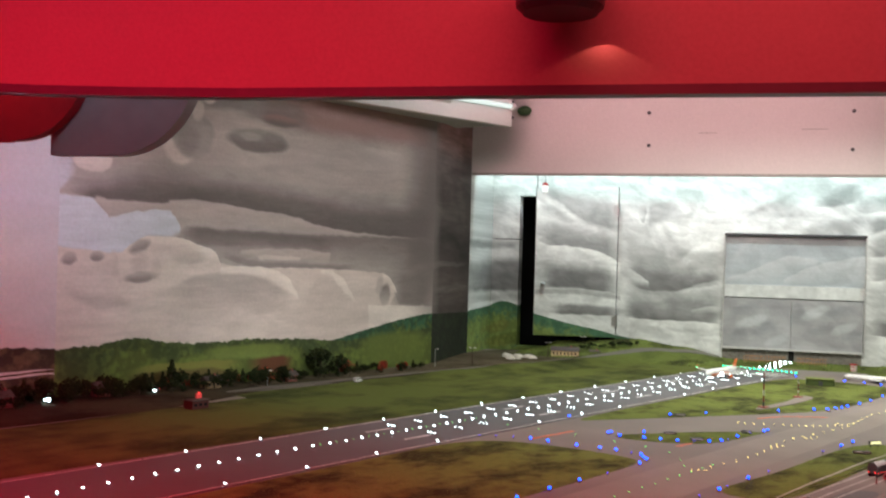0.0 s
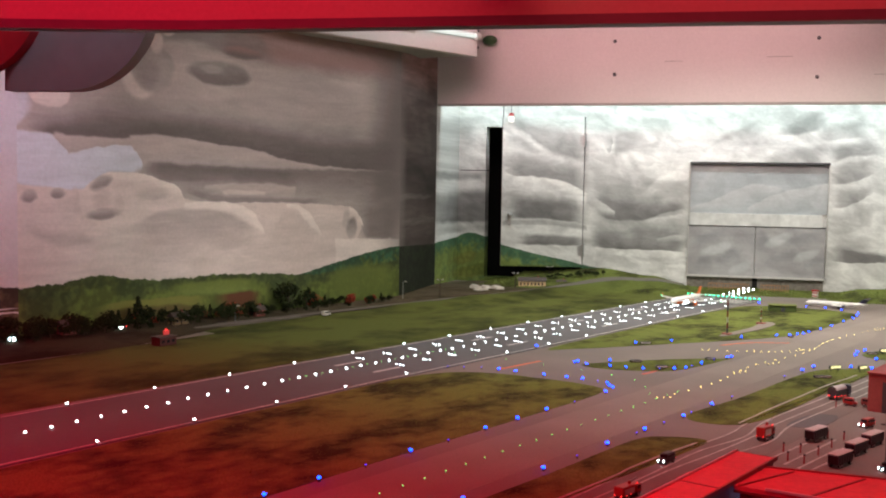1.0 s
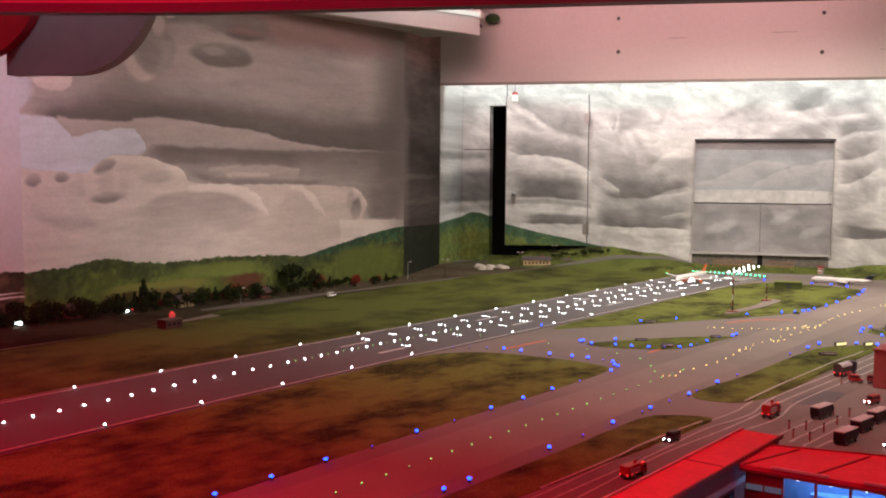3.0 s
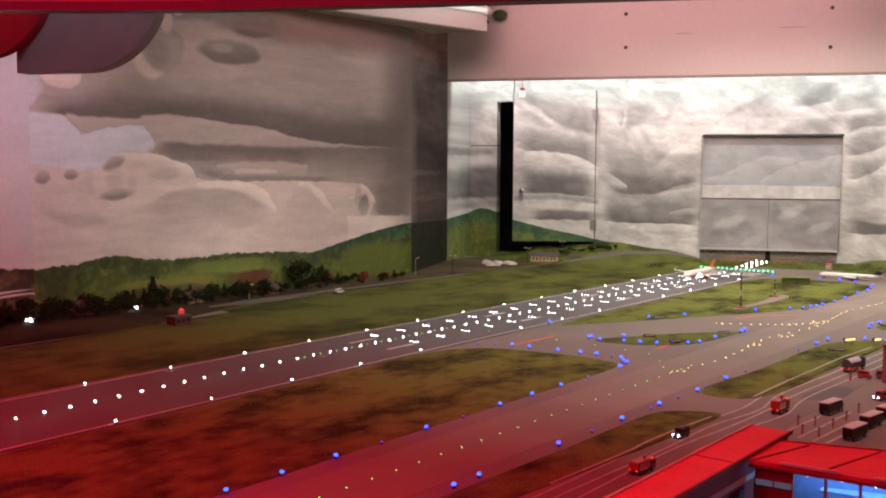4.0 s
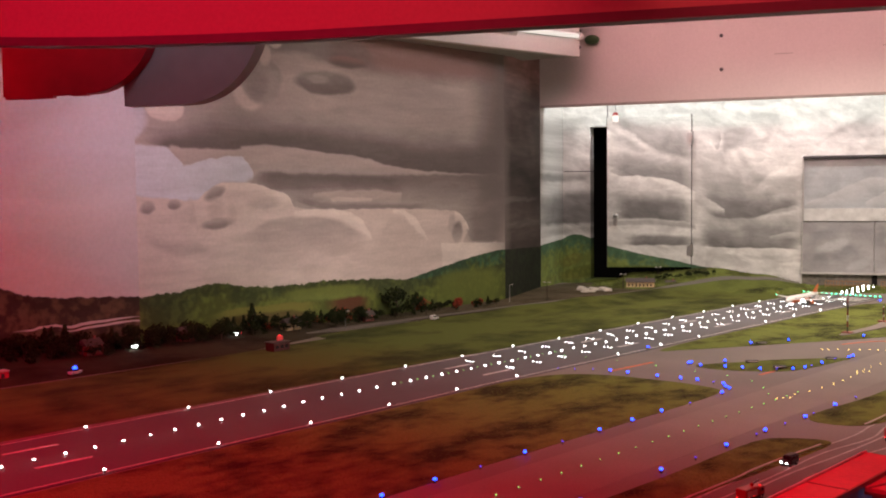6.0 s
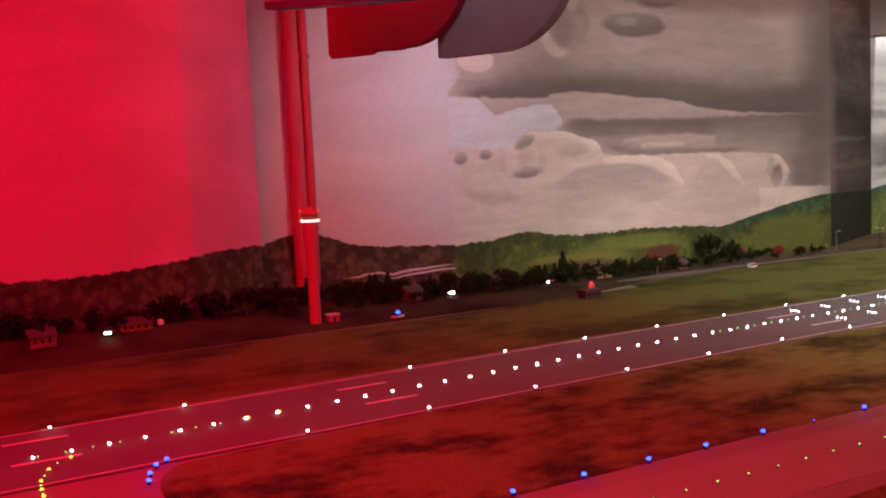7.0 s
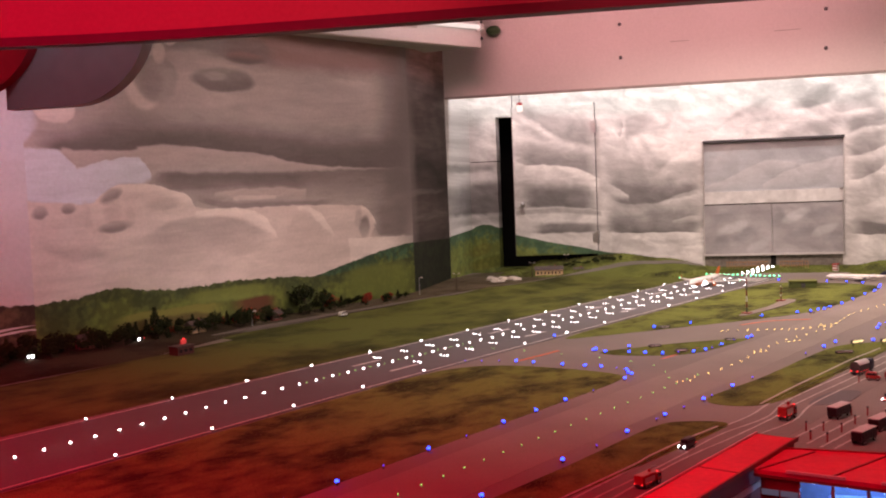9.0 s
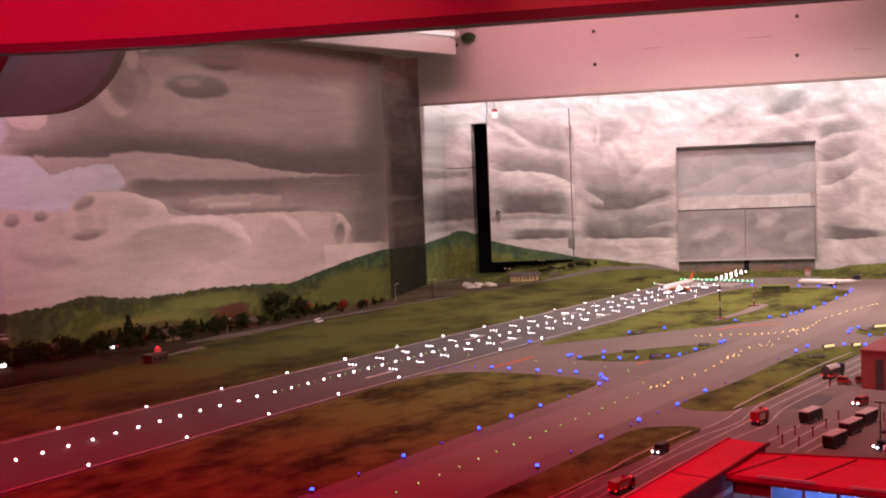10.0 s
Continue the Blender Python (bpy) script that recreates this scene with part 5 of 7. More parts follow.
# painted lines on taxiways and service road
def curve(points, per=8):
    out, n = [], len(points)
    for i in range(n - 1):
        p0, p1, p2, p3 = (Vector((*points[min(max(i + k - 1, 0), n - 1)], 0)) for k in range(4))
        for k in range(per):
            t = k / per
            q = 0.5 * (2 * p1 + (p2 - p0) * t + (2 * p0 - 5 * p1 + 4 * p2 - p3) * t * t + (3 * p1 - p0 - 3 * p2 + p3) * t ** 3)
            out.append((q.x, q.y))
    return out + [tuple(points[-1])]


for pts in ([(-2.265, 3.25), (-2.25, 3.52)], [(-1.8, 3.54), (-1.785, 3.82)], [(-1.87, 4.45), (-1.80, 4.62), (-1.66, 4.74)]):
    struct("stop_line", ribbon(curve(pts), 0.014, 0.0, 0.0012), PAINTR, "red painted stop line across a taxiway", "marking")
for x, bow in ((-1.20, 0.0), (-1.165, 0.012), (-1.125, -0.01), (-1.085, 0.01)):
    struct("service_line", ribbon(curve([(x - 0.01, 1.0), (x, 1.8), (x + bow, 2.3), (x + 0.01, 2.6), (x + 0.03 + bow, 2.85), (x + 0.015, 3.1), (x + 0.04, 3.6), (x + 0.07, 4.3)]), 0.006, 0.0, 0.0012), LINEW, "worn white guide line on the service road", "marking")
struct("taxiway", slab([(-1.66, -0.6), (-1.41, -0.5), (-1.41, 3.4), (-1.41, 5.2), (-1.6, 6.3), (-1.66, 5.2)], 0.0002, 0.0007), TAXI, "paler worn concrete strip along the taxiway", "taxiway")
struct("service_road", slab([(-1.22, 0.9), (-1.04, 0.9), (-1.0, 2.6), (-0.99, 3.3), (-0.96, 4.4), (-1.13, 4.4), (-1.15, 3.2), (-1.18, 2.7)], 0.0003, 0.0008), SERVICE, "worn grey service road beside the terminal", "road")
for pts in ([(-0.977, 2.68), (-0.961, 2.9)], [(-0.929, 2.63), (-0.91, 2.99)], [(-0.889, 2.615), (-0.872, 2.89)], [(-0.857, 2.62), (-0.838, 2.84)]):
    struct("bay_line", ribbon(pts, 0.0075, 0.0, 0.0014), LINEW, "pale line between lorry bays", "marking")
struct("tarmac_patch", slab(smooth_loop([(-1.08, 3.07), (-1.075, 3.27), (-1.0, 3.31), (-0.995, 3.13)], 4), 0.0, 0.0011), RUNWAY, "dark patch of mended tarmac on the apron", "road")


# grass fields
def inside(x, y, poly):
    c, n = False, len(poly)
    for i in range(n):
        (x0, y0), (x1, y1) = poly[i], poly[(i + 1) % n]
        if (y0 > y) != (y1 > y) and x < (x1 - x0) * (y - y0) / (y1 - y0) + x0:
            c = not c
    return c


def grass_field(outline, label, count, seed, height=0.0012, mat=GRASS):
    field = thing("grass_field", None, label, "grass", "", "stuff")
    poly = smooth_loop(outline, 5)
    part("turf", slab(poly, 0.0, height), mat, field)
    rng = random.Random(seed)
    xs, ys = [q[0] for q in poly], [q[1] for q in poly]
    verts, faces, made, tries = [], [], 0, 0
    while made < count and tries < count * 12:
        tries += 1
        x, y = rng.uniform(min(xs), max(xs)), rng.uniform(min(ys), max(ys))
        if not inside(x, y, poly):
            continue
        made += 1
        h = rng.uniform(0.0004, 0.0018)
        for k in range(3):
            a = rng.uniform(0, 6.283)
            dx, dy, w = math.cos(a) * 0.003, math.sin(a) * 0.003, rng.uniform(0.0012, 0.0025)
            i = len(verts)
            verts += [(x - dy * w / 0.003, y + dx * w / 0.003, height - 0.001), (x + dy * w / 0.003, y - dx * w / 0.003, height - 0.001), (x + dx, y + dy, height + h)]
            faces.append((i, i + 1, i + 2))
    me = bpy.data.meshes.new("blades")
    me.from_pydata(verts, [], faces)
    me.materials.append(BLADES)
    ob = new("blades", me)
    ob.parent = field
    return field


grass_field([(-2.36, -0.6), (-2.36, 0.0), (-2.28, 0.2), (-2.16, 0.22), (-2.05, 0.1), (-1.9, -0.6)], "dark turf corner by the runway exit", 1500, 1)
grass_field([(-2.355, 0.64), (-2.375, 1.1), (-2.395, 1.8), (-2.41, 2.4), (-2.42, 2.86), (-2.36, 3.07), (-2.22, 3.17), (-2.06, 3.2), (-1.93, 3.215), (-1.8, 3.2), (-1.75, 3.14), (-1.735, 2.9), (-1.735, 2.0), (-1.735, 0.6), (-1.9, 0.5), (-2.1, 0.49), (-2.25, 0.51), (-2.33, 0.56)], "mown turf with dark tufts between runway and taxiway", 15000, 2)
grass_field([(-1.345, 1.55), (-1.345, 2.2), (-1.345, 2.6), (-1.29, 2.70), (-1.19, 2.735), (-1.175, 2.6), (-1.2, 2.2), (-1.225, 1.83), (-1.25, 1.55)], "narrow dark turf strip beside the service road", 2600, 3)
grass_field([(-1.365, 2.985), (-1.345, 3.4), (-1.335, 4.02), (-1.25, 4.2), (-1.14, 4.26), (-1.15, 3.6), (-1.155, 3.15), (-1.22, 2.96)], "turf strip with pale path between taxiway and road", 2600, 4)
grass_field([(-2.08, 3.56), (-1.99, 3.74), (-1.87, 3.93), (-1.71, 4.1), (-1.70, 4.0), (-1.73, 3.75), (-1.79, 3.64), (-1.95, 3.545)], "small turf island ringed by blue lights", 1500, 5)
grass_field([(-2.40, 3.85), (-2.42, 4.8), (-2.42, 5.7), (-2.36, 6.1), (-2.1, 6.2), (-1.9, 6.2), (-1.75, 6.1), (-1.72, 5.8), (-1.71, 5.3), (-1.75, 4.95), (-1.88, 4.65), (-2.1, 4.25), (-2.3, 3.9)], "turf field with a mast between runway and taxiway", 6000, 6)
grass_field([(-1.30, 4.62), (-1.27, 4.8), (-1.15, 4.95), (-0.7, 5.1), (-0.7, 4.62), (-1.0, 4.56), (-1.2, 4.55)], "turf island with a lit sign on the far apron", 1500, 7)
grass_field([(-2.93, -0.9), (-2.935, 1.5), (-2.94, 3.5), (-2.94, 5.2), (-2.94, 6.3), (-3.0, 6.55), (-3.3, 6.62), (-3.45, 6.45), (-3.6, 6.0), (-3.73, 5.2), (-3.79, 4.2), (-3.78, 3.2), (-3.72, 2.2), (-3.72, 0.8), (-3.72, -0.9)], "broad turf bank along the far side of the runway", 9000, 8, 0.0012, BANK)

for pts in ([(-1.2, 3.0), (-1.202, 3.28), (-1.197, 3.56), (-1.192, 3.8), (-1.17, 4.1)], [(-1.222, 1.9), (-1.212, 2.23), (-1.216, 2.34), (-1.209, 2.53), (-1.197, 2.69)]):
    struct("path", ribbon(curve(pts), 0.006, 0.0, 0.0022), LINEW, "thin pale path along the turf strip", "path")

ROAD_LINE = curve([(-3.94, 3.1), (-3.92, 3.5), (-3.9, 4.0), (-3.85, 4.9), (-3.78, 5.5), (-3.755, 5.86), (-3.72, 6.03), (-3.61, 6.215), (-3.45, 6.42), (-3.3, 6.55), (-3.1, 6.72)])
grass_field([(-3.95, 3.1), (-3.985, 4.2), (-3.93, 5.2), (-3.8, 5.85), (-4.0, 6.25), (-4.5, 6.05), (-4.5, 5.6), (-4.3, 5.1), (-4.19, 4.7), (-4.19, 3.1)], "rough verge between the road and the painted wall", 1500, 9, 0.008, GRAVEL)


def verge_side(y):
    """Front edge, back edge and height of the earth bank below the painted walls."""
    front = -3.735 - 0.2 * min(max((y - 2.6) / 0.8, 0.0), 1.0)
    back = -4.195 if y > 2.37 else -4.36 + 0.15 * (y - 1.4) if y > 1.37 else -4.03
    return front, back, 0.028 + 0.045 * min(max((2.2 - y) / 0.9, 0.0), 1.0)


def verge_height(x, y):
    front, back, top = verge_side(y)
    if y > 3.4:
        return 0.008
    k = min(max((front - x) / (front - back), 0.0), 1.0)
    return 0.003 + top * min(1.0, 1.4 * k) * (0.85 + 0.3 * noise.noise((x * 6, y * 4, 2.0)))


verge = thing("verge_bank", None, "bare brown earth bank below the painted walls", "bank", "", "stuff")
verts, faces, nu, nv = [], [], 110, 12
for i in range(nu + 1):
    y = -0.9 + 4.25 * i / nu
    front, back, top = verge_side(y)
    for j in range(nv + 1):
        x = front + (back - front) * j / nv
        verts.append((x, y, verge_height(x, y) if j else 0.0))
for i in range(nu):
    for j in range(nv):
        a = i * (nv + 1) + j
        faces.append((a, a + 1, a + nv + 2, a + nv + 1))
me = bpy.data.meshes.new("earth")
me.from_pydata(verts, [], faces)
me.materials.append(VERGE)
for q in me.polygons:
    q.use_smooth = True
new("earth", me).parent = verge


SLOPE = [(0, 0.0), (0.12, 0.03), (0.21, 0.085), (0.3, 0.088), (0.4, 0.108), (0.55, 0.125), (0.75, 0.085), (0.95, 0.02), (1, 0.0)]


def slope_height(x, y):
    """Height of the large grassy slope below the door."""
    t, v = (BD.x * x + BD.y * y + 1.62) / 1.64, (NB.x * x + NB.y * y - 6.95) / (BACK - 0.012 - 6.95)
    if not 0 <= t <= 1 or v <= 0:
        return 0.0
    for (ta, ha), (tb, hb) in zip(SLOPE, SLOPE[1:]):
        if ta <= t <= tb:
            k = (t - ta) / (tb - ta)
            return (ha + (hb - ha) * (k * k * (3 - 2 * k))) * min(v, 1) ** 1.3
    return 0.0


def beside_road(off):
    """The line of the country road moved sideways, towards the hills where off is positive."""
    out, n = [], len(ROAD_LINE)
    for i, (x, y) in enumerate(ROAD_LINE):
        d = (Vector(ROAD_LINE[min(i + 1, n - 1)]) - Vector(ROAD_LINE[max(i - 1, 0)])).normalized()
        out.append((x - d.y * off, y + d.x * off))
    return out


bm = ribbon(beside_road(0.017), 0.072, -0.012, 0.012)
for v in bm.verts:
    v.co.z += slope_height(v.co.x, v.co.y)
struct("road", bm, ROAD, "pale grey country road climbing along the foot of the hills", "road")

shoulder = thing("road_shoulder", None, "rounded green bank between the runway and the country road", "bank", "", "stuff")
rows, faces = [], []
for off, h in ((-0.019, 0.006), (-0.035, 0.022), (-0.065, 0.03), (-0.11, 0.028), (-0.17, 0.018), (-0.235, 0.008), (-0.3, 0.0)):
    row = []
    for i, (x, y) in enumerate(beside_road(off)):
        x0, y0 = ROAD_LINE[i]
        far = min(max((y0 - 5.9) / 0.8, 0.0), 1.0)
        x, y = x0 + (x - x0) * (1 - 0.45 * far), y0 + (y - y0) * (1 - 0.45 * far)
        k = min(max((y0 - 3.2) / 1.9, 0.05), 1.0) * (1 - 0.5 * far)
        row.append((x, y, h * k * (1 + 0.5 * noise.noise((x * 5, y * 3, 7.0))) + slope_height(x, y) + 0.0008))
    rows.append(row)
n = len(ROAD_LINE)
for j in range(len(rows) - 1):
    for i in range(n - 1):
        faces.append((j * n + i, (j + 1) * n + i, (j + 1) * n + i + 1, j * n + i + 1))
me = bpy.data.meshes.new("turf")
me.from_pydata([q for row in rows for q in row], [], faces)
me.materials.append(BANK)
for q in me.polygons:
    q.use_smooth = True
new("turf", me).parent = shoulder


def mound(name, s0, s1, d0, top, label, seed):
    """A grassy slope rising to the back wall; top: (share of its length, height) pairs."""
    hill = thing(name, None, label, "hill", "", "stuff")
    nu, nv = 48, 14
    verts, faces = [], []
    for i in range(nu + 1):
        t = i / nu
        h = 0
        for (ta, ha), (tb, hb) in zip(top, top[1:]):
            if ta <= t <= tb:
                k = (t - ta) / (tb - ta)
                h = ha + (hb - ha) * (k * k * (3 - 2 * k))
        for j in range(nv + 1):
            v = j / nv
            q = at_back(s0 + (s1 - s0) * t, 0, d0 + (BACK - 0.012 - d0) * v)
            z = h * v ** 1.3 + 0.010 * noise.noise((q.x * 9, q.y * 9, seed)) * math.sin(math.pi * min(v * 1.5, 1)) + 0.001
            verts.append((q.x, q.y, max(z, 0.0005)))
    for i in range(nu):
        for j in range(nv):
            a = i * (nv + 1) + j
            faces.append((a, a + nv + 1, a + nv + 2, a + 1))
    me = bpy.data.meshes.new("slope")
    me.from_pydata(verts, [], faces)
    me.materials.append(GRASS)
    for q in me.polygons:
        q.use_smooth = True
    ob = new("slope", me)
    ob.parent = hill
    rng = random.Random(seed)
    bv, bf = [], []
    for k in range(3500):
        x, y, z = verts[rng.randrange(len(verts))]
        x, y = x + rng.uniform(-0.02, 0.02), y + rng.uniform(-0.02, 0.02)
        h, w = rng.uniform(0.002, 0.007), rng.uniform(0.003, 0.006)
        i = len(bv)
        bv += [(x - w, y, z - 0.002), (x + w, y, z - 0.002), (x + rng.uniform(-w, w), y, z + h)]
        bf.append((i, i + 1, i + 2))
    me = bpy.data.meshes.new("blades")
    me.from_pydata(bv, [], bf)
    me.materials.append(BLADES)
    ob = new("blades", me)
    ob.parent = hill


mound("grassy_slope", -1.62, 0.02, 6.95, SLOPE, "green grassy slope rising to the cloud backdrop", 3.0)
mound("grassy_slope", -0.2, 0.95, 7.15, [(0, 0.012), (0.5, 0.02), (1, 0.015)], "low grass verge below the painted hatch", 4.0)
mound("grassy_slope", 0.8, 3.0, 6.95, [(0, 0.0), (0.12, 0.045), (0.3, 0.065), (0.6, 0.09), (1, 0.08)], "low green bank along the bright backdrop", 5.0)


# ---------------------------------------------------------------- airfield lights
def make_light(name, mat, r, label, group, stem=0.0):
    ob = thing(name, None, label, "light", group)
    bm = rod(bmesh.new(), (0, 0, 0.0), (0, 0, 0.004 + stem), r * 0.9, r * 0.75, 10)
    part("base", bm, DARKGREY, ob)
    part("lens", ball(bmesh.new(), (0, 0, 0.005 + stem), r, 10, 6, (1, 1, 0.8)), mat, ob, smooth=True)
    return ob


class Lights:
    def __init__(self, *a, **k):
        self.args, self.keys, self.first = a, k, None

    def at(self, x, y, z=0.003):
        if self.first is None:
            self.first = make_light(*self.args, **self.keys)
            self.first.location = (x, y, z)
        else:
            copy_thing(self.first, Matrix.Translation((x, y, z)))


edge = Lights("runway_light", LAMP_WHITE, 0.0038, "bright white runway edge light", "runway edge lights", stem=0.003)
for k in range(-6, 14):
    early = min(k, 0)
    if k != -2:
        y = 1.785 + STEP * k + 0.024 * early
        edge.at(runway_side(y, -1), y)
    if k not in (-3, -4, 5, 9):
        y = 1.583 + STEP * k + 0.012 * early
        edge.at(runway_side(y, 1), y)
centre = Lights("centreline_light", LAMP_WHITE, 0.0038, "white runway centreline light", "runway centreline lights")
for k in range(-14, 58):
    y = 1.53 + (0.0823 if k > 0 else 0.0868) * k
    centre.at(max(-2.682, -2.592 - 0.048 * (y - 0.27)), y - 0.015)
bars = Lights("touchdown_light", LAMP_WHITE, 0.0026, "white touchdown zone light in a bar of three", "touchdown zone lights")
for k in range(20):
    y = 3.03 + 0.1645 * k
    for x in (-2.795, -2.582):
        for dx in (-0.017, 0, 0.017):
            bars.at(x + dx, y)
guide = Lights("taxiway_light", LAMP_GREEN, 0.0019, "small green taxiway centre light", "green taxiway lights")
for k in range(-6, 22):
    guide.at(-1.538, 1.579 + 0.0815 * k)
for k in range(12):
    guide.at(-2.684, 2.54 + 0.0823 * k)
for x, y in curve([(-2.6, 3.4), (-2.35, 3.42), (-2.0, 3.42), (-1.75, 3.38), (-1.6, 3.2)], 2):
    guide.at(x, y)
for k in range(9):
    guide.at(-2.594 - 0.048 * (0.04 + 0.063 * k) + 0.004 * (k % 2), 0.31 + 0.063 * k)
blue = Lights("taxiway_edge_light", LAMP_BLUE, 0.0052, "glowing blue taxiway edge light", "blue taxiway lights", stem=0.004)
small = Lights("taxiway_edge_light", LAMP_VIOLET, 0.0025, "dim violet taxiway edge light", "violet taxiway lights", stem=0.003)
for y in (1.06, 1.23, 1.398, 1.558, 1.73, 2.068, 2.404, 2.57, 2.734, 3.111):
    blue.at(-1.72, y)
for y in (1.888, 2.224, 2.894):
    small.at(-1.715, y)
for x, y in ((-1.739, 3.194), (-1.763, 3.213), (-1.793, 3.254), (-1.9, 3.262), (-1.961, 3.249), (-2.048, 3.232), (-2.167, 3.218), (-2.243, 3.214)):
    blue.at(x, y)
for x, y in ((-1.835, 3.259), (-2.306, 3.19), (-2.364, 3.155), (-2.419, 3.122)):
    small.at(x, y)
for y in (1.737, 1.829, 2.161, 2.485, 2.707):
    blue.at(-1.366, y)
for y in (2.318, 2.649, 2.824):
    small.at(-1.362, y)
for x, y in ((-1.356, 2.945), (-1.36, 3.168), (-1.35, 4.005), (-1.346, 4.125), (-1.232, 4.226), (-1.156, 4.243), (-2.442, 3.786)):
    blue.at(x, y)
for y in (3.005, 3.325, 3.829):
    small.at(-1.357, y)
for x, y in ((-2.106, 3.552), (-2.104, 3.571), (-2.045, 3.538), (-2.019, 3.683), (-1.955, 3.567), (-1.895, 3.587), (-1.833, 3.609), (-1.741, 3.691), (-1.718, 3.744), (-1.714, 3.884), (-1.69, 4.085), (-1.689, 4.124)):
    blue.at(x, y)
for x, y in ((-1.786, 3.651), (-1.716, 3.797), (-1.715, 4.008)):
    small.at(x, y)
for x, y in ((-2.167, 4.186), (-2.075, 4.361), (-1.877, 4.707), (-1.772, 4.877), (-1.731, 4.94), (-1.715, 5.005), (-1.7, 5.044), (-1.699, 5.124), (-1.688, 5.27), (-1.688, 5.441), (-1.697, 5.674), (-1.695, 5.837), (-1.716, 5.984), (-1.741, 6.1)):
    blue.at(x, y)
for x, y in ((-2.079, 6.215), (-1.968, 6.23), (-1.866, 6.2), (-2.367, 6.2), (-1.307, 4.543), (-1.323, 4.629), (-1.312, 4.7), (-1.208, 4.497), (-1.149, 4.531)):
    blue.at(x, y)
for x, y in ((-2.238, 0.484), (-2.288, 0.498), (-2.342, 0.524), (-2.371, 0.554)):
    blue.at(x, y)
amber = Lights("apron_light", LAMP_AMBER, 0.002, "small amber apron guidance light", "amber apron lights")
for x, y in ((-1.545, 3.15), (-1.533, 3.17), (-1.515, 3.185), (-1.539, 3.789), (-1.524, 3.81), (-1.51, 3.831), (-1.509, 4.066), (-1.497, 4.09), (-1.485, 4.12), (-1.55, 4.56), (-1.54, 4.52), (-1.523, 4.51), (-1.47, 5.45), (-1.463, 5.5), (-1.45, 5.53)):
    amber.at(x, y)
for k in range(26):
    y = 3.25 + 0.085 * k
    amber.at(-1.53 + 0.02 * math.sin(k * 0.55) + 0.028 * (k / 26), y)
for x, y in curve([(-1.86, 4.22), (-1.7, 4.32), (-1.58, 4.42), (-1.5, 4.6)], 5):
    amber.at(x, y)
lead = Lights("lead_light", LAMP_ORANGE, 0.0042, "orange runway exit guidance light", "orange exit lights")
for x, y in ((-2.628, 0.915), (-2.625, 0.828), (-2.545, 0.376), (-2.475, 0.318), (-2.394, 0.291), (-2.331, 0.284), (-2.281, 0.281)):
    lead.at(x, y)
for x, y in ((-2.515, 0.342), (-2.43, 0.303), (-2.36, 0.286), (-2.30, 0.282)):
    guide.at(x, y)
thresh = Lights("threshold_light", LAMP_THRESH, 0.0055, "bright green runway threshold light", "threshold lights", stem=0.004)
for k in range(17):
    thresh.at(-2.93 + 0.0305 * k, 6.40)
approach = Lights("approach_light", LAMP_WHITE, 0.006, "bright white approach light behind the threshold", "approach lights", stem=0.004)
for k in range(5):
    for dx in (-0.035, 0, 0.035):
        approach.at(-2.68 + dx + 0.01 * k, 6.48 + 0.06 * k, 0.006 + 0.006 * k)

# ---------------------------------------------------------------- signs, masts, sheds on the field
def field_sign(x, y, turn, w, label):
    s = thing("taxiway_sign", pose(x, y, 0, 0, 0, turn), label, "sign", "taxiway signs")
    part("frame", bbox(-w / 2, -0.005, 0.012, w / 2, 0.005, 0.026, bevel=0.001), DARKGREY, s)
    part("face", bbox(-w / 2 + 0.003, -0.0065, 0.015, w / 2 - 0.003, -0.005, 0.0235), LAMP_SIGN, s, "glowing yellow face")
    for k in range(4):
        part("mark", bbox(-w / 2 + 0.008 + k * (w - 0.016) / 4, -0.0072, 0.019, -w / 2 + 0.008 + (k + 0.55) * (w - 0.016) / 4, -0.0066, 0.0205), DARKGREY, s)
    for k in (-1, 1):
        part("leg", rod(bmesh.new(), (k * w * 0.35, 0, 0.0), (k * w * 0.35, 0, 0.013), 0.0015), DARKGREY, s)


field_sign(-1.262, 4.12, 62, 0.055, "glowing yellow taxiway sign on the turf strip")
field_sign(-1.178, 4.19, 66, 0.042, "small glowing yellow taxiway sign by the road")
field_sign(-1.22, 4.72, 55, 0.085, "long glowing yellow sign on a turf island")
for x, y, w in ((-1.944, 3.76, 0.05), (-1.806, 3.715, 0.05), (-1.74, 4.03, 0.045), (-2.14, 4.23, 0.05), (-1.72, 4.93, 0.03), (-1.253, 3.94, 0.066), (-1.27, 4.66, 0.05)):
    s = thing("ground_marker", pose(x, y, 0.0028, 0, 0, 40), "low dark marker board lying on the turf", "marker", "ground markers")
    part("board", bbox(-w / 2, -0.008, 0.0, w / 2, 0.008, 0.009, bevel=0.002), DARKGREY, s)
    part("stripe", bbox(-w / 2 + 0.004, -0.0085, 0.003, w / 2 - 0.004, -0.008, 0.006), TRIMW, s)


def banded_mast(x, y, h, r, label):
    mst = thing("radio_mast", pose(x, y, 0.003), label, "mast", "striped masts")
    n = 7
    for i in range(n):
        part("band", rod(bmesh.new(), (0, 0, h * i / n), (0, 0, h * (i + 1) / n), r, r * 0.95, 8), MASTRED if i % 2 else DARKGREY if i == 0 else TRAILER if i % 4 else DARKGREY, mst)
    part("tip", ball(bmesh.new(), (0, 0, h), r * 1.3, 8, 6), DARKGREY, mst)
    part("foot", bbox(-0.02, -0.02, -0.002, 0.02, 0.02, 0.006), BRICKR, mst, "red brick foot")


banded_mast(-1.985, 4.79, 0.20, 0.0038, "tall red and black banded mast on the turf")
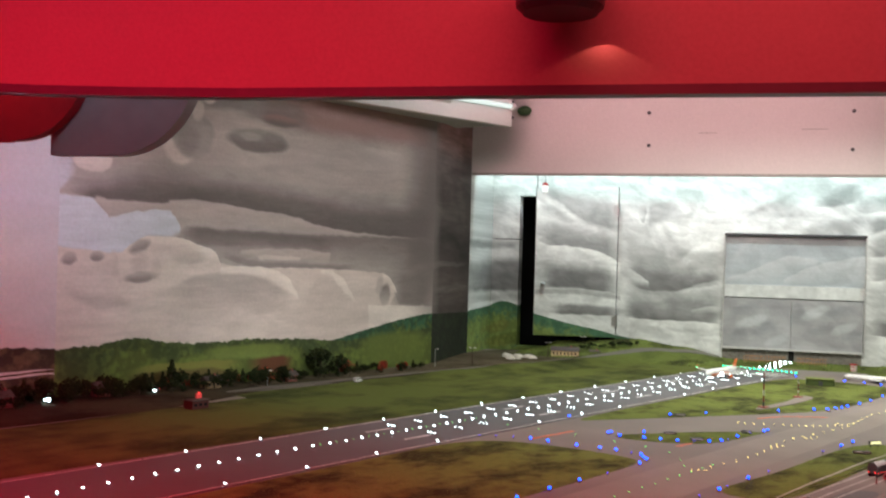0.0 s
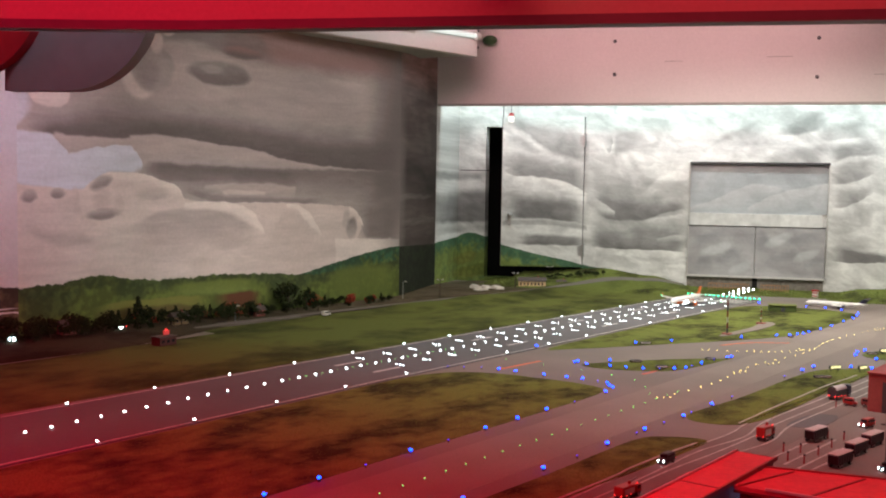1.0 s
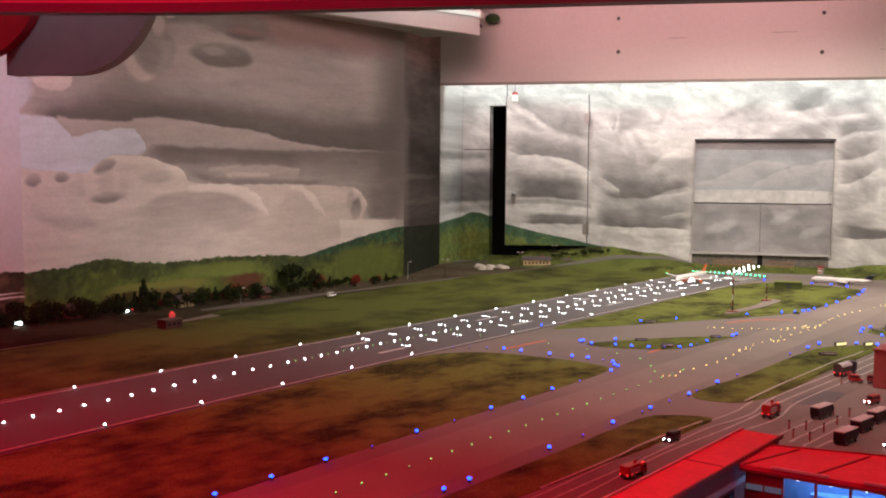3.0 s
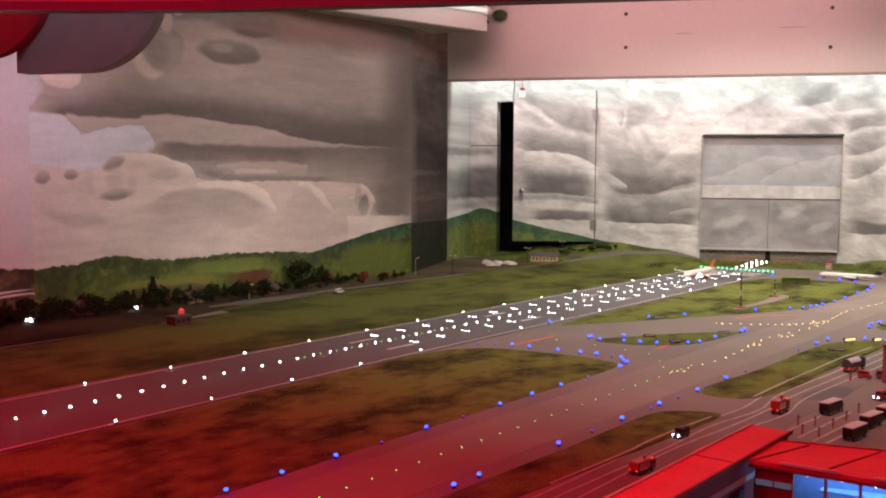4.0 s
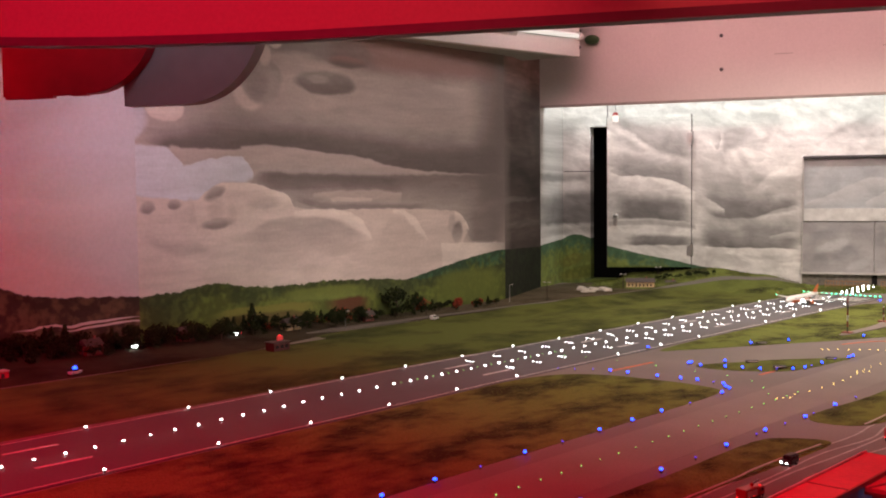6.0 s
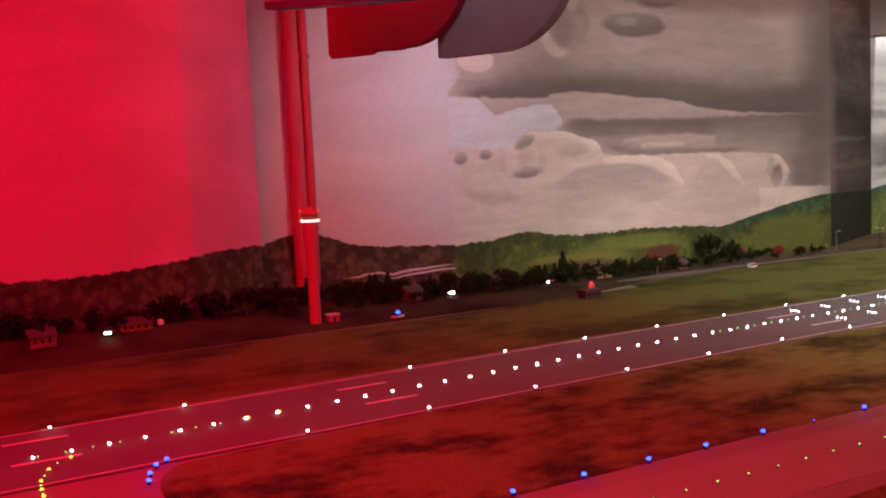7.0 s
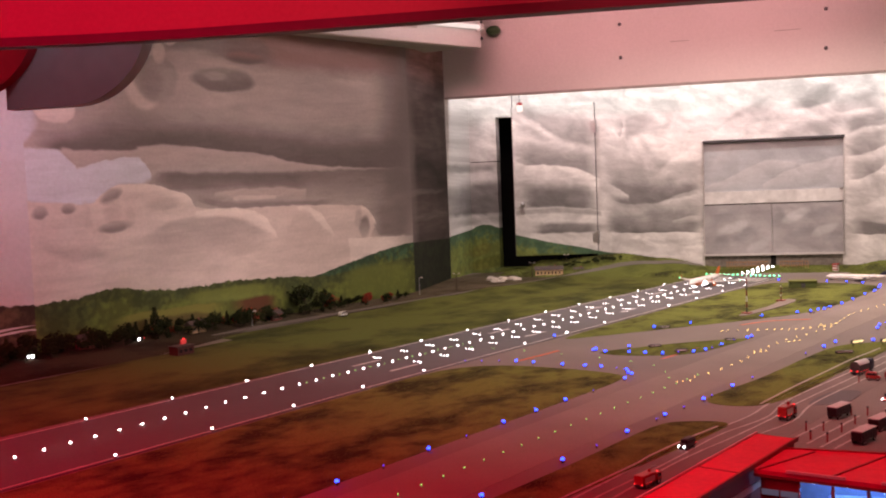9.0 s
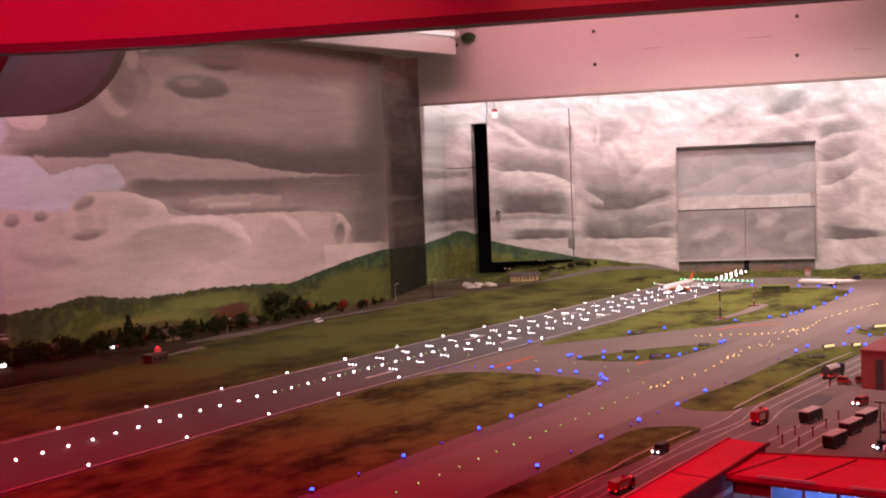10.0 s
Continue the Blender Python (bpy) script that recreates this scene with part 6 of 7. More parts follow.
banded_mast(-2.01, 5.30, 0.085, 0.003, "short banded mast on the turf")
struct("path", slab(smooth_loop([(-2.0, 4.75), (-1.96, 4.75), (-1.93, 5.1), (-1.95, 5.35), (-2.02, 5.36), (-1.99, 5.1)]), 0.0, 0.0042), ASPHALT, "short pale concrete path across the turf", "path")

shed = thing("field_shed", pose(-2.13, 5.95, 0.002, 0, 0, 25), "low flat green shed standing in the turf", "shed")
part("wall", bbox(-0.075, -0.035, 0, 0.075, 0.035, 0.034, bevel=0.002), plain("shed_green", (0.07, 0.10, 0.02), 0.7), shed)
part("roof", bbox(-0.08, -0.04, 0.034, 0.08, 0.04, 0.04, bevel=0.002), plain("shed_roof", (0.17, 0.2, 0.05), 0.8), shed)
part("door", bbox(-0.01, -0.037, 0.0, 0.012, -0.035, 0.026), DARKGREY, shed)

# wooden fence below the hatch
fence = thing("fence", None, "low brown wooden fence before the backdrop", "fence")
WOODF = plain("fence_wood", (0.35, 0.19, 0.1), 0.8, vary=0.2, scale=60)
for s0, s1 in ((0.03, 0.3), (0.38, 0.56)):
    n = int((s1 - s0) / 0.018)
    for k in range(n + 1):
        c = at_back(s0 + k * 0.018, 0.012, 7.36)
        part("post", rod(bmesh.new(), c, c + Vector((0, 0, 0.05)), 0.0022, None, 6), WOODF, fence)
    for z in (0.03, 0.058):
        part("rail", rod(bmesh.new(), at_back(s0, z, 7.36), at_back(s1, z, 7.36), 0.0025, None, 6), WOODF, fence)
tk = thing("red_kiosk", Matrix.Translation(at_back(0.72, 0.0, 7.2)), "tiny red and white striped hut by the backdrop", "hut")
part("wall", bbox(-0.016, -0.016, 0, 0.016, 0.016, 0.045), TRIMW, tk)
part("roof", bbox(-0.02, -0.02, 0.045, 0.02, 0.02, 0.053), FIRERED, tk)
for k in (-1, 1):
    part("stripe", bbox(-0.0165, -0.017, 0.02 + k * 0.01, 0.0165, -0.016, 0.026 + k * 0.01), FIRERED, tk)


# ---------------------------------------------------------------- aircraft
def loft(rings, seg=16):
    """A closed skin through (y, z, rx, rz) rings."""
    bm, rows = bmesh.new(), []
    for y, z, rx, rz in rings:
        rows.append([bm.verts.new((rx * math.cos(6.28318 * k / seg), y, z + rz * math.sin(6.28318 * k / seg))) for k in range(seg)])
    for a, b in zip(rows, rows[1:]):
        for k in range(seg):
            bm.faces.new((a[k], a[(k + 1) % seg], b[(k + 1) % seg], b[k]))
    bm.faces.new(rows[0])
    bm.faces.new(list(reversed(rows[-1])))
    bmesh.ops.recalc_face_normals(bm, faces=bm.faces)
    return bm


def blade(root, tip, cr, ct, th, up=False):
    """A tapered wing or fin: root and tip are leading-edge points, chords cr and ct run along -y."""
    bm, rows = bmesh.new(), []
    for (x, y, z), c, t in ((root, cr, th), (tip, ct, th * 0.5)):
        ring = []
        for f, h in ((0, 0), (0.12, 0.7), (0.4, 1), (1, 0.05), (0.4, -0.6), (0.12, -0.5)):
            o = h * t
            ring.append(bm.verts.new((x + o if up else x, y - f * c, z if up else z + o)))
        rows.append(ring)
    n = len(rows[0])
    for k in range(n):
        bm.faces.new((rows[0][k], rows[0][(k + 1) % n], rows[1][(k + 1) % n], rows[1][k]))
    bm.faces.new(rows[0])
    bm.faces.new(list(reversed(rows[1])))
    bmesh.ops.recalc_face_normals(bm, faces=bm.faces)
    return bm


def airliner(m, L, r, span, tail, belly, label, rear_engines=False, lit=False):
    """A model jet, nose towards +y, standing on its wheels."""
    p = thing("airliner", m, label, "aircraft", "model aircraft")
    z = r * 1.75
    h = L / 2
    part("fuselage", loft([(h, z - r * 0.25, r * 0.05, r * 0.05), (h - r * 0.5, z - r * 0.15, r * 0.5, r * 0.5), (h - r * 1.4, z, r * 0.88, r * 0.9), (h - r * 2.6, z, r, r), (-h * 0.35, z, r, r), (-h * 0.7, z + r * 0.2, r * 0.7, r * 0.75), (-h, z + r * 0.55, r * 0.12, r * 0.15)]), BODYW, p, smooth=True)
    part("belly_stripe", loft([(h - r * 1.6, z - r * 0.12, r * 0.9, r * 0.82), (h - r * 2.6, z - r * 0.12, r * 1.015, r * 0.9), (-h * 0.3, z - r * 0.12, r * 1.015, r * 0.9)]), belly, p, smooth=True)
    for sx in (-1, 1):
        w = part("wing", blade((sx * r * 0.7, h * 0.22, z - r * 0.45), (sx * span / 2, -h * 0.28, z - r * 0.1), L * 0.17, L * 0.045, r * 0.16), BODYW, p)
        part("winglet", blade((sx * span / 2, -h * 0.28, z - r * 0.1), (sx * span / 2, -h * 0.37, z + r * 0.75), L * 0.045, L * 0.02, r * 0.06, True), tail, w)
        part("tailplane", blade((sx * r * 0.2, -h * (0.86), z + (r * 2.75 if rear_engines else r * 0.5)), (sx * span * 0.18, -h * 0.99, z + (r * 2.8 if rear_engines else r * 0.65)), L * 0.09, L * 0.04, r * 0.1), tail if rear_engines else BODYW, p)
        ex, ey, ez = (sx * r * 1.45, -h * 0.5, z + r * 0.35) if rear_engines else (sx * span * 0.17, h * 0.12, z - r * 1.0)
        e = part("engine", loft([(ey + r * 0.9, ez, r * 0.42, r * 0.42), (ey + r * 0.6, ez, r * 0.5, r * 0.5), (ey - r * 0.6, ez, r * 0.42, r * 0.42), (ey - r * 1.1, ez, r * 0.25, r * 0.25)], 12), belly if not rear_engines else BODYW, p, smooth=True)
        for v in e.data.vertices:
            v.co.x += ex
        part("intake", rod(bmesh.new(), (ex, ey + r * 0.9, ez), (ex, ey + r * 0.92, ez), r * 0.36, None, 12), DARKGREY, e)
        for k, (gx, gy) in enumerate(((sx * r * 0.75, -h * 0.08),)):
            g = part("main_gear", rod(bmesh.new(), (gx, gy, r * 0.3), (gx, gy, z - r * 0.5), r * 0.09, None, 8), STEEL, p)
            part("wheel", rod(bmesh.new(), (gx - r * 0.16, gy, r * 0.3), (gx + r * 0.16, gy, r * 0.3), r * 0.3, None, 14), RUBBER, g)
        for k in range(14):
            y = h - r * 3.0 - k * (L * 0.045)
            part("cabin_window", bbox(sx * r * 0.985 - 0.0008, y, z + r * 0.2, sx * r * 0.985 + 0.0008, y + L * 0.014, z + r * 0.38), WINDOW, p)
        if lit:
            part("landing_light", ball(bmesh.new(), (sx * r * 0.9, h * 0.24, z - r * 0.5), 0.012, 10, 8), LAMP_GLARE, p, "glaring white landing light")
            part("wing_light", ball(bmesh.new(), (sx * span / 2, -h * 0.3, z), 0.003, 8, 6), LAMP_THRESH, p)
    part("fin", blade((0, -h * 0.62, z + r * 0.6), (0, -h * 0.9, z + r * 2.85), L * 0.16, L * 0.075, r * 0.12, True), tail, p)
    part("cockpit_glass", loft([(h - r * 0.85, z + r * 0.25, r * 0.5, r * 0.3), (h - r * 1.35, z + r * 0.4, r * 0.7, r * 0.4)], 12), WINDOW, p)
    g = part("nose_gear", rod(bmesh.new(), (0, h - r * 2.2, r * 0.25), (0, h - r * 2.2, z - r * 0.6), r * 0.08, None, 8), STEEL, p)
    part("wheel", rod(bmesh.new(), (-r * 0.12, h - r * 2.2, r * 0.25), (r * 0.12, h - r * 2.2, r * 0.25), r * 0.25, None, 12), RUBBER, g)
    if lit:
        part("nose_light", ball(bmesh.new(), (0, h - r * 2.1, z - r * 0.9), 0.009, 10, 8), LAMP_GLARE, p, "glaring white taxi light")


airliner(pose(-2.665, 5.80, 0.003, 0, 0, 180), 0.42, 0.0225, 0.39, BODYO, BODYO, "white airliner with orange tail and glaring lights on the runway", lit=True)
airliner(pose(-1.95, 6.37, 0.0, 0, 0, 97), 0.36, 0.0145, 0.26, NAVY, BODYW, "small white regional jet with dark tail on the taxiway", rear_engines=True)


# ---------------------------------------------------------------- vehicles
def wheels(p, xs, w, r):
    for y in xs:
        for sx in (-1, 1):
            q = part("wheel", rod(bmesh.new(), (sx * w * 0.38, y, r), (sx * w * 0.5, y, r), r, None, 12), RUBBER, p)
            part("rim", rod(bmesh.new(), (sx * w * 0.5, y, r), (sx * w * 0.505, y, r), r * 0.5, None, 8), STEEL, q)


def lamps(p, w, L, z, front=True, tail=True, size=0.003):
    for sx in (-1, 1):
        if front:
            part("headlight", ball(bmesh.new(), (sx * w * 0.33, L / 2 + 0.001, z), size, 8, 6), LAMP_WHITE, p)
        if tail:
            part("tail_light", ball(bmesh.new(), (sx * w * 0.36, -L / 2 - 0.001, z), size * 0.75, 8, 6), LAMP_RED, p)


def fire_truck(m, label, L=0.105, tall=1.0):
    m = m @ Matrix.Diagonal((0.72, 0.72, 0.72 * tall, 1))
    w, p = 0.036, thing("fire_engine", m, label, "fire engine", "fire engines")
    part("chassis", bbox(-w * 0.42, -L / 2, 0.008, w * 0.42, L / 2, 0.014), DARKGREY, p)
    part("body", bbox(-w / 2, -L / 2, 0.014, w / 2, L * 0.2, 0.043, bevel=0.002), FIRERED, p)
    part("cab", bbox(-w / 2, L * 0.22, 0.012, w / 2, L / 2, 0.039, bevel=0.003), FIRERED, p)
    part("windscreen", bbox(-w * 0.43, L / 2 - 0.0015, 0.024, w * 0.43, L / 2 + 0.0008, 0.036), WINDOW, p)
    for sx in (-1, 1):
        part("side_window", bbox(sx * w / 2 - 0.0006, L * 0.28, 0.025, sx * w / 2 + 0.0006, L * 0.44, 0.036), WINDOW, p)
        for k in range(2):
            part("marker_light", ball(bmesh.new(), (sx * w / 2, -L * (0.3 - 0.22 * k), 0.017), 0.0016, 8, 6), LAMP_RED, p)
        part("locker", bbox(sx * w / 2 - 0.0006, -L * 0.4, 0.018, sx * w / 2 + 0.0006, L * 0.1, 0.036), TRAILER, p)
    part("water_cannon", rod(bmesh.new(), (0, L * 0.1, 0.05), (0, L * 0.45, 0.054), 0.0028), STEEL, p)
    part("turret", rod(bmesh.new(), (0, L * 0.08, 0.043), (0, L * 0.08, 0.052), 0.006, 0.004), FIRERED, p)
    part("beacon", ball(bmesh.new(), (0.01, L * 0.35, 0.041), 0.003, 8, 6), LAMP_RED, p)
    wheels(p, (-L * 0.33, -L * 0.18, L * 0.32), w, 0.0085)
    lamps(p, w, L, 0.016)


def van(m, label, mat, L=0.055, lit=True, glare=0.0026):
    w, p = 0.023, thing("van", m, label, "van", "vans and cars")
    part("body", bbox(-w / 2, -L / 2, 0.005, w / 2, L * 0.25, 0.027, bevel=0.003), mat, p)
    part("bonnet", bbox(-w / 2, L * 0.2, 0.005, w / 2, L / 2, 0.016, bevel=0.003), mat, p)
    part("windscreen", bbox(-w * 0.42, L * 0.25, 0.016, w * 0.42, L * 0.29, 0.025), WINDOW, p)
    for sx in (-1, 1):
        part("side_window", bbox(sx * w / 2 - 0.0005, -L * 0.4, 0.017, sx * w / 2 + 0.0005, L * 0.2, 0.024), WINDOW, p)
    wheels(p, (-L * 0.3, L * 0.32), w, 0.0055)
    if lit:
        lamps(p, w, L, 0.011, size=glare)


def trailer(m, label, L=0.12, lit=False):
    m = m @ Matrix.Diagonal((0.85, 1.0, 0.82, 1))
    w, p = 0.034, thing("box_trailer", m, label, "lorry trailer", "parked trailers")
    part("box", bbox(-w / 2, -L / 2, 0.012, w / 2, L / 2, 0.042, bevel=0.001), DARKGREY, p)
    part("roof", bbox(-w / 2 - 0.0006, -L / 2 - 0.0006, 0.042, w / 2 + 0.0006, L / 2 + 0.0006, 0.0445, bevel=0.0006), TRAILER, p, "pale grey roof")
    for k in range(6):
        y = -L / 2 + (k + 0.5) * L / 6
        for sx in (-1, 1):
            part("rib", bbox(sx * w / 2 - 0.0004, y, 0.013, sx * w / 2 + 0.0008, y + 0.0015, 0.042), BLACK, p)
    part("rear_door", bbox(-w * 0.45, -L / 2 - 0.0008, 0.013, w * 0.45, -L / 2, 0.038), BLACK, p)
    wheels(p, (-L * 0.36, -L * 0.24, L * 0.34), w, 0.0065)


def tanker(m, label):
    L, w = 0.11, 0.03
    p = thing("fuel_tanker", m, label, "tanker lorry")
    part("tank", rod(bmesh.new(), (0, -L * 0.48, 0.03), (0, L * 0.2, 0.03), 0.0165, None, 16), SILVER, p)
    part("chassis", bbox(-w * 0.4, -L / 2, 0.008, w * 0.4, L / 2, 0.014), DARKGREY, p)
    part("cab", bbox(-w / 2, L * 0.26, 0.01, w / 2, L / 2, 0.044, bevel=0.003), NAVY, p)
    part("windscreen", bbox(-w * 0.42, L / 2 - 0.001, 0.027, w * 0.42, L / 2 + 0.0008, 0.039), WINDOW, p)
    for sx in (-1, 1):
        part("side_skirt", bbox(sx * 0.0155 - 0.0012, -L * 0.47, 0.011, sx * 0.0155 + 0.0012, L * 0.2, 0.034), DARKGREY, p)
        for k in range(3):
            part("marker_light", ball(bmesh.new(), (sx * 0.0172, -L * (0.4 - 0.2 * k), 0.014), 0.0016, 8, 6), LAMP_RED, p)
    part("rear_panel", rod(bmesh.new(), (0, -L * 0.485, 0.03), (0, -L * 0.48, 0.03), 0.0168, None, 16), DARKGREY, p)
    wheels(p, (-L * 0.38, -L * 0.26, L * 0.36), w, 0.008)
    lamps(p, w, L, 0.014)


fire_truck(pose(-1.105, 2.11, 0.001, 0, 0, -6), "red airport fire engine driving along the service road")
fire_truck(pose(-1.065, 2.86, 0.001, 0, 0, -4), "red airport fire engine with glowing tail lights", 0.1, 1.3)
van(pose(-1.168, 2.44, 0.001, 0, 0, 176), "dark van with bright headlights on the service road", DARKGREY)
tanker(pose(-1.085, 3.6, 0.001, 0, 0, -10), "dark fuel tanker with silver tank top beside the service road")
van(pose(-1.02, 3.50, 0.001, 0, 0, -80), "red car parked beside the brick block", FIRERED, 0.045, lit=False)
van(pose(-0.97, 3.53, 0.001, 0, 0, -80), "small red utility car beside the brick block", BRICKR, 0.045, lit=False)
van(pose(-0.888, 3.215, 0.001, 0, 0, 165), "red pickup with bright headlights on the apron", FIRERED, 0.058)
van(pose(-0.70, 2.735, 0.001, 0, 0, 140), "small dark blue car with headlights on", NAVY, 0.045)
van(pose(-0.665, 2.70, 0.001, 0, 0, -60), "red car parked by the kiosk", FIRERED, 0.05, lit=False)
for x, y in ((-0.952, 2.95), (-0.815, 2.72), (-0.818, 2.87), (-0.812, 3.0)):
    trailer(pose(x, y, 0.001, 0, 0, -8), "parked dark box trailer with pale grey roof", 0.085)
for x, y in ((-0.979, 2.765), (-0.937, 2.679), (-0.939, 2.783), (-0.893, 2.676), (-0.894, 2.791), (-0.892, 2.897), (-0.933, 2.994), (-0.893, 3.011), (-0.78, 3.05), (-1.048, 3.441)):
    q = thing("bollard", pose(x, y, 0), "dark bollard post between the lorry bays", "bollard", "bay bollards")
    part("post", rod(bmesh.new(), (0, 0, 0), (0, 0, 0.022), 0.0024, 0.002, 8), SEAM, q)
    part("cap", rod(bmesh.new(), (0, 0, 0.022), (0, 0, 0.026), 0.0034, 0.0024, 8), DARKGREY, q)

# traffic on the country road
van(pose(-3.80, 3.85, 0.012, 0, 0, 5), "small white car on the country road", BODYW, 0.055, lit=False)
van(pose(-4.06, 2.785, verge_height(-4.06, 2.785), 0, 0, 214), "dark car with glaring headlights on the verge", DARKGREY, 0.05, glare=0.0058)
van(pose(-4.06, 2.265, verge_height(-4.06, 2.265), 0, 0, 220), "dark van with glaring headlights on the verge", DARKGREY, 0.06, glare=0.007)
pc = thing("police_car", pose(-3.765, 1.835, verge_height(-3.765, 1.835), 0, 0, 200), "small car with a blue flashing beacon", "car")
part("body", bbox(-0.012, -0.028, 0.004, 0.012, 0.028, 0.014, bevel=0.002), BODYW, pc)
part("cabin", bbox(-0.0105, -0.016, 0.014, 0.0105, 0.012, 0.022, bevel=0.003), WINDOW, pc)
part("beacon", ball(bmesh.new(), (0, 0, 0.025), 0.009, 10, 8), LAMP_BLUE, pc, "glowing blue beacon")
wheels(pc, (-0.017, 0.018), 0.024, 0.0055)

# ---------------------------------------------------------------- terminal
def building(name, label, category="building"):
    return thing(name, None, label, category)


pier = building("terminal_pier", "long terminal pier with a flat red roof", "terminal")
PX0, PX1, PY0, PY1, PZ = -0.885, -0.795, 0.8, 2.20, 0.13
part("wall", bbox(PX0 + 0.006, PY0, 0, PX1 - 0.006, PY1 - 0.006, PZ - 0.006), WALLRED, pier)
part("roof", bbox(PX0, PY0, PZ - 0.006, PX1, PY1, PZ, bevel=0.0015), ROOF, pier, "flat red felt roof")
part("parapet", bbox(PX0 - 0.002, PY0, PZ - 0.004, PX0 + 0.002, PY1, PZ + 0.004), TRIMW, pier, "thin pale roof edge")
part("parapet", bbox(PX1 - 0.002, PY0, PZ - 0.004, PX1 + 0.002, PY1, PZ + 0.004), SEAM, pier)
for y in (1.35, 1.9):
    part("roof_seam", bbox(PX0 + 0.004, y, PZ, PX1 - 0.004, y + 0.003, PZ + 0.0012), SEAM, pier)
part("canopy", bbox(PX0 - 0.055, 2.01, 0.092, PX0 - 0.001, 2.075, 0.1), ROOF, pier)
part("canopy_wall", bbox(PX0 - 0.05, 2.015, 0, PX0 - 0.001, 2.07, 0.092), WALLRED, pier)
part("fan_light", bbox(PX1 - 0.0055, 1.75, 0.078, PX1 - 0.003, 2.02, 0.09), TRAILER, pier, "dim strip window")
for k in range(8):
    y = 1.1 + k * 0.13
    part("window", bbox(PX1 - 0.0055, y, 0.03, PX1 - 0.0035, y + 0.07, 0.07), WINDOW, pier)

hall = building("terminal_hall", "terminal hall with red roof and blue-lit glass front", "terminal")
HX0, HX1, HY0, HY1, HZ = -0.793, 0.35, 1.958, 2.13, 0.125
part("roof", slab([(HX0, HY0), (HX1, HY0 + 0.11), (HX1, HY1 + 0.38), (HX0, HY1)], HZ - 0.008, HZ), ROOF, hall, "flat red felt roof in panels")
part("rear_wall", slab([(HX0 + 0.01, HY1 - 0.012), (HX1, HY1 + 0.365), (HX1, HY1 + 0.355), (HX0 + 0.01, HY1 - 0.02)], 0, HZ - 0.008), WALLRED, hall)
for t in (0.0, 0.13, 0.4, 0.67, 0.93):
    x = HX0 + 0.008 + t
    y0, y1 = HY0 + 0.11 * (x - HX0) / (HX1 - HX0), HY1 + 0.38 * (x - HX0) / (HX1 - HX0)
    part("roof_seam", slab([(x, y0), (x + 0.004, y0), (x + 0.052, y1), (x + 0.048, y1)], HZ, HZ + 0.0025), SEAM, hall)
for k in range(3):
    x = HX0 + 0.062 + k * 0.17
    y = HY0 + 0.11 * (x - HX0) / (HX1 - HX0)
    part("roof_rim", slab([(x, y - 0.003), (x + 0.107, y + 0.008), (x + 0.107, y + 0.014), (x, y + 0.003)], HZ + 0.0005, HZ + 0.005), TRIMW, hall, "pale roof strip")
part("rear_rim", slab([(HX0, HY1 - 0.004), (HX1, HY1 + 0.374), (HX1, HY1 + 0.38), (HX0, HY1 + 0.002)], HZ, HZ + 0.003), SEAM, hall)
def front(x):
    return HY0 + 0.11 * (x - HX0) / (HX1 - HX0)
part("fascia_band", slab([(HX0, front(HX0) - 0.001), (HX1, front(HX1) - 0.001), (HX1, front(HX1) + 0.006), (HX0, front(HX0) + 0.006)], HZ - 0.014, HZ - 0.008), WALLRED, hall)
part("end_wall", slab([(HX0 + 0.012, front(HX0) + 0.004), (HX0 + 0.084, front(HX0) + 0.012), (HX0 + 0.084, front(HX0) + 0.02), (HX0 + 0.012, front(HX0) + 0.012)], 0.0, HZ - 0.014), WALLRED, hall)
for k in range(2):
    x = HX0 + 0.014 + k * 0.036
    part("window", slab([(x, front(x) + 0.001), (x + 0.032, front(x) + 0.0045), (x + 0.032, front(x) + 0.0065), (x, front(x) + 0.003)], HZ - 0.048, HZ - 0.037), glow("window_glow", (0.45, 0.5, 0.8), 0.13), hall, "pale blue lit window")
part("hall_floor", slab([(HX0 + 0.1, front(HX0) + 0.02), (HX1, front(HX1) + 0.02), (HX1, HY1 + 0.35), (HX0 + 0.1, HY1 - 0.02)], 0.001, 0.004), HALLBLUE, hall, "pale blue hall floor")
# added panel: its blue stands for lamplight on the rear wall
part("back_panel", slab([(HX0 + 0.02, HY1 - 0.026), (HX1, HY1 + 0.349), (HX1, HY1 + 0.353), (HX0 + 0.02, HY1 - 0.022)], 0.002, HZ - 0.01), HALLBLUE, hall, "inner wall panel coloured as if lit blue")
part("mezzanine", slab([(HX0 + 0.1, front(HX0) + 0.12), (HX1, front(HX1) + 0.18), (HX1, HY1 + 0.34), (HX0 + 0.1, HY1 - 0.03)], 0.048, 0.053), HALLBLUE, hall)
for k in range(17):
    x = HX0 + 0.08 + k * 0.0625
    y = front(x) + 0.004
    part("mullion", bbox(x, y, 0, x + 0.005, y + 0.006, HZ - 0.012), WALLRED, hall)
    pane = part("pane", bbox(x + 0.006, y + 0.002, 0.003, x + 0.0615, y + 0.0035, HZ - 0.015), GLASS, hall)
    pane.visible_shadow = False
    if k % 2 == 0 or k < 3:
        part("ceiling_lamp", ball(bmesh.new(), (x + 0.02, y + 0.04, HZ - 0.022), 0.0055, 8, 6), LAMP_ROOM, hall)
    for j in range(2):
        part("bench", bbox(x + 0.012, y + 0.045 + j * 0.04, 0.004, x + 0.045, y + 0.055 + j * 0.04, 0.014), NAVY, hall)

hl = bpy.data.lights.new("hall_lamps", "AREA")
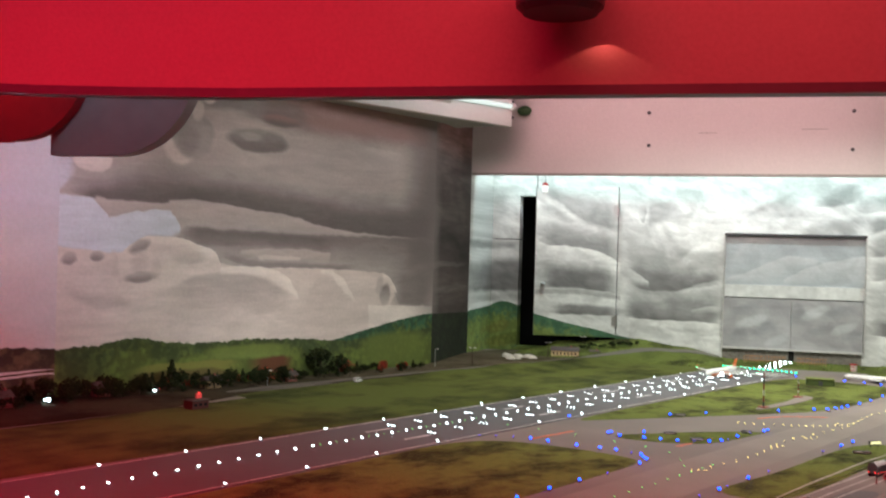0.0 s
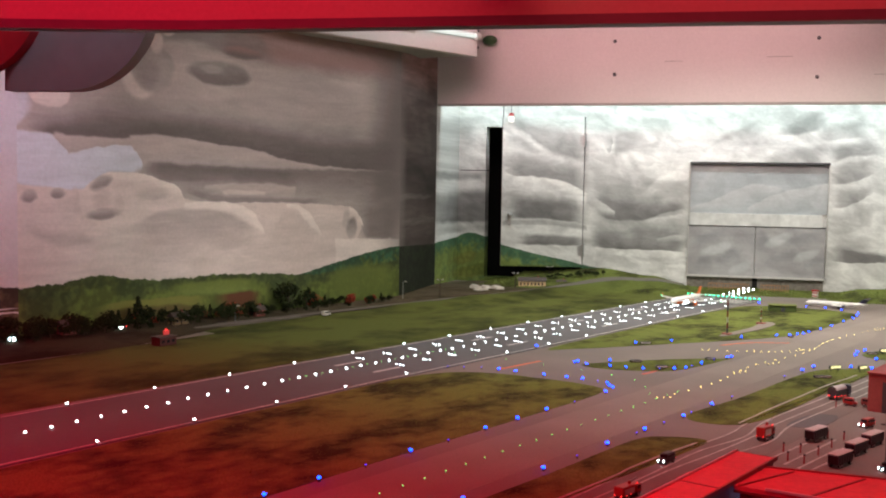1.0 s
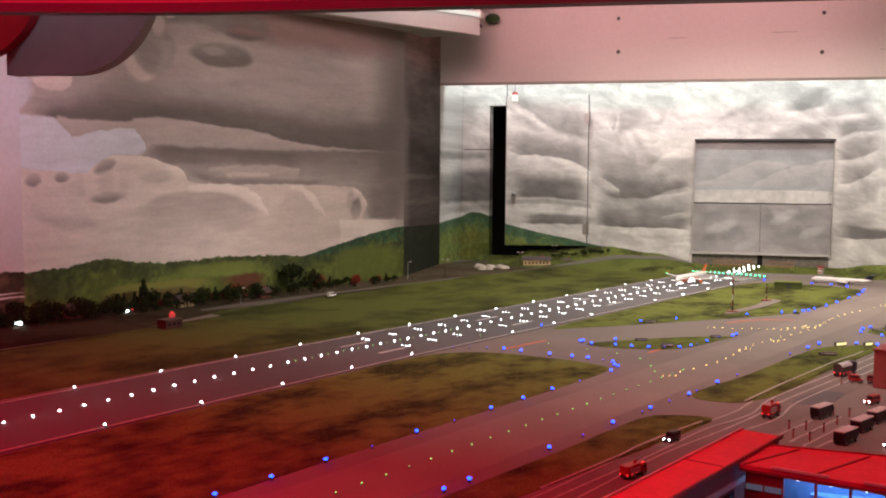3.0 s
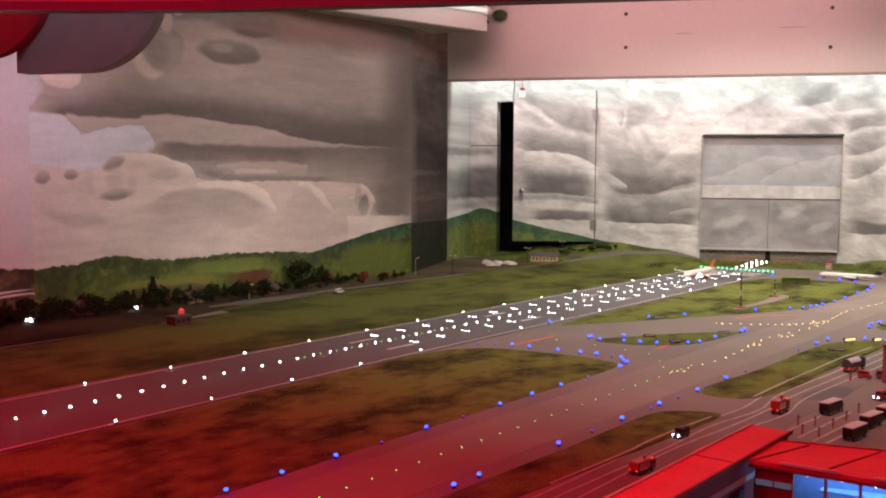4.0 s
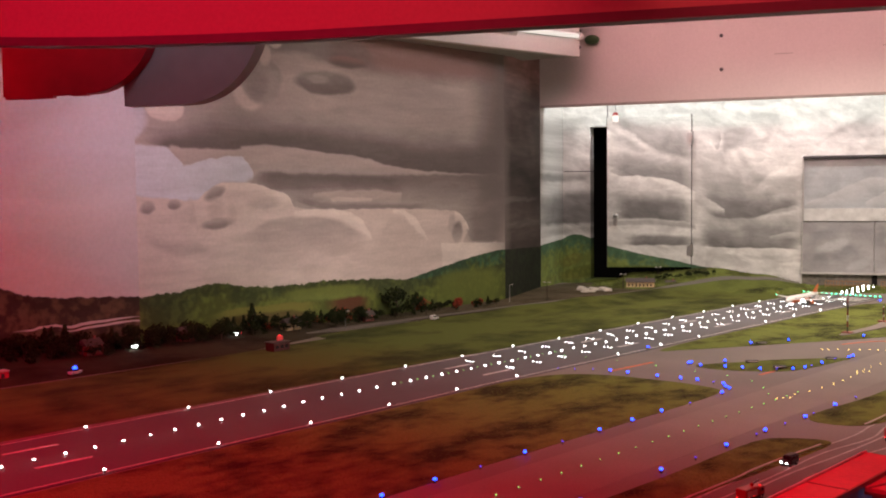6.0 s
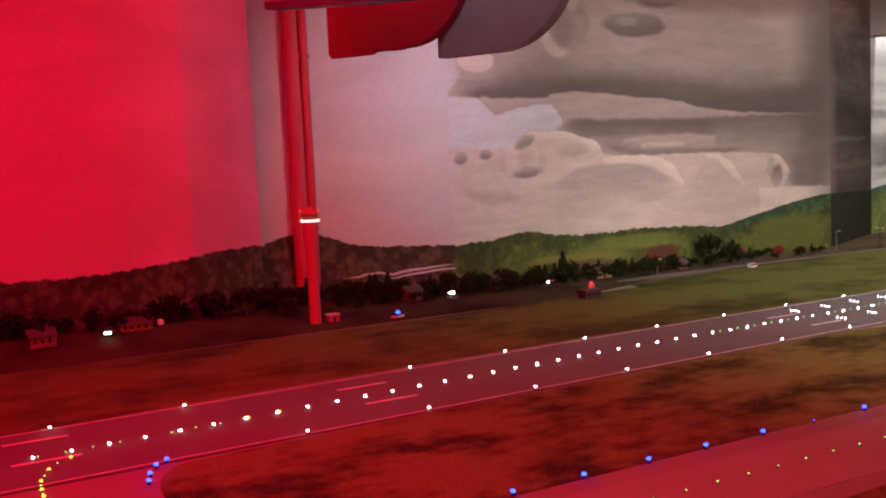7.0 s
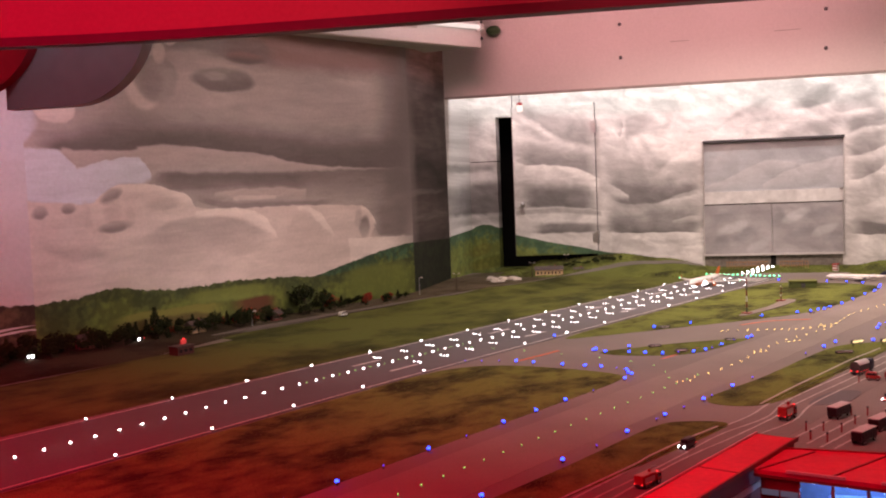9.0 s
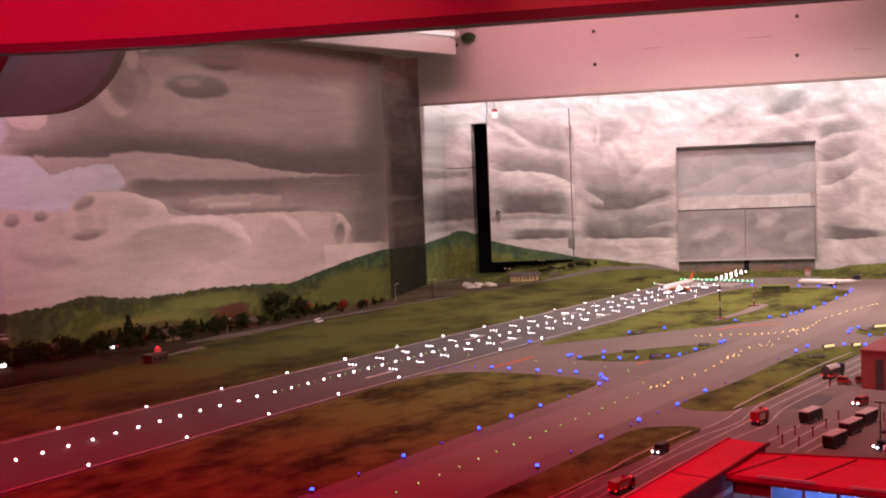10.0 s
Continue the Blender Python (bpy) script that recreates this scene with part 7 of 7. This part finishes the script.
hl.shape, hl.size, hl.size_y, hl.energy, hl.color = "RECTANGLE", 1.0, 0.05, 2.0, (0.28, 0.55, 1.0)
new("hall_lamps", hl).matrix_world = look((-0.2, 2.09, HZ - 0.012), (-0.2, 2.09, 0))

wingb = building("terminal_annex", "low annex with red roof below the pier", "terminal")
part("roof", slab([(-0.79, 1.2), (-0.45, 1.2), (-0.44, 1.75), (-0.79, 1.71)], 0.095, 0.10), ROOF, wingb)
part("wall", slab([(-0.785, 1.2), (-0.455, 1.2), (-0.445, 1.74), (-0.785, 1.70)], 0, 0.095), WALLRED, wingb)
part("roof_rim", slab([(-0.72, 1.70), (-0.6, 1.715), (-0.6, 1.723), (-0.72, 1.708)], 0.1, 0.105), TRIMW, wingb)

block = building("brick_block", "dark red brick block with a flat roof at the apron edge")
part("wall", bbox(-0.955, 3.46, 0, -0.72, 3.85, 0.122, bevel=0.002), BRICKR, block)
part("roof", bbox(-0.96, 3.455, 0.122, -0.715, 3.855, 0.128, bevel=0.002), SEAM, block)
part("plant_room", bbox(-0.88, 3.55, 0.128, -0.78, 3.7, 0.155, bevel=0.002), DARKGREY, block)
part("door", bbox(-0.91, 3.4575, 0.0, -0.885, 3.46, 0.1), DARKGREY, block)
for k in range(2):
    for z in (0.02, 0.052, 0.084):
        part("window", bbox(-0.87 + k * 0.03, 3.4575, z, -0.848 + k * 0.03, 3.4595, z + 0.026), glow("block_window", (0.75, 0.9, 1.0), 0.14), block, "pale lit window")
part("emblem", bbox(-0.958, 3.55, 0.06, -0.9555, 3.58, 0.085), DARKGREY, block)

kiosk = building("kiosk", "small red kiosk with a dark overhanging roof", "kiosk")
part("wall", bbox(-0.69, 2.74, 0, -0.60, 2.84, 0.045), BRICKR, kiosk)
part("roof", bbox(-0.705, 2.725, 0.045, -0.585, 2.855, 0.053, bevel=0.002), DARKGREY, kiosk)
part("upper_wall", bbox(-0.68, 2.76, 0.053, -0.61, 2.83, 0.075), BRICKR, kiosk)
part("upper_roof", bbox(-0.695, 2.745, 0.075, -0.595, 2.845, 0.082, bevel=0.002), DARKGREY, kiosk)
for k in range(3):
    part("window", bbox(-0.682 + k * 0.028, 2.7385, 0.015, -0.662 + k * 0.028, 2.74, 0.035), WINDOW, kiosk)

for x, y, h in ((-0.732, 2.83, 0.1), (-0.62, 3.4, 0.1)):
    q = thing("apron_lamp_post", pose(x, y, 0), "thin dark lamp post on the apron", "lamp post", "apron lamp posts")
    part("post", rod(bmesh.new(), (0, 0, 0), (0, 0, h), 0.002, 0.0014, 8), DARKGREY, q)
    part("arm", bbox(-0.014, -0.002, h, 0.014, 0.002, h + 0.003), DARKGREY, q)
    part("base", rod(bmesh.new(), (0, 0, 0), (0, 0, 0.006), 0.005, 0.004, 8), DARKGREY, q)


# ---------------------------------------------------------------- village, tower and trees along the far road
tower = thing("control_tower", pose(-3.855, 1.515, 0.0), "slim round airport control tower lit deep red", "tower")
part("shaft", rod(bmesh.new(), (0, 0, 0), (0, 0, 0.36), 0.0235, 0.0215, 20), PINKPAINT, tower)
part("head", rod(bmesh.new(), (0, 0, 0.30), (0, 0, 0.42), 0.0245, 0.033, 20), PINKPAINT, tower)
part("gallery", rod(bmesh.new(), (0, 0, 0.42), (0, 0, 0.429), 0.038, 0.038, 20), glow("gallery_light", (1.0, 0.75, 0.7), 1.6), tower, "glowing white gallery ring")
part("cabin", rod(bmesh.new(), (0, 0, 0.429), (0, 0, 0.452), 0.028, 0.032, 20), BRICKR, tower)
part("cap", rod(bmesh.new(), (0, 0, 0.452), (0, 0, 0.478), 0.03, 0.008, 20), PINKPAINT, tower)
for a in (0.6, 2.6, 4.7):
    x, y = 0.04 * math.cos(a), 0.04 * math.sin(a)
    part("aerial", rod(bmesh.new(), (x, y, 0.425), (x, y, 0.462), 0.0015, None, 6), STEEL, tower)
    part("warning_light", ball(bmesh.new(), (x, y, 0.465), 0.0042, 8, 6), LAMP_RED, tower)
hut = thing("tower_hut", pose(-3.86, 1.59, verge_height(-3.86, 1.59) - 0.004), "small pale hut at the foot of the tower", "hut")
part("wall", bbox(-0.02, -0.022, 0, 0.02, 0.022, 0.026), PINKPAINT, hut)
part("roof", bbox(-0.023, -0.025, 0.026, 0.023, 0.025, 0.03), TRIMW, hut)
part("door", bbox(0.02, -0.006, 0.0, 0.0212, 0.006, 0.019), DARKGREY, hut)

rh = thing("beacon_house", pose(-3.665, 2.725, 0.0026, 0, 0, 4), "low dark red house with a red beacon on its roof", "house")
part("wall", bbox(-0.028, -0.045, 0, 0.028, 0.045, 0.034), plain("dark_red_boards", (0.07, 0.02, 0.018), 0.7, vary=0.2, scale=60), rh)
part("roof", bbox(-0.032, -0.05, 0.034, 0.032, 0.05, 0.039, bevel=0.001), TILES, rh)
part("mast", rod(bmesh.new(), (0, 0.012, 0.039), (0, 0.012, 0.062), 0.0022), DARKGREY, rh)
part("beacon", ball(bmesh.new(), (0, 0.012, 0.064), 0.0045, 8, 6), LAMP_RED, rh, "glowing red beacon")
part("panel", bbox(-0.004, -0.002, 0.043, 0.004, 0.026, 0.062), glow("beacon_panel", (1.0, 0.05, 0.05), 0.5), rh, "glowing red panel")
for k in range(3):
    part("window", bbox(0.028, -0.035 + k * 0.027, 0.012, 0.0292, -0.02 + k * 0.027, 0.024), WINDOW, rh)


def house(x, y, turn, w, l, h, wall, label):
    z = verge_height(x, y) - 0.002
    p = thing("house", pose(x, y, z, 0, 0, turn), label, "house", "village houses")
    part("wall", bbox(-w / 2, -l / 2, 0, w / 2, l / 2, h), wall, p)
    bm = bmesh.new()
    e, r = 0.006, h + w * 0.42
    a = [bm.verts.new(q) for q in ((-w / 2 - e, -l / 2 - e, h - 0.002), (w / 2 + e, -l / 2 - e, h - 0.002), (0, -l / 2 - e, r), (-w / 2 - e, l / 2 + e, h - 0.002), (w / 2 + e, l / 2 + e, h - 0.002), (0, l / 2 + e, r))]
    for q in ((0, 1, 2), (3, 5, 4), (0, 2, 5, 3), (1, 4, 5, 2), (0, 3, 4, 1)):
        bm.faces.new([a[i] for i in q])
    bmesh.ops.recalc_face_normals(bm, faces=bm.faces)
    rf = part("roof", bm, TILES, p)
    part("chimney", bbox(-0.004, l * 0.2, r - 0.012, 0.004, l * 0.2 + 0.008, r + 0.01), BRICKR, rf)
    for k in range(max(2, int(l / 0.025))):
        yy = -l / 2 + 0.012 + k * 0.025
        if yy < l / 2 - 0.01:
            q = part("window", bbox(w / 2 - 0.0005, yy, h * 0.35, w / 2 + 0.001, yy + 0.01, h * 0.75), WINDOW, p)
            part("frame", bbox(w / 2 - 0.0002, yy - 0.0015, h * 0.32, w / 2 + 0.0006, yy + 0.0115, h * 0.35), TRIMW, q)
    part("door", bbox(-0.006, -l / 2 - 0.001, 0, 0.006, -l / 2, h * 0.6), DARKGREY, p)


house(-3.93, 6.02, -56, 0.06, 0.19, 0.045, TAN, "long tan station house with dark roof below the door")
house(-3.8, 6.2, -56, 0.045, 0.06, 0.03, TAN, "small tan cottage beside the station house")
house(-4.06, 2.05, 10, 0.06, 0.08, 0.045, BRICKR, "red brick cottage by the country road")
house(-4.08, 2.52, -5, 0.055, 0.07, 0.042, BRICKR, "red brick cottage among dark trees")
house(-4.06, 3.1, 5, 0.05, 0.09, 0.038, TAN, "tan farmhouse among dark trees")
house(-4.08, 3.62, 0, 0.05, 0.07, 0.036, BRICKR, "red farm shed among bushes")
house(-3.93, 0.50, 8, 0.06, 0.09, 0.042, BRICKR, "dark red house near the side wall")
house(-3.97, 0.84, -4, 0.06, 0.12, 0.03, BRICKR, "long low red house near the side wall")
house(-3.95, 0.2, 4, 0.06, 0.09, 0.042, BRICKR, "red brick house near the side wall")
van(pose(-3.93, 0.735, verge_height(-3.93, 0.735), 0, 0, 250), "dark car with bright headlights near the side wall", DARKGREY, 0.055, glare=0.005)
van(pose(-3.98, 0.925, verge_height(-3.98, 0.925), 0, 0, 100), "pale car parked near the side wall", BODYW, 0.06, lit=False)

rng = random.Random(11)
for i in range(8):
    x, y = -4.16 + 0.024 * i + rng.uniform(-0.02, 0.02), 5.62 + rng.uniform(-0.07, 0.12)
    bm = bmesh.new()
    bmesh.ops.create_icosphere(bm, subdivisions=2, radius=1)
    s = rng.uniform(0.02, 0.036)
    for v in bm.verts:
        k = 1 + 0.35 * noise.noise(v.co * 1.7 + Vector((i * 3.1, 0, 0)))
        v.co = Vector((v.co.x * s * k * 1.3, v.co.y * s * k, max(v.co.z * s * k * 0.75, -0.004)))
    q = thing("boulder", pose(x, y, 0.008, 0, 0, rng.uniform(0, 360)), "pale weathered boulder at the foot of the mountain", "rock", "boulders")
    part("stone", bm, ROCK, q)

for x, y, h, arms in ((-4.08, 4.80, 0.105, 1), (-3.93, 4.98, 0.115, 2), (-3.99, 5.9, 0.1, 2), (-3.98, 6.33, 0.12, 2), (-4.02, 3.42, 0.075, 1)):
    q = thing("street_lamp", pose(x, y, 0.008, 0, 0, 30), "thin pale street lamp by the country road", "street lamp", "street lamps")
    part("pole", rod(bmesh.new(), (0, 0, 0), (0, 0, h), 0.0035, 0.0022, 8), STEEL if arms == 1 else BARK, q)
    for k in range(arms):
        sx = 1 if k == 0 else -1
        part("arm", rod(bmesh.new(), (0, 0, h - 0.003), (sx * 0.016, 0, h), 0.0014, None, 6), STEEL, q)
        part("lamp_head", bbox(sx * 0.016 - 0.006, -0.004, h - 0.002, sx * 0.016 + 0.006, 0.004, h + 0.004), TRIMW, q)

guard = thing("guard_rail", None, "low grey guard rail along the country road", "guard rail")
pts = curve([(-3.83, 3.7), (-3.82, 4.0), (-3.76, 5.1), (-3.63, 5.9)], 9)
part("rail", ribbon(pts, 0.003, 0.018, 0.022), BARK, guard)
for x, y in pts[::2]:
    part("post", rod(bmesh.new(), (x, y, 0.001), (x, y, 0.02), 0.0016, None, 6), BARK, guard)


def crown_mesh(seed, kind):
    """Leaf clumps in an uneven crown: unit height."""
    rng = random.Random(seed)
    verts, faces = [], []
    n = 170 if kind == "round" else 150
    lobes = [(rng.uniform(-0.2, 0.2), rng.uniform(-0.2, 0.2), rng.uniform(0.45, 0.75), rng.uniform(0.16, 0.3)) for _ in range(6)]
    for k in range(n):
        if kind == "cone":
            z = rng.uniform(0.1, 1.0) ** 0.9
            r = 0.28 * (1.03 - z) * rng.uniform(0.55, 1.1)
            a = rng.uniform(0, 6.283)
            c = Vector((r * math.cos(a), r * math.sin(a), z))
        else:
            lx, ly, lz, lr = lobes[k % 6]
            d = Vector((rng.gauss(0, 1), rng.gauss(0, 1), rng.gauss(0, 1))).normalized() * lr * rng.uniform(0.7, 1.05)
            c = Vector((lx, ly, lz)) + d
        s = rng.uniform(0.04, 0.085)
        e1 = Vector((rng.gauss(0, 1), rng.gauss(0, 1), rng.gauss(0, 1))).normalized()
        e2 = e1.cross(Vector((rng.gauss(0, 1), rng.gauss(0, 1), rng.gauss(0, 1)))).normalized()
        e3 = e1.cross(e2)
        i = len(verts)
        for q in (e1, -e1, e2 * 0.8, -e2 * 0.8, e3 * 0.6, -e3 * 0.6):
            verts.append(tuple(c + q * s))
        faces += [(i, i + 2, i + 4), (i + 2, i + 1, i + 4), (i + 1, i + 3, i + 4), (i + 3, i, i + 4), (i + 2, i, i + 5), (i + 1, i + 2, i + 5), (i + 3, i + 1, i + 5), (i, i + 3, i + 5)]
    me = bpy.data.meshes.new("crown")
    me.from_pydata(verts, [], faces)
    return me


def make_tree(seed, kind, leaves, label, name="tree"):
    t = thing(name, pose(-3.0 - seed, -20, 0), label, "tree", "")
    bm = rod(bmesh.new(), (0, 0, 0), (0.01, 0, 0.55), 0.035, 0.02, 7)
    for k in range(4):
        a = k * 1.7 + seed
        rod(bm, (0, 0, 0.3 + k * 0.06), (0.18 * math.cos(a), 0.18 * math.sin(a), 0.5 + k * 0.07), 0.014, 0.007, 5)
    part("trunk", bm, BARK, t)
    me = crown_mesh(seed, kind)
    me.materials.append(leaves)
    ob = new("crown", me)
    ob.parent = t
    return t


kinds = [(1, "round", LEAVES, "dark green leafy model tree by the road"), (2, "round", LEAVES, "dark green leafy model tree by the road"), (3, "cone", LEAVES, "dark green model fir by the road"), (4, "cone", LEAVES, "dark green model fir by the road"), (5, "round", LEAVES_RED, "bush with dark red leaves by the road")]
protos = {}
rng = random.Random(21)
spots = []
for i in range(92):
    y = 1.72 + 2.9 * (i / 91) + rng.uniform(-0.02, 0.02)
    x = rng.uniform(-4.15, -4.0)
    spots.append((x, y, rng.uniform(0.045, 0.10) * (1.0 if y < 3.6 else 0.75), rng.choice((0, 1, 1, 2, 3, 0, 4 if y > 3.3 else 1))))
spots += [(-4.12, 3.88, 0.17, 0), (-4.08, 3.98, 0.13, 1), (-4.1, 2.9, 0.14, 3), (-4.1, 4.05, 0.1, 4), (-4.05, 4.3, 0.07, 4), (-4.03, 4.45, 0.06, 1)]
for i in range(70):
    y = 1.75 + 1.95 * (i / 69) + rng.uniform(-0.02, 0.02)
    spots.append((rng.uniform(-4.17, -3.98), y, rng.uniform(0.03, 0.065), rng.choice((0, 1, 0, 1, 4 if y > 2.9 else 0))))
for i in range(44):
    y = -0.3 + 1.75 * (i / 43) + rng.uniform(-0.03, 0.03)
    spots.append((rng.uniform(-4.06, -3.96), y, rng.uniform(0.06, 0.125), rng.choice((0, 1, 1, 0, 3))))
for i in range(28):
    spots.append((rng.uniform(-4.27, -4.05), 1.42 + 0.036 * i, rng.uniform(0.06, 0.12), rng.choice((0, 1, 2, 3))))
for i in range(18):
    f = i / 17
    spots.append((-3.93 + 0.34 * f + rng.uniform(-0.015, 0.015), 6.17 + 0.25 * f + rng.uniform(-0.02, 0.02), rng.uniform(0.025, 0.05), rng.choice((0, 1))))
for x, y, h, k in spots:
    if not (x > -3.95 and 5.6 < y < 6.1):
        m = pose(x, y, verge_height(x, y) - 0.004 + slope_height(x, y), 0, 0, rng.uniform(0, 360)) @ Matrix.Diagonal((h * 1.15, h * 1.15, h, 1))
        if k not in protos:
            protos[k] = make_tree(*kinds[k])
            protos[k]["group"] = "roadside trees"
            protos[k].matrix_basis = m
        else:
            t = copy_thing(protos[k], Matrix.Identity(4))
            t.matrix_basis = m
